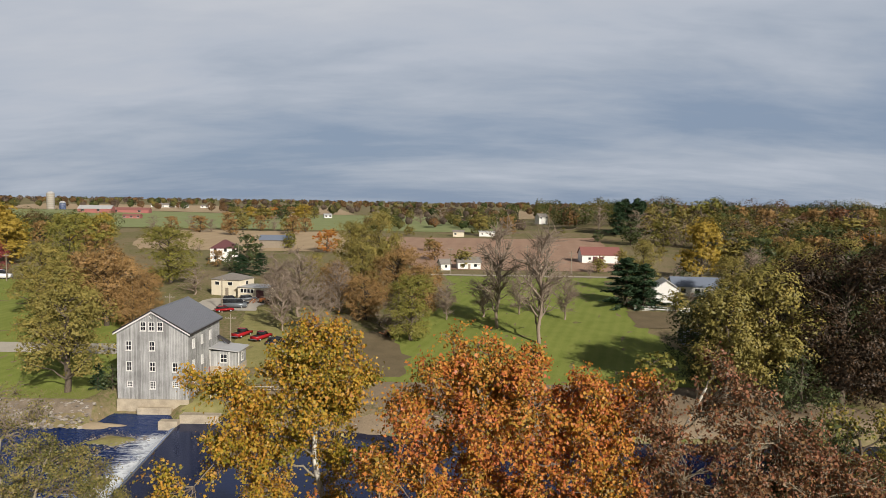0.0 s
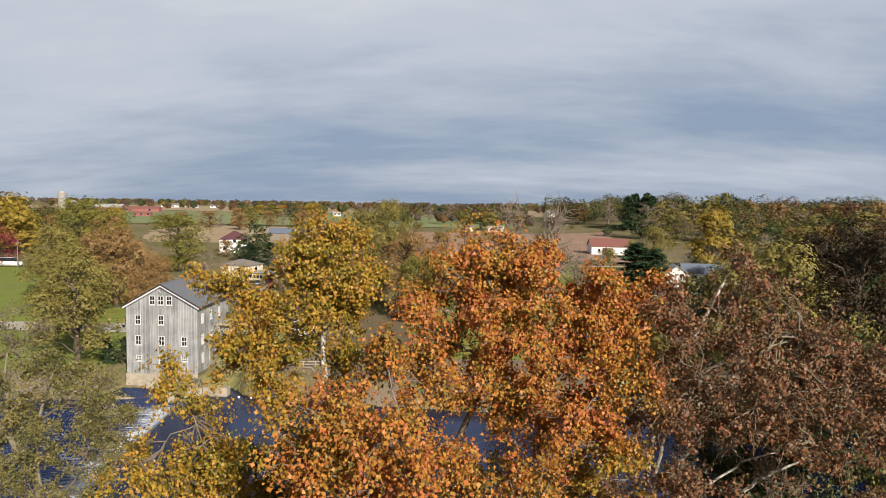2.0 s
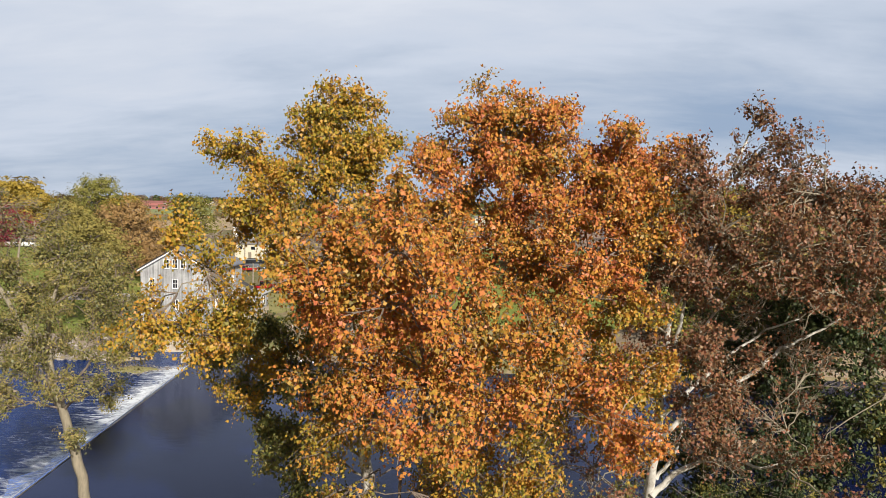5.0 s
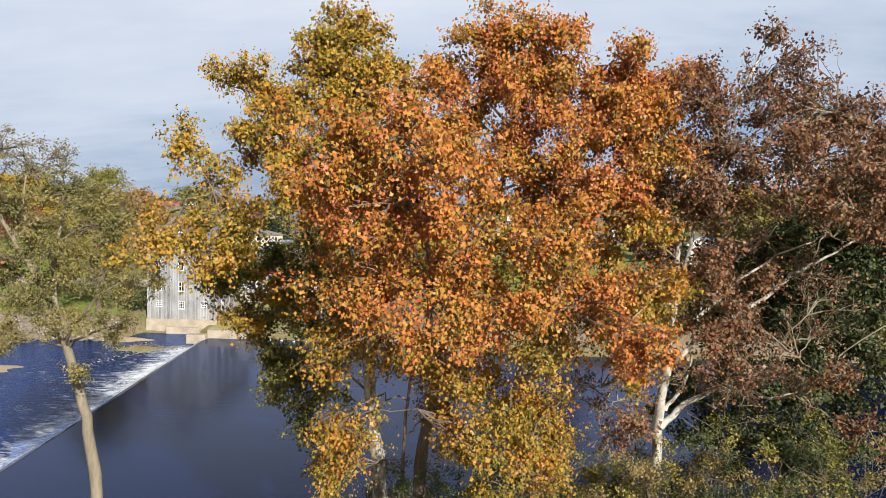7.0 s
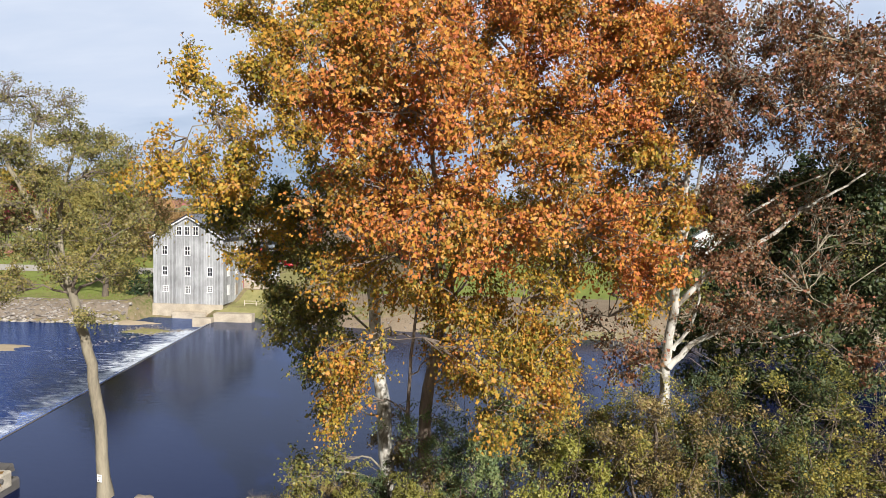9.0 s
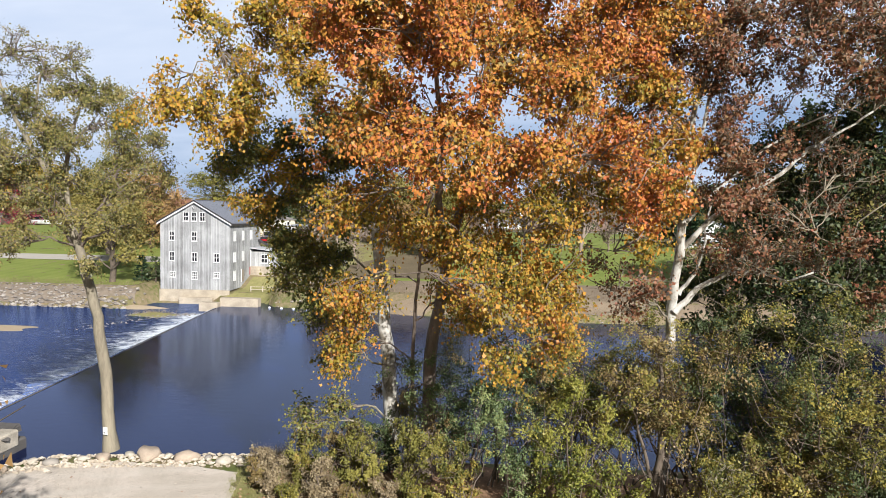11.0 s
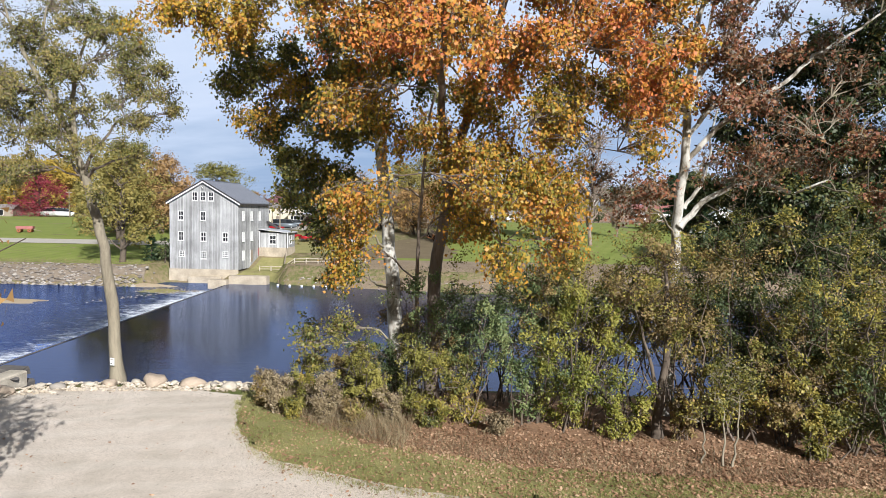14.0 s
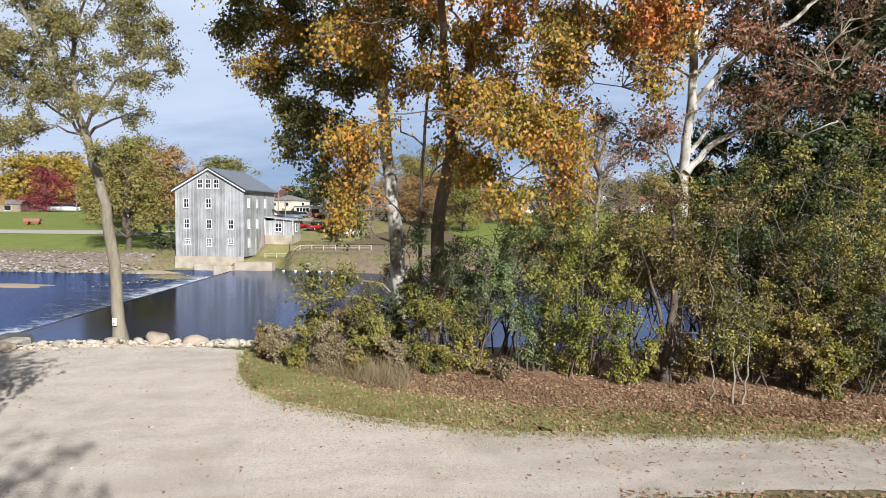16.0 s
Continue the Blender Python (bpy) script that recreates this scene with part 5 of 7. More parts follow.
def junk(name, label, x, y, seed, n=16, spread=2.6, mat=RUST_METAL):
    """A heap of rusty farm machinery: bars, wheels and boxes."""
    rng = random.Random(seed)
    root = empty(name, x, y, height(x, y))
    for _ in range(n):
        a = Vector((rng.uniform(-spread, spread), rng.uniform(-spread * 0.5, spread * 0.5), rng.uniform(0.05, 0.5)))
        b = a + Vector((rng.uniform(-1.6, 1.6), rng.uniform(-0.8, 0.8), rng.uniform(0.1, 1.3)))
        vs, fs = tube([a, (a + b) / 2, b], [0.08, 0.09, 0.07], 6)
        link_mesh("bar", vs, fs, mat, root)
    for _ in range(4):
        c = Vector((rng.uniform(-spread, spread), rng.uniform(-0.8, 0.8), 0.55))
        vs, fs = tube([c - Vector((0, 0.09, 0)), c + Vector((0, 0.09, 0))], [0.55, 0.55], 14)
        link_mesh("wheel", vs, fs, TYRE, root)
    part("hopper", box_bm(-0.9, 0.8, -0.5, 0.6, 0.5, 1.5, 0.08), mat, root)
    return tagged(root, label, "machinery")


junk("farm_machinery", "rusty orange farm machinery on the grass", -50.4, 182.0, 60, 22, 3.6)
junk("farm_implement", "red and white tractor implement on bare earth", -13.2, 148.5, 61, 8, 1.2)


def wagon(x, y, turn):
    root = empty("hay_wagon", x, y, height(x, y) + 0.06, turn)
    part("bed", box_bm(-1.7, 1.7, -0.8, 0.8, 0.75, 0.9, 0.02), HAZED_RED_WALL, root)
    for s in (-1, 1):
        part("side_board", box_bm(-1.7, 1.7, s * 0.8 - 0.03, s * 0.8 + 0.03, 0.91, 1.45), HAZED_RED_WALL, root)
        part("end_board", box_bm(s * 1.73 - 0.03, s * 1.73 + 0.03, -0.77, 0.77, 0.91, 1.45), HAZED_RED_WALL, root)
        for u in (-1.1, 1.1):
            vs, fs = tube([(u, s * 0.86, 0.45), (u, s * 0.96, 0.45)], [0.45, 0.45], 16)
            wheel = link_mesh("wheel", vs, fs, RUST_METAL, root)
            vs, fs = tube([(u, s * 0.97, 0.45), (u, s * 1.03, 0.45)], [0.12, 0.1], 8)
            link_mesh("hub", vs, fs, DARK_TRIM, wheel)
    vs, fs = tube([(1.7, 0, 0.7), (2.6, 0, 0.5), (3.4, 0, 0.25)], [0.06, 0.05, 0.05], 6)
    link_mesh("tongue", vs, fs, WOOD, root)
    return tagged(root, "red wooden farm wagon on the meadow", "wagon")


wagon(-110.2, 150.5, 20)
junk("timber_pile", "pile of old grey timber", -14.5, 157.5, 63, 14, 1.8, WOOD)

# ---- poles, fences, small things ----


def utility_pole(x, y, h=10.0, lamp=False):
    root = empty("utility_pole", x, y, height(x, y))
    vs, fs = tube([(0, 0, -0.3), (0, 0, h * 0.5), (0.03, 0, h)], [0.16, 0.14, 0.11], 8)
    link_mesh("pole", vs, fs, WOOD, root)
    part("crossarm", box_bm(-1.1, 1.1, -0.06, 0.06, h - 0.9, h - 0.76), WOOD, root)
    for u in (-0.95, -0.45, 0.45, 0.95):
        vs, fs = tube([(u, 0, h - 0.755), (u, 0, h - 0.6)], [0.05, 0.04], 6)
        link_mesh("insulator", vs, fs, TIN, root)
    return tagged(root, "weathered wooden utility pole with a crossarm", "utility pole", "utility poles")


for px_, py_, ph_ in ((-81, 284, 11), (0.5, 247, 10), (-57.5, 170, 9), (-75, 240, 11), (-140, 212, 9), (-44.5, 136.5, 7.5), (30, 262, 10), (-62.5, 150, 8.5), (45, 250, 9)):
    utility_pole(px_, py_, ph_)


def fence(name, label, pts, h, mat, step, rails=2, board=False):
    """Posts and rails that follow the ground between the given points."""
    root = empty(name, pts[0][0], pts[0][1], height(*pts[0]))
    inv = root.matrix_world.inverted()
    made = []
    for (ax, ay), (bx, by) in zip(pts, pts[1:]):
        n = max(1, int(math.dist((ax, ay), (bx, by)) / step))
        prev = None
        for i in range(n + 1):
            x, y = ax + (bx - ax) * i / n, ay + (by - ay) * i / n
            z = height(x, y)
            made.append(part("post", box_bm(x - 0.07, x + 0.07, y - 0.07, y + 0.07, z - 0.3, z + h), mat))
            if prev:
                for r in range(rails):
                    u = h * (0.92 - 0.45 * r)
                    w = 0.32 if board else 0.05
                    vs, fs = tube([(prev[0], prev[1] - 0.09, prev[2] + u), (x, y - 0.09, z + u)], [0.05, 0.05], 6)
                    if board:
                        bm = bmesh.new()
                        q = [bm.verts.new(p) for p in ((prev[0], prev[1] - 0.09, prev[2] + u - w), (x, y - 0.09, z + u - w), (x, y - 0.09, z + u), (prev[0], prev[1] - 0.09, prev[2] + u))]
                        q2 = [bm.verts.new(v.co + Vector((0, 0.03, 0))) for v in q]
                        bm.faces.new(q)
                        bm.faces.new(q2[::-1])
                        for k in range(4):
                            bm.faces.new((q[k], q2[k], q2[(k + 1) % 4], q[(k + 1) % 4]))
                        made.append(part("rail", bm, mat))
                    else:
                        made.append(link_mesh("rail", vs, fs, mat))
            prev = (x, y, z)
    for ob in made:
        ob.parent = root
        ob.matrix_parent_inverse = inv
    return tagged(root, label, "fence")


fence("garden_fence", "white boarded garden fence on the lawn edge", [(50.0, 181.5), (64.0, 179.0)], 1.3, WHITE_WALL, 2.4, 3, True)
fence("river_railing", "pale wooden post and rail fence by the water", [(-40.5, 113.5), (-22.0, 113.5)], 1.0, PALE_WOOD, 2.0)
fence("stair_railing", "wooden stair railing beside the mill office", [(-38.3, 121.0), (-36.4, 114.0)], 1.0, WOOD, 1.5)


def small_things():
    bm = box_bm(-0.15, 0.15, -0.012, 0.0, -0.21, 0.21, 0.004)
    root = part("notice", bm, TRIM)
    root.matrix_world = pose(-20.43, 35.02, 1.85, 0, 0, -12)
    part("notice_mark", box_bm(-0.10, -0.02, -0.016, -0.013, -0.13, -0.07), DARK_TRIM, root)
    part("notice_mark", box_bm(-0.10, 0.10, -0.016, -0.013, 0.10, 0.13), GREY_STONE, root)
    tagged(root, "white paper notice fixed to the pale trunk", "notice")
    for i in range(6):
        x, y = -34.2 + i * 2.0, 104.3 - i * 0.25
        vs, fs = tube([(0, 0, -0.12), (0, 0, -0.06), (0, 0, 0.1), (0, 0, 0.2)], [0.12, 0.2, 0.2, 0.1], 10)
        ob = link_mesh("buoy", vs, fs, CAR_WHITE, smooth=True)
        ob.location = (x, y, POOL_Z + 0.04)
        tagged(ob, "small white float on the pond", "buoy", "floats above the weir")


small_things()

# ---- trees ----


def limb_part(name, pts, r0, r1, mat, parent, sides=7, rng=None, flare=0.0):
    n = len(pts)
    rad = [r0 + (r1 - r0) * i / (n - 1) for i in range(n)]
    if flare:
        rad[0] *= 1 + flare
    vs, fs = tube(pts, rad, sides, 0.05, rng)
    return link_mesh(name, vs, fs, mat, parent, smooth=True)


def spray_leaves(twigs, count, rs, slack):
    """Leaf places along twigs (n x 4 points each), with the way in which each leaf faces."""
    T = np.asarray(twigs)
    pick = rs.integers(0, len(T), count)
    u = np.clip(rs.uniform(0.12, 1.04, count) ** 0.75, 0, 1.03) * 3
    i = np.minimum(u.astype(int), 2)
    f = (u - i)[:, None]
    a, b = T[pick, i], T[pick, i + 1]
    way = b - a
    way /= np.linalg.norm(way, axis=1)[:, None] + 1e-6
    return a + (b - a) * f + rs.normal(size=(count, 3)) * slack, way


def near_tree(name, label, category, trunks, clumps, leaf, bark, seed, size, fill, limb_r=0.085, shape="lobed", twigs=15, reach=1.45, bough=6.5, flat=1.0, lift=0.45, droop=0.07, slack=0.13, up=0.08, second=None, foot=None, arm=None, tips=None, bare=()):
    """A tree of given trunks and crown clumps: limbs reach from the trunks into the clumps, where leafy twigs spread outwards and up and bow at their tips."""
    rng, rs = random.Random(seed), np.random.default_rng(seed)
    root = empty(name, *trunks[0][0][0])
    inv = root.matrix_world.inverted()
    made, joints = [], []
    for pts, r0, r1, *skin in trunks:
        fine = []
        for i in range(len(pts) - 1):
            for k in range(4):
                fine.append(Vector(pts[i]).lerp(Vector(pts[i + 1]), k / 4) + Vector((rng.gauss(0, 0.04), rng.gauss(0, 0.04), 0)))
        fine.append(Vector(pts[-1]))
        made.append(limb_part("trunk", fine, r0, r1, skin[0] if skin else foot or bark, None, 10, rng, 0.35))
        joints += [(p, r0 + (r1 - r0) * i / (len(fine) - 1)) for i, p in enumerate(fine)]
    crowns = [("crown", leaf, list(clumps))] + ([("lower_crown", second[1], list(second[0]))] if second else [])
    tv, tf = [], []
    for part_name, skin, group in crowns:
        places, ways = [], []
        for cx, cy, cz, r in group + (list(bare) if part_name == "crown" else []):
            c = Vector((cx, cy, cz))
            best = min(joints, key=lambda j: (j[0] - c).length + (2.5 if j[0].z > c.z + 0.5 else 0) + (0 if j[0].z < c.z - 0.25 * (j[0] - c).length else 1.0))
            pts = curve_pts(best[0], c, 0.13 * (best[0] - c).length, 6, rng, 0.042)
            ra = min(limb_r, best[1] * 0.75)
            made.append(limb_part("limb", pts, ra, 0.022, arm or bark, None, 7, rng))
            joints += [(p, ra + (0.035 - ra) * i / 6) for i, p in enumerate(pts) if i > 2]
            out = c - best[0]
            out = out.normalized() if out.length > 0.3 else Vector((0, -0.5, 0.5))
            # side boughs fork from the limb and carry the leafy twigs
            boughs = [(c, 0.62 * r)]
            for _ in range(int(bough * r * r) + 2):
                d = Vector((rng.gauss(0, 1), rng.gauss(0, 1), rng.gauss(0.1, 0.9))).normalized()
                boughs.append((c + Vector((d.x, d.y, d.z * (0.5 + 0.5 * flat))) * r * rng.uniform(0.35, reach), rng.uniform(0.42, 0.80)))
            for e, rb in boughs:
                spine = curve_pts(pts[rng.randint(3, 6)], e, 0.08 * r, 3, rng, 0.06)
                vs, fs = tube(spine, [0.036, 0.030, 0.022, 0.014], 4)
                o = len(tv)
                tv += vs
                tf += [tuple(i + o for i in f) for f in fs]
                made_twigs = []
                for _ in range(int(twigs * rb * rb) + 4):
                    d = Vector((rng.gauss(0, 1), rng.gauss(0, 1), rng.gauss(0, 1))).normalized() + out * 0.30 + Vector((0, 0, lift))
                    d = Vector((d.x, d.y, d.z * flat)).normalized()
                    long = rb * rng.uniform(0.4, 1.6)
                    g = spine[rng.randint(1, 3)] if rng.random() < 0.3 else e + Vector((rng.gauss(0, 0.15), rng.gauss(0, 0.15), rng.gauss(0, 0.12))) * rb
                    q = curve_pts(g, e + d * long - Vector((0, 0, droop * long)), droop * long, 3, rng, 0.05)
                    made_twigs.append([tuple(p) for p in q])
                    vs, fs = tube(q, [0.018, 0.013, 0.009, 0.004], 3)
                    o = len(tv)
                    tv += vs
                    tf += [tuple(i + o for i in f) for f in fs]
                p, w = spray_leaves(made_twigs, int(fill * rb * rb * rng.uniform(0.6, 1.25) * (0.25 if (cx, cy, cz, r) in bare else 1)) + 3, rs, slack)
                places.append(p)
                ways.append(w * 0.30 + (p - np.array(e)) / rb * 0.16 + (p - np.array(c)) / r * 0.10)
        made.append(leaf_cloud(part_name, np.concatenate(places), size, skin, None, rs, shape, up, 0.5, np.concatenate(ways) * np.array((1.0, 1.0, 0.5)), 0.35))
    made.append(tagged(link_mesh("twig_work", tv, tf, tips or bark), kind="stuff"))
    for ob in made:
        ob.parent = root
        ob.matrix_parent_inverse = inv
    return tagged(root, label, category)


S1 = [(-6.3, 31.3, 27.0, 1.4), (-6.1, 31.0, 24.5, 1.6), (-7.4, 31.0, 24.0, 1.2), (-5.0, 31.0, 24.0, 1.2), (-4.9, 31.0, 25.6, 0.8), (-7.7, 31.0, 25.4, 0.9),
      (-6.8, 31.0, 22.3, 1.0), (-8.4, 31.0, 21.8, 1.1), (-8.9, 31.0, 20.2, 1.1), (-5.0, 31.0, 21.8, 0.9), (-10.2, 31.0, 21.6, 0.9), (-7.6, 31.0, 19.7, 1.0),
      (-10.0, 31.0, 24.4, 1.0), (-9.9, 30.5, 22.9, 1.0), (-11.3, 27.0, 21.2, 0.9), (-9.9, 27.0, 19.1, 1.3),
      (-13.1, 26.4, 18.1, 1.0), (-11.5, 26.5, 17.9, 1.3), (-10.1, 27.0, 17.2, 0.9), (-8.9, 30.0, 15.4, 1.2), (-10.8, 31.0, 13.9, 0.8), (-5.0, 30.5, 20.0, 1.0), (-5.5, 30.6, 18.4, 1.0),
      (-3.4, 29.8, 22.3, 0.8), (-5.2, 31.5, 16.5, 1.1), (-6.6, 31.5, 17.0, 0.9), (-4.2, 31.0, 18.8, 1.0),
      (-7.0, 31.0, 26.4, 1.1), (-5.3, 31.0, 27.0, 0.9), (-4.7, 31.0, 25.6, 0.9), (-10.1, 31.0, 25.3, 0.8), (-11.2, 30.8, 25.4, 0.6), (-9.3, 31.0, 23.4, 0.8)]
S1_LOW = [(-10.4, 31.0, 16.3, 0.9), (-9.6, 31.0, 14.2, 0.9), (-8.9, 31.0, 12.2, 0.8), (-8.0, 31.0, 15.0, 1.0), (-8.6, 31.0, 17.0, 1.0), (-6.7, 31.0, 16.2, 1.0), (-6.5, 31.0, 13.7, 1.0),
          (-8.1, 31.0, 10.9, 0.7), (-7.3, 31.0, 9.3, 0.6), (-11.1, 30.0, 17.3, 1.0), (-7.1, 30.5, 17.9, 1.1), (-9.4, 31.3, 10.6, 0.5), (-7.0, 31.0, 11.2, 1.0),
          (-11.4, 30.5, 15.7, 0.7), (-5.9, 31.0, 14.2, 1.1), (-6.6, 31.8, 7.2, 0.8), (-7.0, 31.6, 4.6, 0.7), (-8.3, 31.4, 4.0, 0.6), (-7.6, 31.6, 8.8, 0.6), (-4.4, 31.0, 16.6, 0.9), (-2.9, 31.2, 15.9, 0.9),
          (-10.4, 31.0, 14.4, 0.6), (-9.6, 31.0, 13.0, 0.6), (-8.8, 31.0, 12.3, 0.6), (-8.0, 31.0, 13.6, 0.8), (-8.6, 31.0, 11.3, 0.5), (-11.4, 31.0, 16.4, 0.6), (-7.2, 31.0, 11.8, 0.6), (-12.3, 31.0, 16.2, 0.4), (-7.9, 31.2, 10.0, 0.5)]
near_tree("sycamore_tree", "tall sycamore with gold and olive autumn leaves on the river bank", "tree",
          [(((-4.5, 33.6, -0.6), (-4.6, 33.5, 5.0), (-5.0, 32.8, 9.5), (-5.1, 31.2, 14.0), (-5.5, 30.4, 18.0), (-6.2, 30.8, 22.0), (-6.2, 31.2, 26.5)), 0.42, 0.07)],
          S1, GOLD, WHITE_BARK, 11, 0.126, 450, 0.065, slack=0.16, arm=PALE_BARK, tips=VINE_BARK, second=(S1_LOW, GREEN_GOLD))
S2 = [(-2.5, 25.0, 23.3, 0.8), (-1.8, 25.0, 21.5, 0.8), (-0.5, 26.0, 21.7, 0.8), (-3.3, 23.0, 21.2, 0.8), (-4.9, 23.0, 20.4, 0.8), (-2.1, 23.0, 20.0, 0.8), (-4.4, 25.0, 22.0, 0.8), (4.6, 27.0, 20.2, 0.8), (6.0, 28.0, 21.3, 0.8),
      (-1.3, 29.0, 24.6, 0.8), (-0.1, 29.0, 23.2, 0.8), (1.2, 29.0, 21.8, 0.8), (2.5, 29.0, 23.2, 0.9), (-3.7, 30.0, 17.3, 0.8), (-2.6, 30.0, 16.2, 0.7), (-1.7, 30.0, 17.5, 0.8), (-0.8, 30.0, 15.6, 0.7), (0.0, 30.0, 17.3, 0.7),
      (0.0, 29.0, 26.9, 0.8), (1.9, 29.0, 27.2, 0.8), (3.4, 29.2, 26.8, 0.8), (6.0, 30.5, 25.4, 0.9), (7.3, 30.6, 25.2, 0.9), (-1.6, 27.4, 24.2, 0.9), (-1.2, 27.2, 22.6, 0.9), (-2.6, 27.0, 22.6, 0.8), (7.8, 29.5, 24.6, 0.9), (6.8, 28.0, 23.4, 0.9), (7.6, 28.4, 22.4, 0.8), (0.5, 29.0, 25.2, 1.6), (0.9, 29.6, 25.2, 1.6), (3.6, 29.4, 24.9, 1.6), (5.6, 29.8, 24.3, 1.4), (2.8, 29.0, 25.2, 1.5), (6.2, 30.5, 24.0, 1.6), (8.2, 30.7, 24.8, 1.1), (1.0, 28.5, 24.4, 1.8), (4.8, 29.0, 22.9, 1.9), (-1.5, 28.6, 25.2, 0.9),
      (-4.1, 22.0, 21.8, 1.5), (-2.2, 21.0, 21.8, 1.4), (-5.2, 22.0, 20.4, 1.5), (-2.8, 22.0, 19.9, 1.7), (-0.8, 22.0, 19.5, 1.5), (0.7, 23.0, 18.4, 1.6), (3.1, 24.0, 18.5, 1.6),
      (-4.0, 24.0, 16.5, 1.8), (-1.5, 23.0, 16.8, 1.9), (1.2, 24.0, 15.9, 1.6), (4.3, 24.5, 15.8, 1.8), (5.8, 25.0, 14.5, 1.2),
      (5.8, 29.5, 20.6, 1.0), (-1.2, 29.0, 21.5, 0.9), (1.2, 29.2, 22.2, 1.2), (2.2, 29.4, 20.6, 1.0), (0.7, 31.0, 15.9, 0.9), (2.2, 31.0, 16.3, 0.9), (2.9, 31.0, 14.3, 0.7), (3.6, 31.0, 15.8, 0.7), (5.6, 31.0, 15.8, 0.8), (3.2, 29.5, 20.2, 1.0), (3.4, 28.0, 19.1, 1.2), (5.8, 28.0, 19.6, 1.2), (6.7, 28.0, 21.4, 1.1), (4.9, 28.0, 17.9, 1.0), (7.0, 28.0, 18.9, 0.9), (3.6, 28.0, 21.3, 1.0), (6.5, 29.0, 22.2, 1.1),
      (1.0, 28.5, 26.5, 0.8), (-0.2, 28.5, 26.5, 0.7), (2.6, 28.5, 26.6, 0.8), (6.1, 28.5, 25.9, 0.7), (0.1, 30.0, 20.6, 0.8), (1.3, 30.0, 21.4, 0.8), (2.6, 30.0, 20.1, 0.8), (3.8, 30.0, 21.2, 0.8), (6.6, 27.0, 18.9, 0.8), (7.8, 27.0, 17.1, 0.7), (6.3, 27.0, 16.1, 0.8)]
near_tree("sycamore_tree", "tall sycamore with orange-brown autumn leaves on the river bank", "tree",
          [(((-2.7, 32.2, -0.6), (-2.5, 32.0, 7.2), (-1.9, 32.0, 11.6), (-1.0, 31.6, 15.0), (0.2, 31.0, 18.5), (1.4, 29.0, 22.0), (1.6, 29.0, 26.5)), 0.35, 0.07),
           (((-1.9, 32.0, 11.6), (-2.0, 28.0, 14.5), (-1.6, 24.5, 17.0), (-1.8, 22.5, 19.5)), 0.22, 0.06)],
          [c for c in S2 if c[2] >= 19.0 or c[1] < 26.0], ORANGE, WHITE_BARK, 12, 0.126, 440, 0.07, bough=5.4, slack=0.16, second=([c for c in S2 if c[2] < 19.0 and c[1] >= 26.0], GOLD_OLIVE), foot=VINE_BARK, arm=DEAD_BARK, tips=VINE_BARK)
S2B = [(-1.2, 29.8, 12.5, 1.1), (-1.6, 30.0, 10.2, 0.9), (-0.4, 29.5, 14.5, 1.2), (-5.1, 25.0, 14.3, 1.3), (-5.3, 26.0, 10.9, 1.1), (0.1, 25.0, 11.0, 1.0), (2.6, 25.0, 13.8, 0.9), (2.0, 25.0, 10.6, 0.8), (-5.7, 27.5, 8.5, 0.7), (0.5, 26.0, 8.6, 0.8), (4.9, 28.0, 15.2, 1.5), (6.2, 28.0, 13.2, 1.1), (2.9, 28.0, 13.9, 1.5), (7.2, 28.5, 15.8, 1.2), (1.4, 27.0, 10.9, 1.1), (-0.2, 27.0, 12.7, 1.6), (-2.5, 28.0, 13.0, 0.9), (-4.5, 28.5, 13.9, 1.3), (2.9, 26.5, 10.0, 1.0), (-5.4, 27.5, 9.8, 0.9), (-6.0, 27.5, 7.6, 0.5), (2.4, 27.0, 11.8, 1.0), (-0.4, 27.5, 9.7, 0.9), (2.9, 27.0, 8.9, 0.7)]
near_tree("sycamore_tree", "low drooping sycamore boughs with golden leaves over the bank", "tree",
          [(((-3.6, 32.8, -0.6), (-3.4, 32.4, 6.0), (-3.2, 31.0, 10.0), (-2.6, 28.5, 13.5), (-2.0, 26.0, 14.8)), 0.11, 0.04)],
          S2B, GOLD_OLIVE, WHITE_BARK, 13, 0.120, 420, 0.045, slack=0.17, lift=-0.1, droop=0.2, foot=VINE_BARK, arm=VINE_BARK, tips=VINE_BARK)
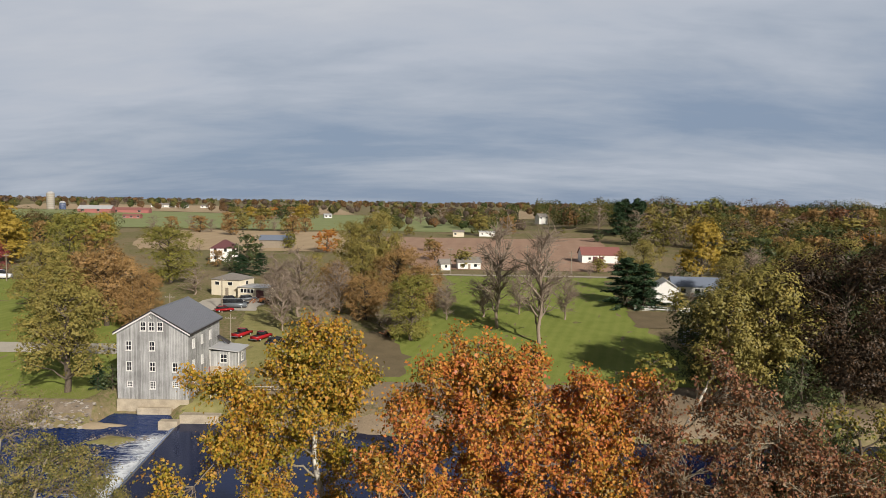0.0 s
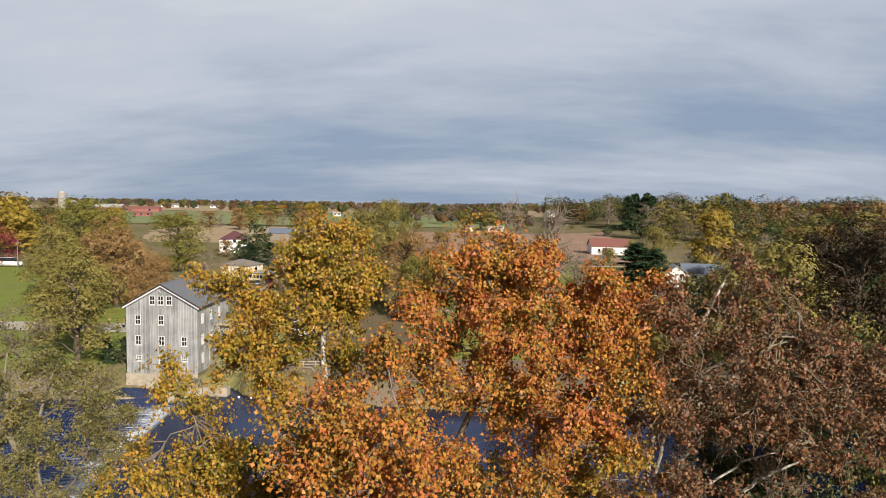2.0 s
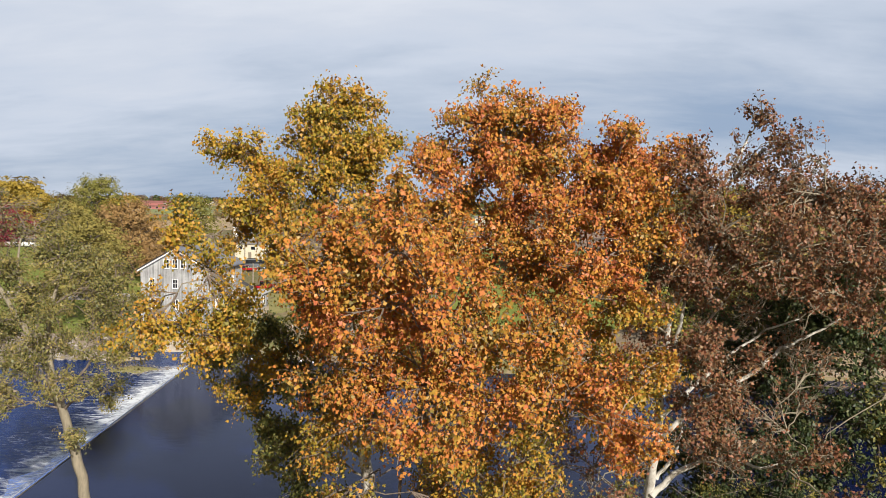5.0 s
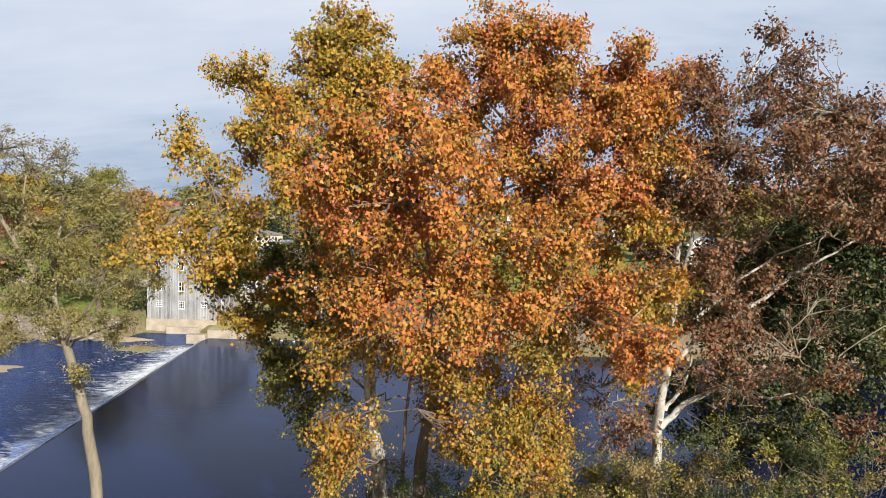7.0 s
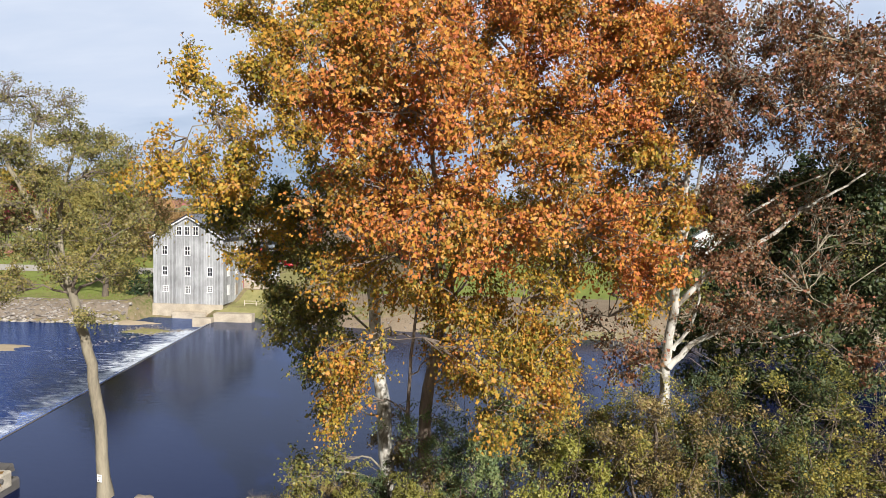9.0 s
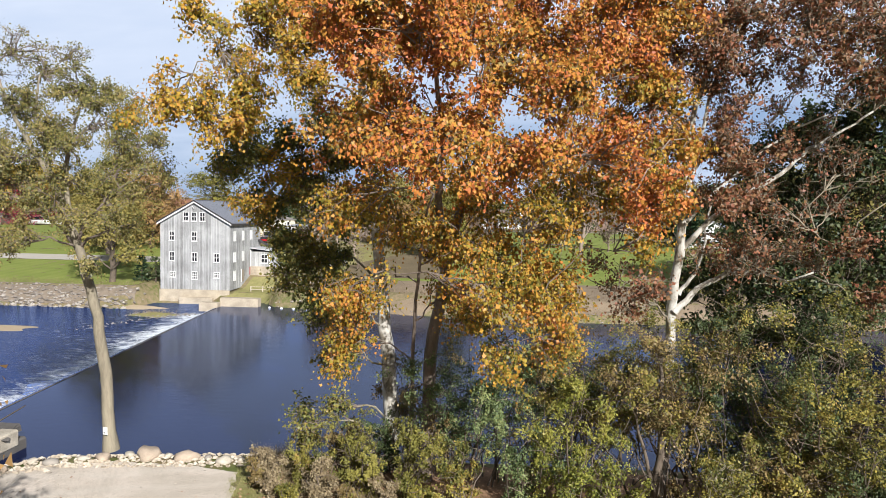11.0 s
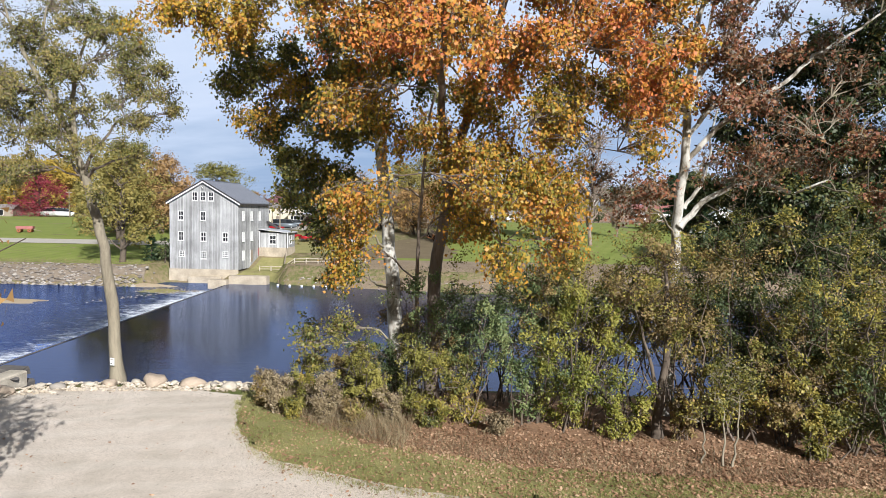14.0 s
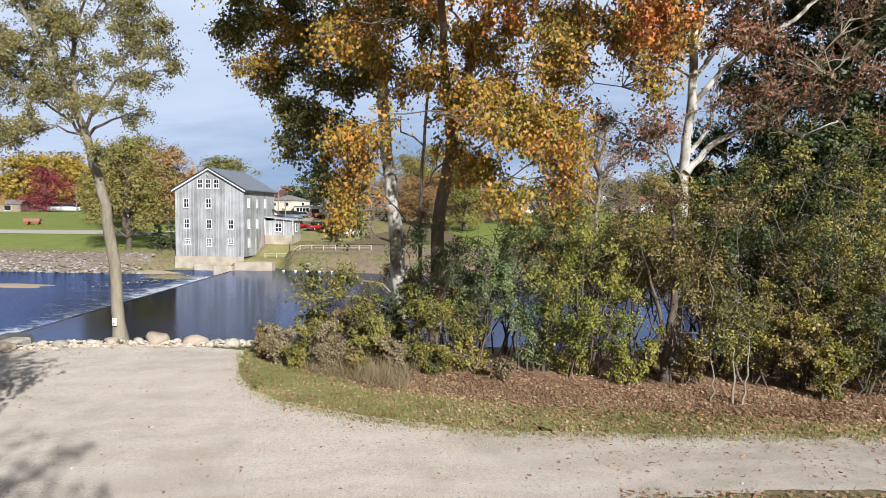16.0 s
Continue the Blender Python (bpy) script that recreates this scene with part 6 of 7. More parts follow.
S3 = [(16.5, 28.5, 22.6, 1.2), (18.0, 28.5, 21.6, 1.3), (15.3, 28.8, 23.3, 0.9), (19.5, 28.5, 20.4, 1.4), (9.0, 28.6, 24.0, 0.8),
      (12.3, 29.6, 26.9, 0.6), (11.9, 29.5, 25.0, 1.4), (9.5, 29.4, 25.0, 0.8), (9.9, 29.2, 23.3, 1.1), (9.3, 29.0, 21.6, 0.9), (13.5, 29.0, 23.9, 2.0), (14.6, 29.6, 23.4, 1.2),
      (10.3, 28.0, 22.0, 1.7), (12.5, 27.0, 21.3, 1.9), (15.4, 28.0, 21.1, 2.0), (9.0, 28.0, 20.6, 1.0), (15.2, 27.0, 19.3, 0.9), (13.2, 26.5, 20.0, 0.9), (6.6, 28.0, 18.7, 1.0),
      (5.8, 27.0, 10.8, 0.9), (8.0, 30.0, 17.2, 1.1), (9.6, 30.0, 19.6, 0.6), (10.0, 29.5, 16.2, 0.78),
      (11.0, 29.0, 14.6, 0.78), (7.6, 30.3, 21.0, 1.0), (14.5, 27.7, 13.0, 0.7), (15.5, 28.2, 10.8, 0.62), (9.3, 29.5, 22.0, 1.0),
      (10.7, 29.0, 19.6, 0.6), (11.9, 29.0, 17.0, 0.62), (9.8, 29.0, 16.8, 0.62), (9.0, 29.0, 14.7, 0.55), (10.7, 29.0, 21.1, 1.0), (17.8, 28.0, 20.0, 1.4),
      (17.2, 28.6, 22.0, 1.3), (18.5, 28.0, 16.5, 1.17), (7.0, 30.5, 18.8, 0.9), (7.2, 30.5, 15.2, 0.8), (10.8, 29.8, 12.8, 0.62), (7.5, 28.5, 20.3, 1.1),
      (6.8, 28.5, 16.5, 1.0), (9.1, 27.0, 17.8, 0.7), (9.9, 27.0, 16.0, 0.7), (9.7, 27.0, 14.4, 0.7)]
S3_BARE = [(4.6, 30.5, 12.0, 0.8), (6.3, 30.5, 14.2, 0.9), (7.7, 30.5, 15.6, 0.9), (9.3, 30.5, 12.5, 0.8), (5.6, 30.5, 10.8, 0.8), (7.0, 30.5, 11.3, 0.8), (3.4, 30.5, 11.1, 0.7), (8.6, 30.5, 14.7, 0.8),
           (9.1, 30.0, 19.3, 0.9), (10.3, 30.0, 17.4, 0.9), (12.2, 30.0, 18.6, 0.9), (13.8, 30.0, 17.0, 0.9), (11.6, 30.0, 15.5, 0.9), (14.9, 30.0, 18.8, 0.9), (8.0, 30.0, 17.9, 0.7),
           (9.8, 30.0, 20.5, 0.9), (13.2, 30.0, 20.2, 0.9), (13.1, 30.0, 13.9, 0.9), (15.2, 30.0, 16.0, 1.0), (11.9, 30.4, 13.2, 0.9), (14.6, 30.0, 14.4, 1.0), (10.3, 30.0, 19.0, 0.8), (11.0, 29.5, 12.4, 0.7), (12.4, 29.5, 12.4, 0.8), (13.6, 29.5, 12.2, 0.8), (10.6, 30.2, 11.9, 0.8), (11.8, 30.2, 11.6, 0.8)]
near_tree("sycamore_tree", "spreading sycamore with dark russet leaves and bare white limbs", "tree",
          [(((8.3, 31.5, -0.2), (8.4, 31.5, 5.0), (8.5, 31.4, 9.8), (8.5, 30.4, 12.8), (8.4, 30.0, 15.0), (8.6, 30.0, 17.2), (8.8, 30.0, 18.8), (9.7, 29.6, 22.0), (11.5, 29.5, 26.0)), 0.28, 0.05),
           (((8.5, 30.6, 12.4), (9.5, 30.3, 13.8), (10.5, 30.0, 14.7), (12.5, 30.0, 16.0), (13.6, 30.0, 17.1), (14.5, 29.8, 17.6), (15.8, 29.4, 18.6)), 0.13, 0.04),
           (((8.6, 31.3, 9.8), (9.5, 31.1, 10.9), (10.7, 31.0, 11.6), (12.1, 31.0, 11.8), (13.3, 31.0, 11.3), (14.6, 30.6, 11.9)), 0.15, 0.04),
           (((8.5, 30.3, 13.6), (9.4, 30.1, 14.8), (10.4, 30.0, 15.8), (11.4, 30.0, 16.8), (12.9, 30.0, 17.9), (14.2, 29.6, 18.5)), 0.10, 0.03),
           (((8.5, 30.2, 14.5), (9.0, 30.0, 16.9), (9.4, 30.0, 19.3), (9.9, 29.8, 21.6)), 0.11, 0.04),
           (((8.7, 30.1, 16.0), (9.4, 30.0, 16.9), (10.0, 30.0, 17.7), (11.2, 30.0, 19.3), (12.0, 29.6, 21.0)), 0.10, 0.03),
           (((8.7, 31.2, 10.6), (9.4, 31.0, 11.6), (9.6, 30.7, 13.0), (9.9, 30.2, 15.8)), 0.10, 0.03)],
          S3, RUSSET, WHITE_BARK, 14, 0.118, 285, 0.055, twigs=16, arm=PALE_BARK, tips=PALE_BARK, bare=S3_BARE)
GT = [(15.1, 33.5, 14.0, 1.5), (17.2, 33.5, 15.7, 1.5), (18.9, 33.5, 13.0, 1.5), (15.3, 33.5, 10.7, 1.4), (18.0, 33.5, 9.7, 1.5), (13.8, 33.5, 8.1, 1.3), (16.8, 33.5, 6.8, 1.4), (12.6, 33.5, 11.4, 1.1), (19.2, 33.5, 16.3, 1.4),
      (12.6, 35.5, 16.8, 1.6), (15.0, 35.5, 17.3, 1.7), (17.2, 35.5, 15.9, 1.7), (14.6, 35.5, 14.6, 1.6), (12.1, 35.5, 14.6, 1.0), (18.1, 35.5, 17.8, 1.7), (16.2, 36.0, 13.8, 3.3), (18.9, 36.0, 16.2, 3.3), (14.0, 35.0, 11.2, 2.6), (17.8, 35.0, 11.0, 3.2), (12.8, 36.0, 13.8, 1.8), (20.0, 37.0, 20.0, 2.8), (17.0, 37.0, 18.3, 2.5),
      (22, 36, 12, 3.2), (19.5, 34, 21.5, 1.8), (21.5, 34, 19.0, 2.2), (18.6, 33.5, 19.0, 1.6), (12.5, 33.5, 8.5, 2.2), (16, 33.5, 8.0, 2.4), (24, 37, 17, 3),
      (16.0, 35.5, 17.6, 1.6), (17.9, 35.5, 17.8, 1.6), (16.7, 35.5, 15.1, 1.5), (15.1, 35.5, 15.4, 1.2), (14.4, 35.5, 17.9, 1.0), (13.4, 35.5, 15.8, 1.0), (10.6, 34.0, 11.3, 1.0), (12.5, 34.0, 12.5, 1.1), (11.6, 34.0, 9.1, 1.1), (13.4, 34.0, 10.3, 1.1), (9.9, 34.0, 10.1, 0.9),
      (10.2, 33.0, 10.8, 0.9), (12.2, 33.0, 12.0, 1.0), (12.3, 33.0, 9.2, 1.0), (14.4, 33.0, 10.4, 1.1), (10.6, 33.0, 8.6, 0.9), (16.1, 33.0, 12.7, 1.1), (14.8, 33.0, 8.2, 1.0)]
near_tree("mulberry_tree", "dark green leafy tree behind the russet sycamore", "tree",
          [(((15.5, 34.8, 0.2), (15.8, 35.0, 6.0), (16.5, 35.6, 11.0), (17.5, 36.2, 16.0), (18.5, 36.5, 20.0)), 0.36, 0.07)],
          GT, MULBERRY, DARK_BARK, 15, 0.19, 300, 0.15, "oval", 8, 1.15, 2.2, slack=0.13)
RT = [(20.6, 35.0, 22.4, 1.8), (23.6, 35.5, 21.8, 1.5), (22.0, 34.6, 20.4, 2.0), (25.2, 35.5, 20.0, 2.2), (20.2, 34.8, 18.6, 1.7), (23.2, 34.6, 17.6, 2.1), (26.4, 35.5, 16.8, 2.2),
      (21.4, 34.6, 15.4, 1.9), (24.6, 35.0, 14.2, 2.1), (20.6, 34.5, 12.2, 1.8), (23.0, 34.5, 11.0, 2.0), (26.5, 35.0, 11.6, 2.2), (21.5, 34.0, 8.0, 1.9), (25.0, 34.5, 7.4, 2.1)]
near_tree("elm_tree", "tall elm with dark olive leaves beside the russet sycamore", "tree",
          [(((22.6, 34.6, 0.4), (22.4, 34.8, 7.0), (22.8, 35.0, 13.0), (22.4, 35.2, 18.0), (22.0, 35.4, 22.0)), 0.34, 0.06)],
          RT, GREEN_GOLD, DARK_BARK, 17, 0.17, 280, 0.13, "oval", 9, 1.15, 2.4, slack=0.13)
LT = [(-17.9, 35.0, 16.3, 1.0), (-18.7, 35.0, 14.6, 1.0), (-21.5, 35.2, 19.4, 1.2), (-19.9, 35.0, 18.2, 1.2), (-25.2, 35.4, 19.2, 1.4), (-17.5, 35.0, 17.7, 0.7), (-23.4, 35.0, 17.5, 1.4),
      (-25.6, 35.0, 16.5, 1.4), (-19.9, 35.0, 15.7, 1.2), (-22.1, 35.0, 15.4, 1.1), (-24.4, 35.0, 14.4, 1.3), (-18.9, 35.0, 12.9, 0.7), (-18.6, 35.0, 17.2, 1.0), (-28.4, 36.0, 17.6, 2.2),
      (-26.1, 36.0, 15.2, 1.5), (-28.8, 36.0, 13.9, 1.6), (-22.6, 33.8, 13.8, 1.2), (-24.5, 34.2, 12.2, 1.2), (-20.0, 33.6, 11.0, 0.5), (-27.0, 35.5, 11.8, 1.3), (-20.6, 34.4, 13.6, 1.0),
      (-21.6, 34.0, 17.0, 1.2),
      (-20.2, 35.0, 19.8, 1.0), (-18.6, 35.0, 18.6, 0.9), (-21.7, 35.0, 20.1, 1.1), (-24.6, 35.0, 19.5, 1.0), (-19.3, 35.0, 17.1, 0.9), (-16.8, 35.0, 15.3, 0.5), (-23.4, 35.0, 18.3, 0.9)]
LT_BARE = [(-25.9, 36.0, 22.4, 1.5), (-24.0, 36.0, 21.2, 1.4), (-22.9, 36.0, 22.0, 0.9), (-28.0, 36.0, 21.0, 1.5)]
near_tree("hackberry_tree", "tall leaning tree with a bare pale trunk and thin olive leaves", "tree",
          [(((-20.45, 35.6, 0.6), (-20.5, 35.2, 5.0), (-20.8, 35.0, 8.1), (-21.6, 35.0, 11.1), (-22.4, 35.0, 13.7), (-23.6, 35.0, 15.9), (-24.7, 35.0, 17.7), (-25.8, 35.2, 19.5), (-26.8, 35.6, 21.4)), 0.35, 0.05),
           (((-22.4, 35.0, 13.8), (-22.5, 35.0, 16.2), (-22.3, 35.0, 17.4), (-21.8, 35.0, 18.9), (-21.3, 35.2, 20.4)), 0.15, 0.04),
           (((-23.1, 35.0, 15.0), (-23.9, 35.0, 18.0), (-24.1, 35.0, 19.4), (-24.0, 35.2, 21.0)), 0.12, 0.04),
           (((-21.9, 35.0, 12.2), (-20.9, 34.8, 13.6), (-19.8, 34.8, 14.8), (-18.4, 35.0, 15.6)), 0.10, 0.03, VINE_BARK),
           (((-21.7, 35.0, 11.4), (-22.8, 35.4, 12.6), (-24.8, 36.0, 13.8), (-27.0, 36.2, 14.6)), 0.10, 0.03, VINE_BARK)],
          LT, HACK, PALE_BARK, 16, 0.118, 500, 0.09, "oval", 14, 1.5, 5.5, 0.6, 0.2, 0.12, 0.13, arm=VINE_BARK, tips=VINE_BARK, bare=LT_BARE)

near_tree("sapling", "thin pale twin-stemmed sapling among the bank shrubs", "sapling",
          [(((8.8, 25.0, 1.0), (8.9, 25.1, 2.0), (8.8, 25.4, 3.4)), 0.055, 0.02), (((9.1, 25.0, 1.0), (9.3, 25.2, 2.2), (9.5, 25.6, 3.8)), 0.05, 0.02), (((8.1, 25.3, 1.0), (8.2, 25.4, 2.0), (8.2, 25.8, 3.0)), 0.04, 0.02)],
          [(8.7, 25.5, 3.5, 0.5), (9.6, 25.7, 3.9, 0.55), (8.1, 25.8, 3.0, 0.45), (9.2, 25.6, 3.2, 0.45), (8.8, 25.6, 4.4, 0.5)], SHRUB, PALE_BARK, 18, 0.10, 420, 0.02, "oval", 14)
near_tree("boxelder_tree", "dark-trunked small tree rising through the bank shrubs", "tree",
          [(((7.2, 28.2, 1.0), (7.3, 28.2, 3.0), (7.6, 28.4, 5.4), (7.4, 28.6, 8.0)), 0.22, 0.07), (((7.25, 28.2, 2.6), (6.7, 28.2, 4.6), (6.1, 28.4, 6.8)), 0.10, 0.03)],
          [(7.3, 28.4, 8.2, 0.6), (8.0, 28.2, 7.0, 0.6), (6.1, 28.4, 7.0, 0.6), (6.7, 28.2, 6.2, 0.5)], WEEDY, DARK_BARK, 19, 0.10, 300, 0.03, "oval", 12)

# x, y, half height, leaf, height at which the leaves begin
SHRUBS = [(-8.2, 30.2, 0.6, FRESH, 0), (-6.0, 31.0, 1.7, FRESH, 0), (-3.4, 30.4, 1.9, FRESH, 0), (-0.7, 29.0, 1.5, SHRUB, 0), (2.0, 29.4, 1.9, TEAL, 0.2), (3.9, 29.0, 2.9, LIME, 0.05),
          (10.3, 28.4, 2.4, SHRUB, 0.3), (12.3, 27.8, 2.2, WEEDY, 0.3), (14.0, 27.5, 3.0, SHRUB, 0.2), (16.0, 26.8, 2.2, GREEN, 0), (4.8, 31.8, 4.2, SHRUB, 0.7),
          (7.0, 30.6, 4.0, SHRUB, 0.95), (9.3, 30.4, 4.0, WEEDY, 0.9), (11.8, 30.0, 4.2, GREEN, 0.3), (14.5, 29.5, 4.6, SHRUB, 0.1), (-8.9, 32.4, 1.2, FRESH, 0), (-6.9, 33.0, 1.9, WEEDY, 0.2),
          (0.3, 32.2, 3.5, TEAL, 0.8), (-1.3, 32.6, 3.1, TEAL, 0.5), (2.6, 32.6, 3.3, TEAL, 1.2), (18, 28.5, 4.2, SHRUB, 0), (21, 29, 4.5, GREEN, 0), (5.4, 27.8, 1.4, LIME, 0),
          (12.6, 26.3, 1.2, SHRUB, 0), (-9.9, 30.8, 0.75, WEED, 0), (-7.2, 29.4, 1.0, WEED, 0), (8.2, 28.0, 0.9, WEEDY, 0), (13.2, 31.2, 4.9, GREEN, 0.4), (16.8, 30.4, 4.9, WEEDY, 0.1),
          (-4.9, 29.6, 1.0, FRESH, 0), (10.4, 30.9, 4.4, SHRUB, 0.6), (-4.9, 32.6, 1.5, GREEN, 0.2), (-2.8, 33.0, 3.2, WEEDY, 0.6), (4.4, 32.8, 3.4, WEEDY, 0.9), (-10.4, 30.4, 0.6, WEEDY, 0), (-9.3, 29.4, 0.55, WEED, 0), (-8.4, 28.6, 0.5, SHRUB, 0), (-6.8, 28.4, 0.6, WEED, 0),
          (-5.6, 27.8, 0.55, WEEDY, 0), (-10.7, 31.7, 0.6, WEED, 0), (-7.8, 31.0, 0.9, SHRUB, 0), (-3.9, 28.6, 0.7, WEED, 0), (-2.2, 28.2, 0.8, SHRUB, 0), (0.6, 27.6, 0.6, WEED, 0)]


def shrub(x, y, r, leaf, clear, seed):
    """A tangle of leaning stems with leafy side sprays; some are bare near the ground."""
    rng, rs = random.Random(seed), np.random.default_rng(seed)
    root = empty("shrub", x, y, BANK_Z if y < 33 else 0.4)
    z0 = root.matrix_world.translation.z
    inv = root.matrix_world.inverted()
    made, leaves, leans, tv, tf = [], [], [], [], []
    for _ in range(6 + int(2.2 * r)):
        lean = Vector((rng.gauss(0, 0.34), rng.gauss(0, 0.28), 1)).normalized()
        top = Vector((x, y, z0)) + lean * r * rng.uniform(1.1, 2.15)
        pts = curve_pts((x + rng.gauss(0, 0.20 * r), y + rng.gauss(0, 0.14 * r), z0 - 0.1), top, 0.1, 6, rng, 0.028)
        made.append(limb_part("stem", pts, rng.uniform(0.022, 0.045) * (1 + 0.15 * r), 0.010, rng.choice((DARK_BARK, DARK_BARK, VINE_BARK)), None, 5, rng))
        lo = min(0.8, clear * 0.55)
        for _ in range(5):
            g = pts[rng.randint(2, 6)]
            e = g + Vector((rng.gauss(0, 0.30), rng.gauss(0, 0.26), rng.uniform(-0.05, 0.42))) * r
            vs, fs = tube(curve_pts(g, e, 0.05, 3, rng, 0.07), [0.016, 0.012, 0.009, 0.004], 3)
            o = len(tv)
            tv += vs
            tf += [tuple(n + o for n in f) for f in fs]
        for _ in range(7):
            g = pts[min(6, int(rng.uniform(lo, 1) ** 0.8 * 6.99))]
            q = g + Vector((rng.gauss(0, 0.22), rng.gauss(0, 0.18), rng.gauss(0.06, 0.14))) * r
            if q.z < z0 + clear * r * 0.8:
                continue
            spray = curve_pts(g, q - Vector((0, 0, 0.05 * r)), 0.07 * r, 3, rng, 0.06)
            p, w = spray_leaves([[tuple(v) for v in spray]], int(34 + 25 * r), rs, 0.07 + 0.018 * r)
            leaves.append(p)
            leans.append(w * 0.5 + np.array((0, -0.15, 0.15)))
    made.append(tagged(link_mesh("twig_work", tv, tf, rng.choice((DARK_BARK, VINE_BARK))), kind="stuff"))
    made.append(leaf_cloud("foliage", np.concatenate(leaves), 0.105, leaf, None, rs, "oval", 0.25, 0.5, np.concatenate(leans)))
    for ob in made:
        ob.parent = root
        ob.matrix_parent_inverse = inv
    word = {SHRUB.name: "olive and tan", FRESH.name: "bright yellow-green", WEEDY.name: "brown dried", GREEN.name: "dark green", TEAL.name: "grey-green", LIME.name: "lime-yellow", WEED.name: "dry tan"}[leaf.name]
    return tagged(root, "tangled bank shrub with small " + word + " leaves", "shrub", "shrubs on the bank")


for i, (sx, sy, sr, sm, sc) in enumerate(SHRUBS):
    shrub(sx, sy, sr, sm, sc, 100 + i)


def far_tree(name, label, leaf, bark, seed, n=3600, size=0.40, crown=(0.09, 1.0), wide=0.37, dead=False, group="", rich=True):
    """A tree one metre tall in its own measure, made for the middle distance; copies are scaled."""
    rng, rs = random.Random(seed), np.random.default_rng(seed)
    root = empty(name, 0, 0, 0)
    tv, tf = tube(curve_pts((0, 0, -0.02), (rng.gauss(0, 0.02), rng.gauss(0, 0.02), 0.8), 0, 6, rng, 0.012 if not dead else 0.03), [g * (0.62 if dead else 1) for g in (0.028, 0.024, 0.021, 0.017, 0.013, 0.008, 0.004)], 7)
    cl = []
    lo, hi = crown
    for i in range(38 if not dead else 36):
        h = lo + (hi - lo) * rng.uniform(0.05, 0.93)
        u = (h - lo) / (hi - lo)
        w = wide * math.sin(math.pi * min(0.96, 0.16 + 0.80 * u)) ** 0.7
        a = rng.uniform(0, 6.283)
        d = w * rng.uniform(0.25, 0.85)
        c = Vector((math.cos(a) * d, math.sin(a) * d, h))
        base = Vector((0, 0, max(0.12, h - d * rng.uniform(0.6, 1.3))))
        pts = curve_pts(base, c, 0.02, 4, rng, 0.05)
        vs, fs = tube(pts, [0.010, 0.008, 0.006, 0.004, 0.002], 4 if rich else 3)
        o = len(tv)
        tv += vs
        tf += [tuple(k + o for k in f) for f in fs]
        for _ in range((1 if rich else 0) if not dead else (14 if rich else 3)):
            q = curve_pts(pts[rng.randint(2, 4)], c + Vector((rng.gauss(0, 1), rng.gauss(0, 1), rng.gauss(0.4, 0.8))) * 0.07, 0.0, 3, rng, 0.06)
            vs, fs = tube(q, [0.004, 0.003, 0.002, 0.001], 3)
            o = len(tv)
            tv += vs
            tf += [tuple(k + o for k in f) for f in fs]
        cl.append((c, wide * rng.uniform(0.26, 0.50)))
    link_mesh("trunk", tv, tf, bark, root, smooth=True)
    if n:
        per = [clump_points(*c, r, n // len(cl), rs, 0.78, 0.016, 7) for c, r in cl]
        out = np.concatenate([(p - np.array(c)) / r for p, (c, r) in zip(per, cl)])
        leaf_cloud("crown", np.concatenate(per), size / 14, leaf, root, rs, "tri", 0.5, 0.45, out * 1.7)
    return tagged(root, label, "tree", group)


def conifer(name, label, leaf, seed, n=5200):
    rng, rs = random.Random(seed), np.random.default_rng(seed)
    root = empty(name, 0, 0, 0)
    tv, tf = tube([(0, 0, -0.02), (0, 0, 0.5), (0, 0, 0.98)], [0.022, 0.014, 0.003], 7)
    pts = []
    for i in range(70):
        h = 0.06 + 0.92 * (i / 70) ** 0.9
        w = 0.34 * (1 - h) ** 0.7 * rng.uniform(0.75, 1.1) + 0.02
        a = rng.uniform(0, 6.283)
        tip = Vector((math.cos(a) * w, math.sin(a) * w, h - 0.04))
        vs, fs = tube([(0, 0, h), tip * 0.5 + Vector((0, 0, h * 0.5)), tip], [0.006, 0.004, 0.001], 4)
        o = len(tv)
        tv += vs
        tf += [tuple(k + o for k in f) for f in fs]
        m = n // 70
        s = rs.uniform(0.25, 1.0, m)
        pts.append(np.array([0, 0, h]) + (np.array(tip) - np.array([0, 0, h])) * s[:, None] + rs.normal(size=(m, 3)) * np.array([0.022, 0.022, 0.012]))
    link_mesh("trunk", tv, tf, DARK_BARK, root, smooth=True)
    leaf_cloud("crown", np.concatenate(pts), 0.03, leaf, root, rs, "oval", 0.6)
    return tagged(root, label, "tree")


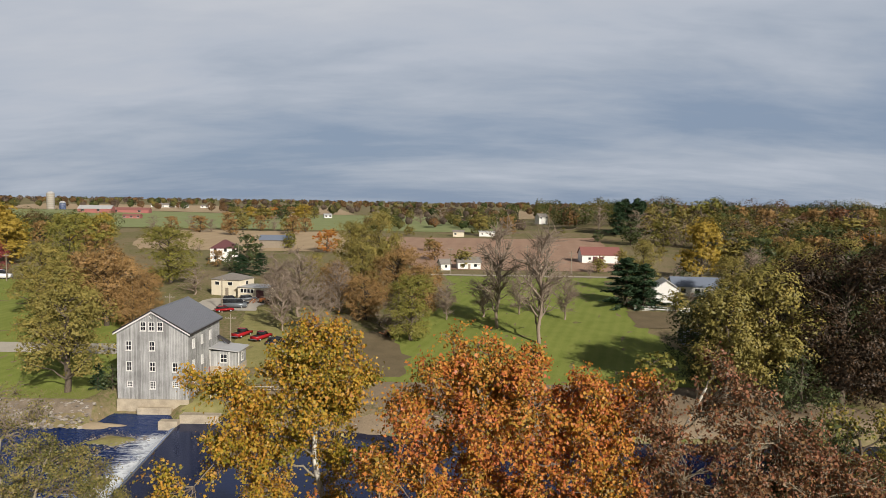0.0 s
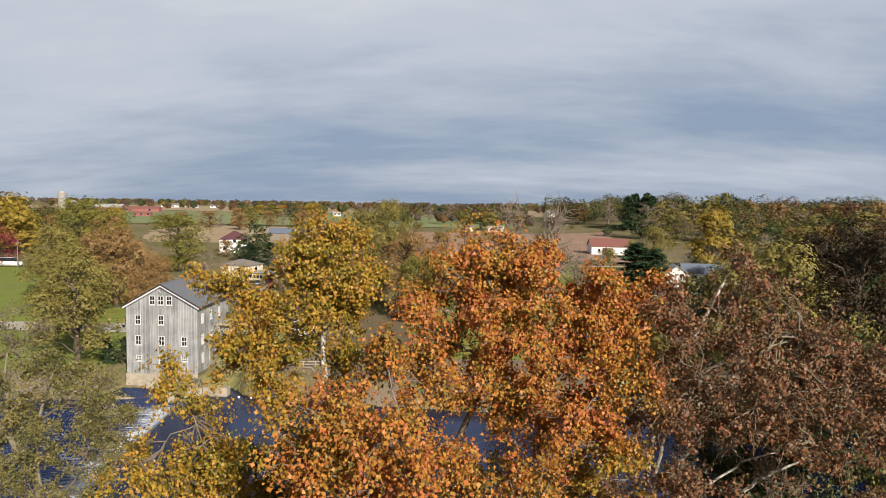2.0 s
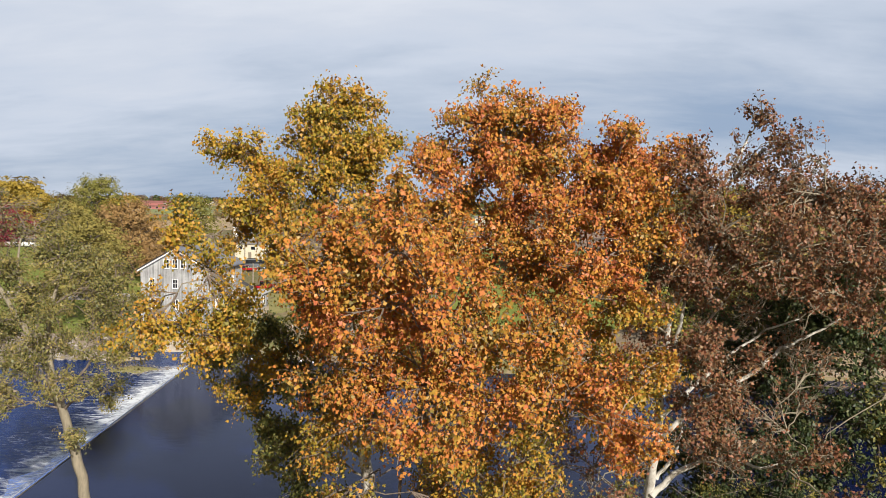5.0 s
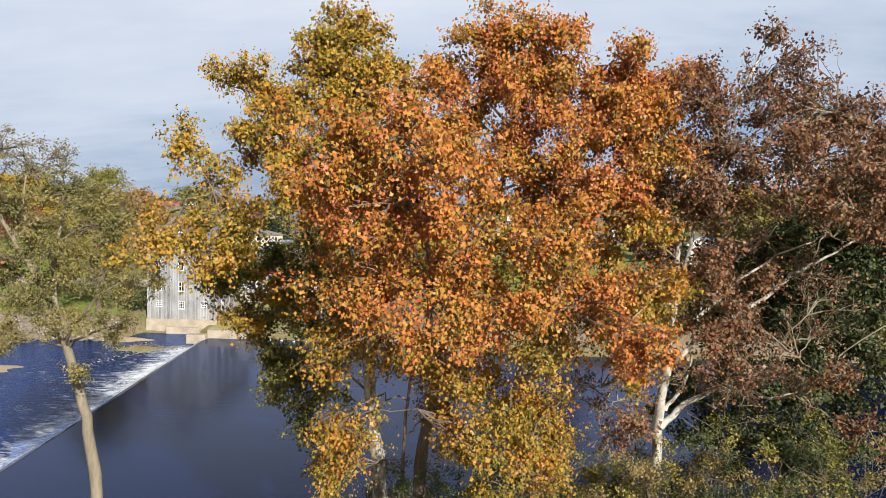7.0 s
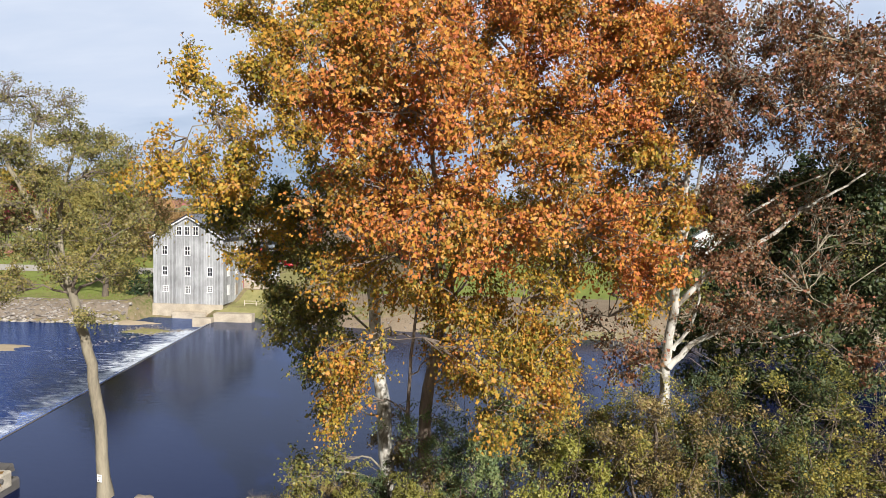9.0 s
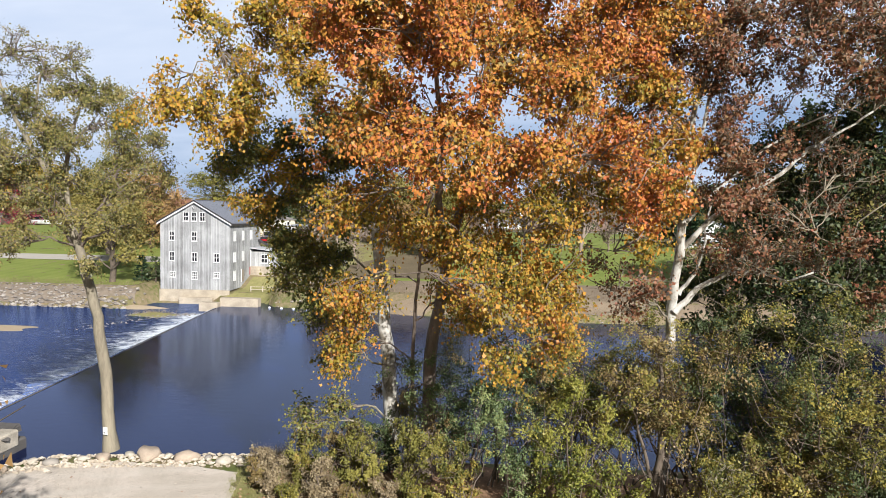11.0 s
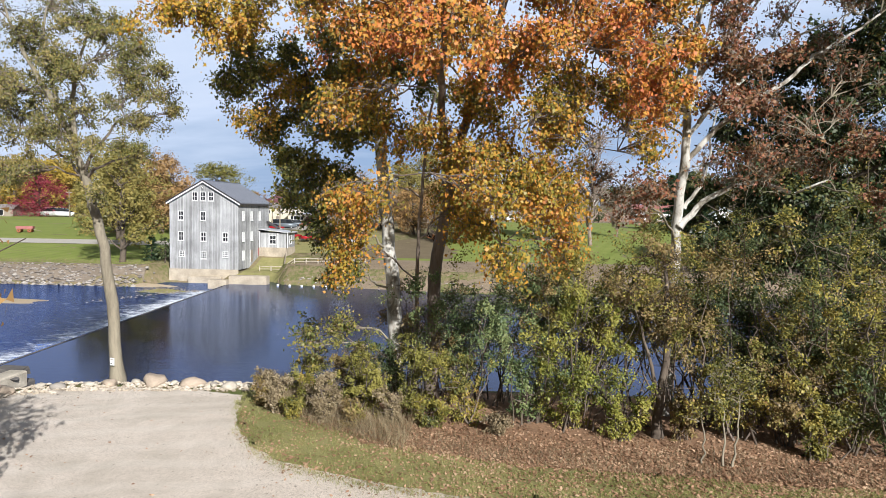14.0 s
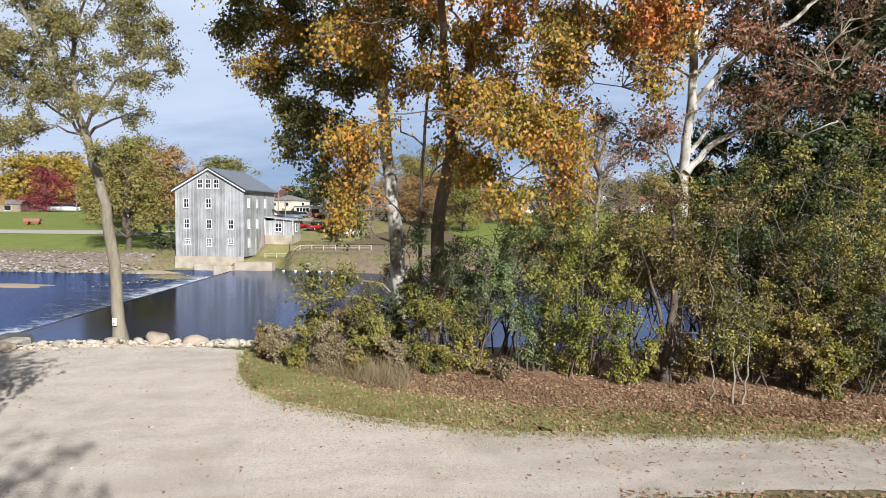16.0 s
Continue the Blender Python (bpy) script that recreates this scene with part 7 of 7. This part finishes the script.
def grove(fine):
    """One tree of each kind; fine ones have many small leaves and stand nearer."""
    m, s = (11500, 0.265) if fine else (2000, 0.65)
    return {
        "olive": far_tree("deciduous_tree", "broad tree with olive and yellowing leaves", OLIVE, DARK_BARK, 31, m, s, rich=fine),
        "fresh": far_tree("deciduous_tree", "round tree with yellow-green leaves", FRESH, DARK_BARK, 32, m, s, rich=fine),
        "rust": far_tree("deciduous_tree", "tree with rust-brown autumn leaves", RUST, DARK_BARK, 33, m, s, rich=fine),
        "yellow": far_tree("deciduous_tree", "tree with bright golden yellow leaves", YELLOW, DARK_BARK, 34, m * (1 if fine else 3), s * (1 if fine else 0.75), wide=0.42, rich=fine),
        "orange": far_tree("deciduous_tree", "small tree with glowing orange leaves", ORANGE, DARK_BARK, 35, m, s, wide=0.42, rich=fine),
        "crimson": far_tree("ornamental_maple", "dense round maple with crimson leaves", CRIMSON, DARK_BARK, 36, m * (1 if fine else 6), s * (1 if fine else 0.6), (0.05, 1.0), 0.52, rich=fine),
        "green": far_tree("deciduous_tree", "dark green leafy tree", GREEN, DARK_BARK, 37, m, s, wide=0.40, rich=fine),
        "russet": far_tree("deciduous_tree", "large tree with dark russet leaves", RUSSET, DARK_BARK, 38, m, s, wide=0.40, rich=fine),
        "umber": far_tree("deciduous_tree", "large tree with very dark brown leaves", UMBER, DARK_BARK, 42, int(m * 1.6), s * 0.75, wide=0.40, rich=fine),
        "twiggy": far_tree("bare_tree", "nearly leafless tree with fine grey-brown twigs", TWIGGY, DEAD_BARK, 39, m // 3, s * 0.5, (0.16, 1.0), 0.34, True, rich=fine),
        "dead": far_tree("dead_tree", "tall bare tree with grey broken branches", TWIGGY, DEAD_BARK, 40, 500, 0.16, (0.25, 1.0), 0.27, True, rich=fine),
        "pine": conifer("pine_tree", "dark green pine tree", NEEDLE, 41, 9000),
    }


FINE, COARSE = grove(True), grove(False)
# kind, x, y, height, width factor, turn
WOODS = [
    ('olive', 79.5, 190.0, 14.0, 1.15, 20),
    ('fresh', 86.0, 186.0, 12.5, 1.2, 80),
    ('olive', -64.5, 112.3, 18.9, 1.13, 292),
    ('rust', -78.8, 154.0, 22.9, 0.96, 30),
    ('fresh', -107.4, 189.8, 23.3, 1.09, 64),
    ('yellow', -170.7, 259.6, 18.1, 1.35, 85),
    ('rust', -74.9, 166.4, 12.7, 1.15, 65),
    ('fresh', -88.8, 213.0, 18.1, 1.63, 288),
    ('twiggy', -73.1, 192.8, 9.0, 1.88, 312),
    ('green', -75.1, 250.0, 14.8, 1.25, 209),
    ('pine', -72.2, 233.6, 7.9, 1.80, 14),
    ('pine', -66.6, 237.5, 8.1, 1.63, 33),
    ('twiggy', -37.0, 166.0, 17.6, 1.31, 119),
    ('twiggy', -46.0, 179.0, 14.4, 1.20, 155),
    ('orange', -58.7, 324.3, 12.1, 1.38, 223),
    ('olive', -33.0, 226.5, 20.2, 1.09, 172),
    ('olive', -23.6, 227.6, 23.6, 0.94, 95),
    ('rust', -14.7, 193.5, 18.1, 1.29, 57),
    ('twiggy', -27.9, 170.0, 14.4, 1.14, 248),
    ('rust', -20.3, 164.1, 13.9, 1.14, 264),
    ('olive', -36.3, 183.6, 14.0, 0.91, 11),
    ('fresh', -8.1, 145.8, 14.6, 1.27, 40),
    ('dead', 11.4, 157.6, 26.7, 0.90, 162),
    ('dead', 19.7, 144.9, 26.7, 0.98, 140),
    ('twiggy', 8.6, 169.4, 10.8, 1.53, 319),
    ('twiggy', 18.2, 173.5, 11.8, 1.19, 186),
    ('pine', 48.7, 185.9, 14.0, 1.85, 151),
    ('pine', 53.4, 184.7, 12.5, 1.60, 155),
    ('olive', 58.0, 203.0, 17.1, 0.8, 239),
    ('olive', 5.4, 268.5, 8.7, 1.72, 211),
    ('rust', -6.5, 295.1, 8.8, 1.56, 62),
    ('yellow', 89.8, 241.3, 21.5, 0.93, 265),
    ('olive', 116.2, 279.8, 15.4, 1.68, 272),
    ('green', 111.6, 244.0, 17.6, 1.21, 344),
    ('olive', 99.1, 194.6, 18.2, 1.19, 283),
    ('green', 158.7, 285.6, 19.4, 1.45, 102),
    ('orange', 193.7, 311.8, 14.5, 1.61, 115),
    ('rust', 132.1, 246.4, 16.7, 1.19, 233),
    ('twiggy', 95.8, 214.9, 14.6, 1.19, 234),
    ('green', 87.6, 154.8, 15.8, 1.29, 250),
    ('rust', 38.7, 451.6, 13.4, 1.56, 312),
    ('olive', 19.8, 447.7, 15.9, 1.17, 105),
    ('twiggy', -8.7, 605.1, 15.4, 2.27, 337),
    ('twiggy', -26.0, 598.1, 14.2, 2.14, 0),
    ('olive', -53.7, 410.3, 10.4, 1.82, 27),
    ('rust', -98.0, 424.0, 12.6, 1.40, 350),
    ('rust', -134.7, 416.6, 10.6, 1.63, 339),
    ('rust', -160.9, 435.4, 11.1, 1.63, 107),
    ('twiggy', -154.1, 436.8, 10.0, 1.61, 50),
    ('olive', -166.4, 609.5, 15.5, 1.82, 113),
    ('yellow', -143.7, 670.1, 14.8, 1.51, 15),
    ('green', -163.7, 660.4, 14.6, 1.59, 321),
    ('pine', -212.7, 713.8, 13.3, 1.49, 238),
    ('olive', 122.3, 384.0, 19.5, 1.59, 210),
    ('twiggy', 105.7, 381.2, 21.0, 1.47, 88),
    ('twiggy', 101.5, 464.2, 17.7, 1.82, 169),
    ('olive', 98.2, 530.4, 17.1, 1.79, 68),
    ('twiggy', 198.5, 396.7, 16.8, 2.18, 278),
    ('olive', 234.7, 402.8, 18.8, 1.98, 170),
    ('rust', -87.8, 179.4, 15.2, 1.36, 10),
    ('olive', -82.1, 141.8, 16.5, 1.35, 91),
    ('olive', -98.4, 161.4, 18.5, 1.11, 254),
    ('rust', -90.1, 165.2, 18.9, 1.05, 187),
    ('rust', -71.9, 151.8, 12.2, 1.03, 134),
    ('twiggy', -29.1, 147.2, 12.5, 1.23, 91),
    ('twiggy', -37.6, 151.5, 14.1, 0.99, 32),
    ('rust', -31.1, 180.2, 13.8, 1.09, 219),
    ('olive', -25.1, 192.6, 16.3, 1.09, 237),
    ('rust', -6.5, 171.6, 16.0, 0.99, 187),
    ('twiggy', -0.6, 165.6, 9.8, 1.17, 335),
    ('twiggy', 28.9, 167.8, 12.8, 1.15, 334),
    ('twiggy', -13.0, 148.2, 8.8, 1.36, 74),
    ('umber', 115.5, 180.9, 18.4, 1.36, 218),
    ('green', -57.6, 114.0, 4.8, 1.14, 226),
    ('pine', -60.0, 113.9, 4.8, 1.18, 89),
    ('crimson', -155, 219, 15.5, 1.35, 40),
    ('yellow', -200.7, 268, 23, 1.15, 15),
    ('yellow', -191.0, 268, 23, 1.15, 135),
    ('yellow', -181.3, 268, 23, 1.15, 255),
    ('olive', 45, 108, 20.5, 0.95, 10),
    ('olive', 51.5, 110, 23, 1.05, 80),
    ('green', 46.5, 117, 19, 1.1, 200),
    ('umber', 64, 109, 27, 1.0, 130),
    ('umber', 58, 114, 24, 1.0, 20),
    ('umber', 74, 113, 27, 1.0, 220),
    ('green', 68, 120, 24, 1.0, 300),
    ('fresh', 33.5, 109, 9, 1.3, 40),
    ('green', 56, 106.5, 12, 1.2, 100),
    ('pine', 106, 430, 22, 1.2, 10), ('pine', 111, 432, 23.5, 1.1, 70), ('pine', 117, 428, 24, 1.2, 130), ('pine', 122, 434, 22, 1.2, 200),
    ('olive', 129, 430, 22, 1.1, 20), ('green', 138, 436, 22, 1.2, 110), ('twiggy', 133, 426, 20, 1.2, 60), ('olive', 148, 432, 21.5, 1.2, 190), ('fresh', 158, 430, 22, 1.2, 260),
    ('fresh', 166, 434, 23.5, 1.2, 330), ('green', 176, 430, 21.5, 1.2, 40), ('rust', 184, 436, 19, 1.2, 90), ('rust', 199, 430, 18, 1.3, 150), ('olive', 214, 434, 18, 1.3, 210),
    ('rust', 229, 430, 18.5, 1.3, 280), ('russet', 246, 436, 19, 1.3, 350), ('rust', 262, 430, 19, 1.3, 15),
    ('twiggy', -195, 444, 11, 1.5, 0), ('rust', -184, 447, 10, 1.5, 50), ('twiggy', -172, 451, 12, 1.4, 100), ('rust', -150, 457, 13, 1.3, 150), ('olive', -141, 461, 12, 1.4, 200),
    ('rust', -128, 457, 11, 1.4, 250), ('twiggy', -118, 455, 12, 1.4, 300), ('olive', -108, 452, 12, 1.5, 350), ('rust', -96, 450, 10, 1.5, 30),
    ('olive', -203, 656, 13, 1.5, 80), ('yellow', -194, 662, 12, 1.5, 130), ('green', -184, 668, 13, 1.5, 180), ('orange', -176, 671, 13, 1.5, 230), ('rust', -160, 680, 13, 1.5, 280),
    ('yellow', -152, 684, 12, 1.5, 330), ('olive', -138, 690, 12, 1.6, 10),
]


def plant(kind, x, y, h, fat, turn):
    s = Matrix.Diagonal((h * fat, h * fat, h, 1))
    return copy_thing((FINE if 30 < y < 232 and h > 9.5 else COARSE)[kind], pose(x, y, height(x, y) - 0.1, 0, 0, turn) @ s)


for row in WOODS:
    plant(*row)
rng_w = random.Random(77)
plant("twiggy", 3, -13, 20, 0.9, 120)
plant("olive", -4.5, -11, 20, 0.75, 90)
plant("twiggy", -20, -4, 16, 1.0, 200)
copy_thing(FINE["rust"], pose(-13.5, 11.0, height(-13.5, 11.0) - 0.1, 0, 0, 40) @ Matrix.Diagonal((11.2, 11.2, 14, 1)))
for _ in range(110):
    wy = rng_w.uniform(125, 460)
    wx = rng_w.uniform(-0.42, 0.36) * wy
    on_lawn = -22 < wx < 52 and wy < 244
    in_yard = -72 < wx < -26 and wy < 200
    in_field = (wy > 262 and wx > -25) or 325 < wy < 455
    if on_lawn or in_yard or (in_field and rng_w.random() < 0.8) or (-112 < wx < -75 and 262 < wy < 300):
        continue
    plant(rng_w.choice(("olive", "rust", "twiggy", "twiggy", "fresh", "green", "rust")), wx, wy, rng_w.uniform(3, 9), rng_w.uniform(0.9, 1.5), rng_w.uniform(0, 360))
for _ in range(70):
    wy = rng_w.uniform(106, 330)
    wx = rng_w.uniform(0.50 * wy + 4, 0.80 * wy)
    plant(rng_w.choice(("olive", "olive", "green", "rust", "twiggy", "green", "russet")), wx, wy, rng_w.uniform(11, 17), rng_w.uniform(0.9, 1.35), rng_w.uniform(0, 360))
for _ in range(60):
    wy = rng_w.uniform(250, 520)
    wx = rng_w.uniform(0.26 if wy > 350 else 0.40, 0.68) * wy
    plant(rng_w.choice(("olive", "olive", "green", "rust", "russet", "green", "green", "fresh")), wx, wy, rng_w.uniform(11, 16), rng_w.uniform(1.0, 1.4), rng_w.uniform(0, 360))
for _ in range(26):
    wy = rng_w.uniform(275, 360)
    wx = -rng_w.uniform(0.50 * wy, 0.85 * wy)
    if not -160 < wx < -118:
        plant(rng_w.choice(("olive", "fresh", "rust", "yellow", "rust")), wx, wy, rng_w.uniform(12, 18), rng_w.uniform(0.9, 1.3), rng_w.uniform(0, 360))
for ob in (*FINE.values(), *COARSE.values()):
    for o in (*ob.children_recursive, ob):
        bpy.data.objects.remove(o)


def far_woods():
    """The wooded skyline: hundreds of crowns too far off to count, one mesh for each colour."""
    rs = np.random.default_rng(50)
    groups = {"olive": [], "rust": [], "green": [], "twiggy": []}
    mats = {"olive": FAR_OLIVE, "rust": FAR_RUST, "green": FAR_GREEN, "twiggy": FAR_TWIG}
    keys = list(groups)
    leans = {k: [] for k in keys}
    bands = [
        (480, 620, 75, 360, 130, 13, 22, (3, 1, 3, 2)),
        (330, 480, 110, 330, 75, 12, 20, (4, 2, 3, 2)),
        (180, 330, 120, 300, 60, 13, 20, (4, 2, 3, 1)),
        (620, 900, -60, 200, 60, 8, 13, (3, 1, 1, 3)),
        (640, 840, -640, -425, 80, 8, 13, (3, 3, 1, 1)),
        (290, 430, -330, -200, 70, 12, 17, (3, 3, 1, 1)),
        (900, 1200, -900, 900, 120, 10, 15, (3, 3, 2, 2)),
        (470, 640, -60, 60, 50, 7, 12, (3, 2, 2, 3)),
        (860, 1000, -300, 60, 60, 8, 13, (3, 3, 1, 3)),
        (1500, 2200, -1300, 1300, 420, 12, 18, (3, 3, 1, 3)),
        (2400, 3400, -1900, 1900, 420, 12, 18, (2, 3, 1, 3)),
    ]
    for y0, y1, x0, x1, count, h0, h1, weights in bands:
        for _ in range(count):
            y = rs.uniform(y0, y1)
            x = rs.uniform(x0, x1) * (y / y0 if y0 > 600 else 1)
            h = rs.uniform(h0, h1)
            k = keys[rs.choice(4, p=np.array(weights) / sum(weights))]
            n = int(np.clip(270000 / y, 100, 800))
            d = rs.normal(size=(n, 3))
            d /= np.linalg.norm(d, axis=1)[:, None]
            d *= (rs.uniform(0.62, 1, n) ** 0.5)[:, None] * (1 + 0.15 * np.sin(d[:, :1] * 6 + x))
            c = np.array([x, y, height(x, y) + h * 0.56])
            leans[k].append(d * 2.0)
            groups[k].append(c + d * np.array([h * 0.46, h * 0.46, h * 0.42]) * (1 if k != "twiggy" else 0.9))
    for k in keys:
        if groups[k]:
            root = new("far_woods")
            leaf_cloud("foliage", np.concatenate(groups[k]), np.clip(np.concatenate(groups[k])[:, 1] * 0.0020, 0.7, 3.4), mats[k], root, rs, "tri", 0.3, 0.45, np.concatenate(leans[k]))
            tagged(root, {"olive": "distant olive-brown autumn woods", "rust": "distant rust-coloured autumn woods", "green": "distant dark green woods",
                          "twiggy": "distant grey leafless woods"}[k], "woods", "", "stuff")


far_woods()

# ---- undergrowth, grass and fallen leaves ----


def blades(name, label, places, mat, size, seed, tall=1.0, category="grass"):
    """Upright narrow blades in one mesh."""
    rs = np.random.default_rng(seed)
    P = np.asarray(places)
    n = len(P)
    a = rs.uniform(0, 6.283, n)
    h = size * tall * rs.uniform(0.25, 1.3, n)
    w = min(0.008, size * 0.08)
    lean = rs.normal(size=(n, 2)) * 0.42 * h[:, None]
    dx, dy = np.cos(a) * w, np.sin(a) * w
    V = np.zeros((n, 4, 3))
    V[:, 0] = P - np.stack([dx, dy, np.zeros(n)], 1)
    V[:, 1] = P + np.stack([dx, dy, np.zeros(n)], 1)
    top = P + np.stack([lean[:, 0], lean[:, 1], h], 1)
    mid = P + np.stack([lean[:, 0] * 0.6 + dx * 0.7, lean[:, 1] * 0.6 + dy * 0.7, h * 0.6], 1)
    V[:, 2] = mid
    V[:, 3] = top
    me = bpy.data.meshes.new(name)
    me.vertices.add(n * 4)
    me.vertices.foreach_set("co", V.reshape(-1))
    me.loops.add(n * 4)
    me.loops.foreach_set("vertex_index", np.arange(n * 4, dtype=np.int32))
    me.polygons.add(n)
    me.polygons.foreach_set("loop_start", np.arange(0, n * 4, 4, dtype=np.int32))
    me.polygons.foreach_set("loop_total", np.full(n, 4, dtype=np.int32))
    me.materials.append(mat)
    me.update(calc_edges=True)
    root = new(name)
    ob = new("blades", me)
    ob.parent = root
    return tagged(root, label, category, "", "stuff")


def verge_line(x):
    """The edge between gravel and grass on the near bank."""
    return lerp_table(x, (-12.2, -11.1, -10.2, -8.8, -7.1, -4, 0, 6, 13, 30), (32.1, 29.5, 27.2, 25.0, 23.4, 22.0, 21.1, 21.4, 22.1, 24.0))


def litter_line(x):
    return lerp_table(x, (-10.5, -7.7, -3.4, 0, 5, 13, 30), (33.0, 28.0, 25.4, 24.0, 23.4, 22.9, 25.0))


def loose_gravel():
    """Larger stones lying loose on the turning area, thicker along its edge."""
    rs = np.random.default_rng(90)
    out = []
    for _ in range(4200):
        x = rs.uniform(-24, 16)
        edge = verge_line(x) if x > -12.2 else near_shore(x) - 3.2
        y = edge - 0.15 - abs(rs.normal()) * 1.2 if rs.uniform() < 0.35 else rs.uniform(11.5, edge - 0.2)
        s = rs.uniform(0.025, 0.06) if rs.uniform() < 0.94 else rs.uniform(0.06, 0.10)
        out.append((x, y, BANK_Z + 0.035 + s * 0.12, s))
    stone_scatter("loose_gravel", "loose grey and pale stones on the gravel", out, mixed_stone("loose_stone", (0.15, 0.13, 0.10), (0.36, 0.31, 0.25), (0.62, 0.55, 0.46)), 91)


def undergrowth():
    rs = np.random.default_rng(70)
    g, w, f, t = [], [], [], []
    for _ in range(34000):
        x = rs.uniform(-12, 20)
        lo, hi = verge_line(x), litter_line(x) + 0.5
        y = rs.uniform(lo - 0.25 - 0.35 * math.sin(x * 2.3) ** 2, max(lo + 0.3, hi))
        if noise.noise((x * 0.9, y * 1.6, 3.0)) > -0.25:
            g.append((x, y, BANK_Z + 0.02))
    for _ in range(5000):
        x = rs.uniform(-12, 20)
        g.append((x, verge_line(x) - abs(rs.normal()) * 0.45, BANK_Z + 0.02))
    for _ in range(1500):
        x = rs.uniform(4.0, 14)
        g.append((x, 16.4 + 0.11 * (x - 6) + rs.normal() * 0.35, BANK_Z + 0.02))
    blades("verge_grass", "short grass with dry tips on the verge", g, BLADE, 0.12, 71)
    for _ in range(14000):
        x = rs.uniform(-11.5, 20)
        y = litter_line(x) + abs(rs.normal()) * 1.6 + 0.6
        if y < 34:
            w.append((x, y, BANK_Z))
    blades("dry_weeds", "tan dead weed stalks under the shrubs", w, WEED, 0.20, 72, 1.0, "weeds")
    for _ in range(4200):
        x = rs.uniform(-11.5, -3)
        y = litter_line(x) + rs.uniform(0.0, 3.5)
        w2 = (x, min(y, 34), BANK_Z)
        t.append(w2)
    blades("tall_weeds", "tall tan and olive weeds at the bank corner", t, WEED, 0.7, 73, 1.0, "weeds")
    L = []
    for _ in range(24000):
        x = rs.uniform(-10, 24)
        y = litter_line(x) + rs.normal() * 1.5 + 1.9
        L.append((x, y, BANK_Z + rs.uniform(0.03, 0.08)))
    for _ in range(3200):
        x = rs.uniform(-11, 22)
        L.append((x, verge_line(x) + 0.35 + rs.normal() * 0.55 if rs.uniform() < 0.5 else verge_line(x) + rs.uniform(-0.3, 4.0), BANK_Z + rs.uniform(0.05, 0.09)))
    for _ in range(220):
        x = rs.uniform(1.0, 16.0)
        L.append((x, rs.uniform(17.6, 22.2), BANK_Z + 0.05))
    for _ in range(420):
        x = rs.uniform(3.5, 14.0)
        L.append((x, 16.8 + 0.11 * (x - 6) + rs.normal() * 0.22, BANK_Z + 0.05))
    for _ in range(2600):
        x = rs.triangular(-8, 18, 20)
        L.append((x, verge_line(x) + 2.4 * rs.uniform(0, 1) ** 0.6, BANK_Z + rs.uniform(0.05, 0.10)))
    for _ in range(420):
        x = rs.uniform(-26, 14)
        y = rs.uniform(12, 32)
        if y < verge_line(x) - 0.2 if x > -12.2 else y < near_shore(x) - 2.5:
            L.append((x, y, BANK_Z + 0.05))
    root = new("fallen_leaves")
    leaf_cloud("leaves", L, 0.12, FALLEN, root, rs, "oval", 2.2)
    tagged(root, "brown fallen sycamore leaves on the ground", "leaves", "", "stuff")
    # rough weeds on the far banks and the bar
    B = []
    for _ in range(9000):
        x = rs.uniform(-34, 60)
        y = far_shore(x) + 1.0 + abs(rs.normal()) * 4.5
        B.append((x, y, height(x, y)))
    for _ in range(6000):
        x = rs.uniform(-125, -57)
        y = far_shore(x) + 1.5 + rs.uniform(0, 1) ** 0.7 * 7
        B.append((x, y, height(x, y)))
    for _ in range(500):
        x, y = -50 + rs.normal() * 1.6, 98.3 + rs.normal() * 1.0
        B.append((x, y, LOW_Z + 0.2))
    blades("bank_weeds", "brown rank weeds along the far bank", B, WEED, 0.7, 74, 1.0, "weeds")


undergrowth()
loose_gravel()
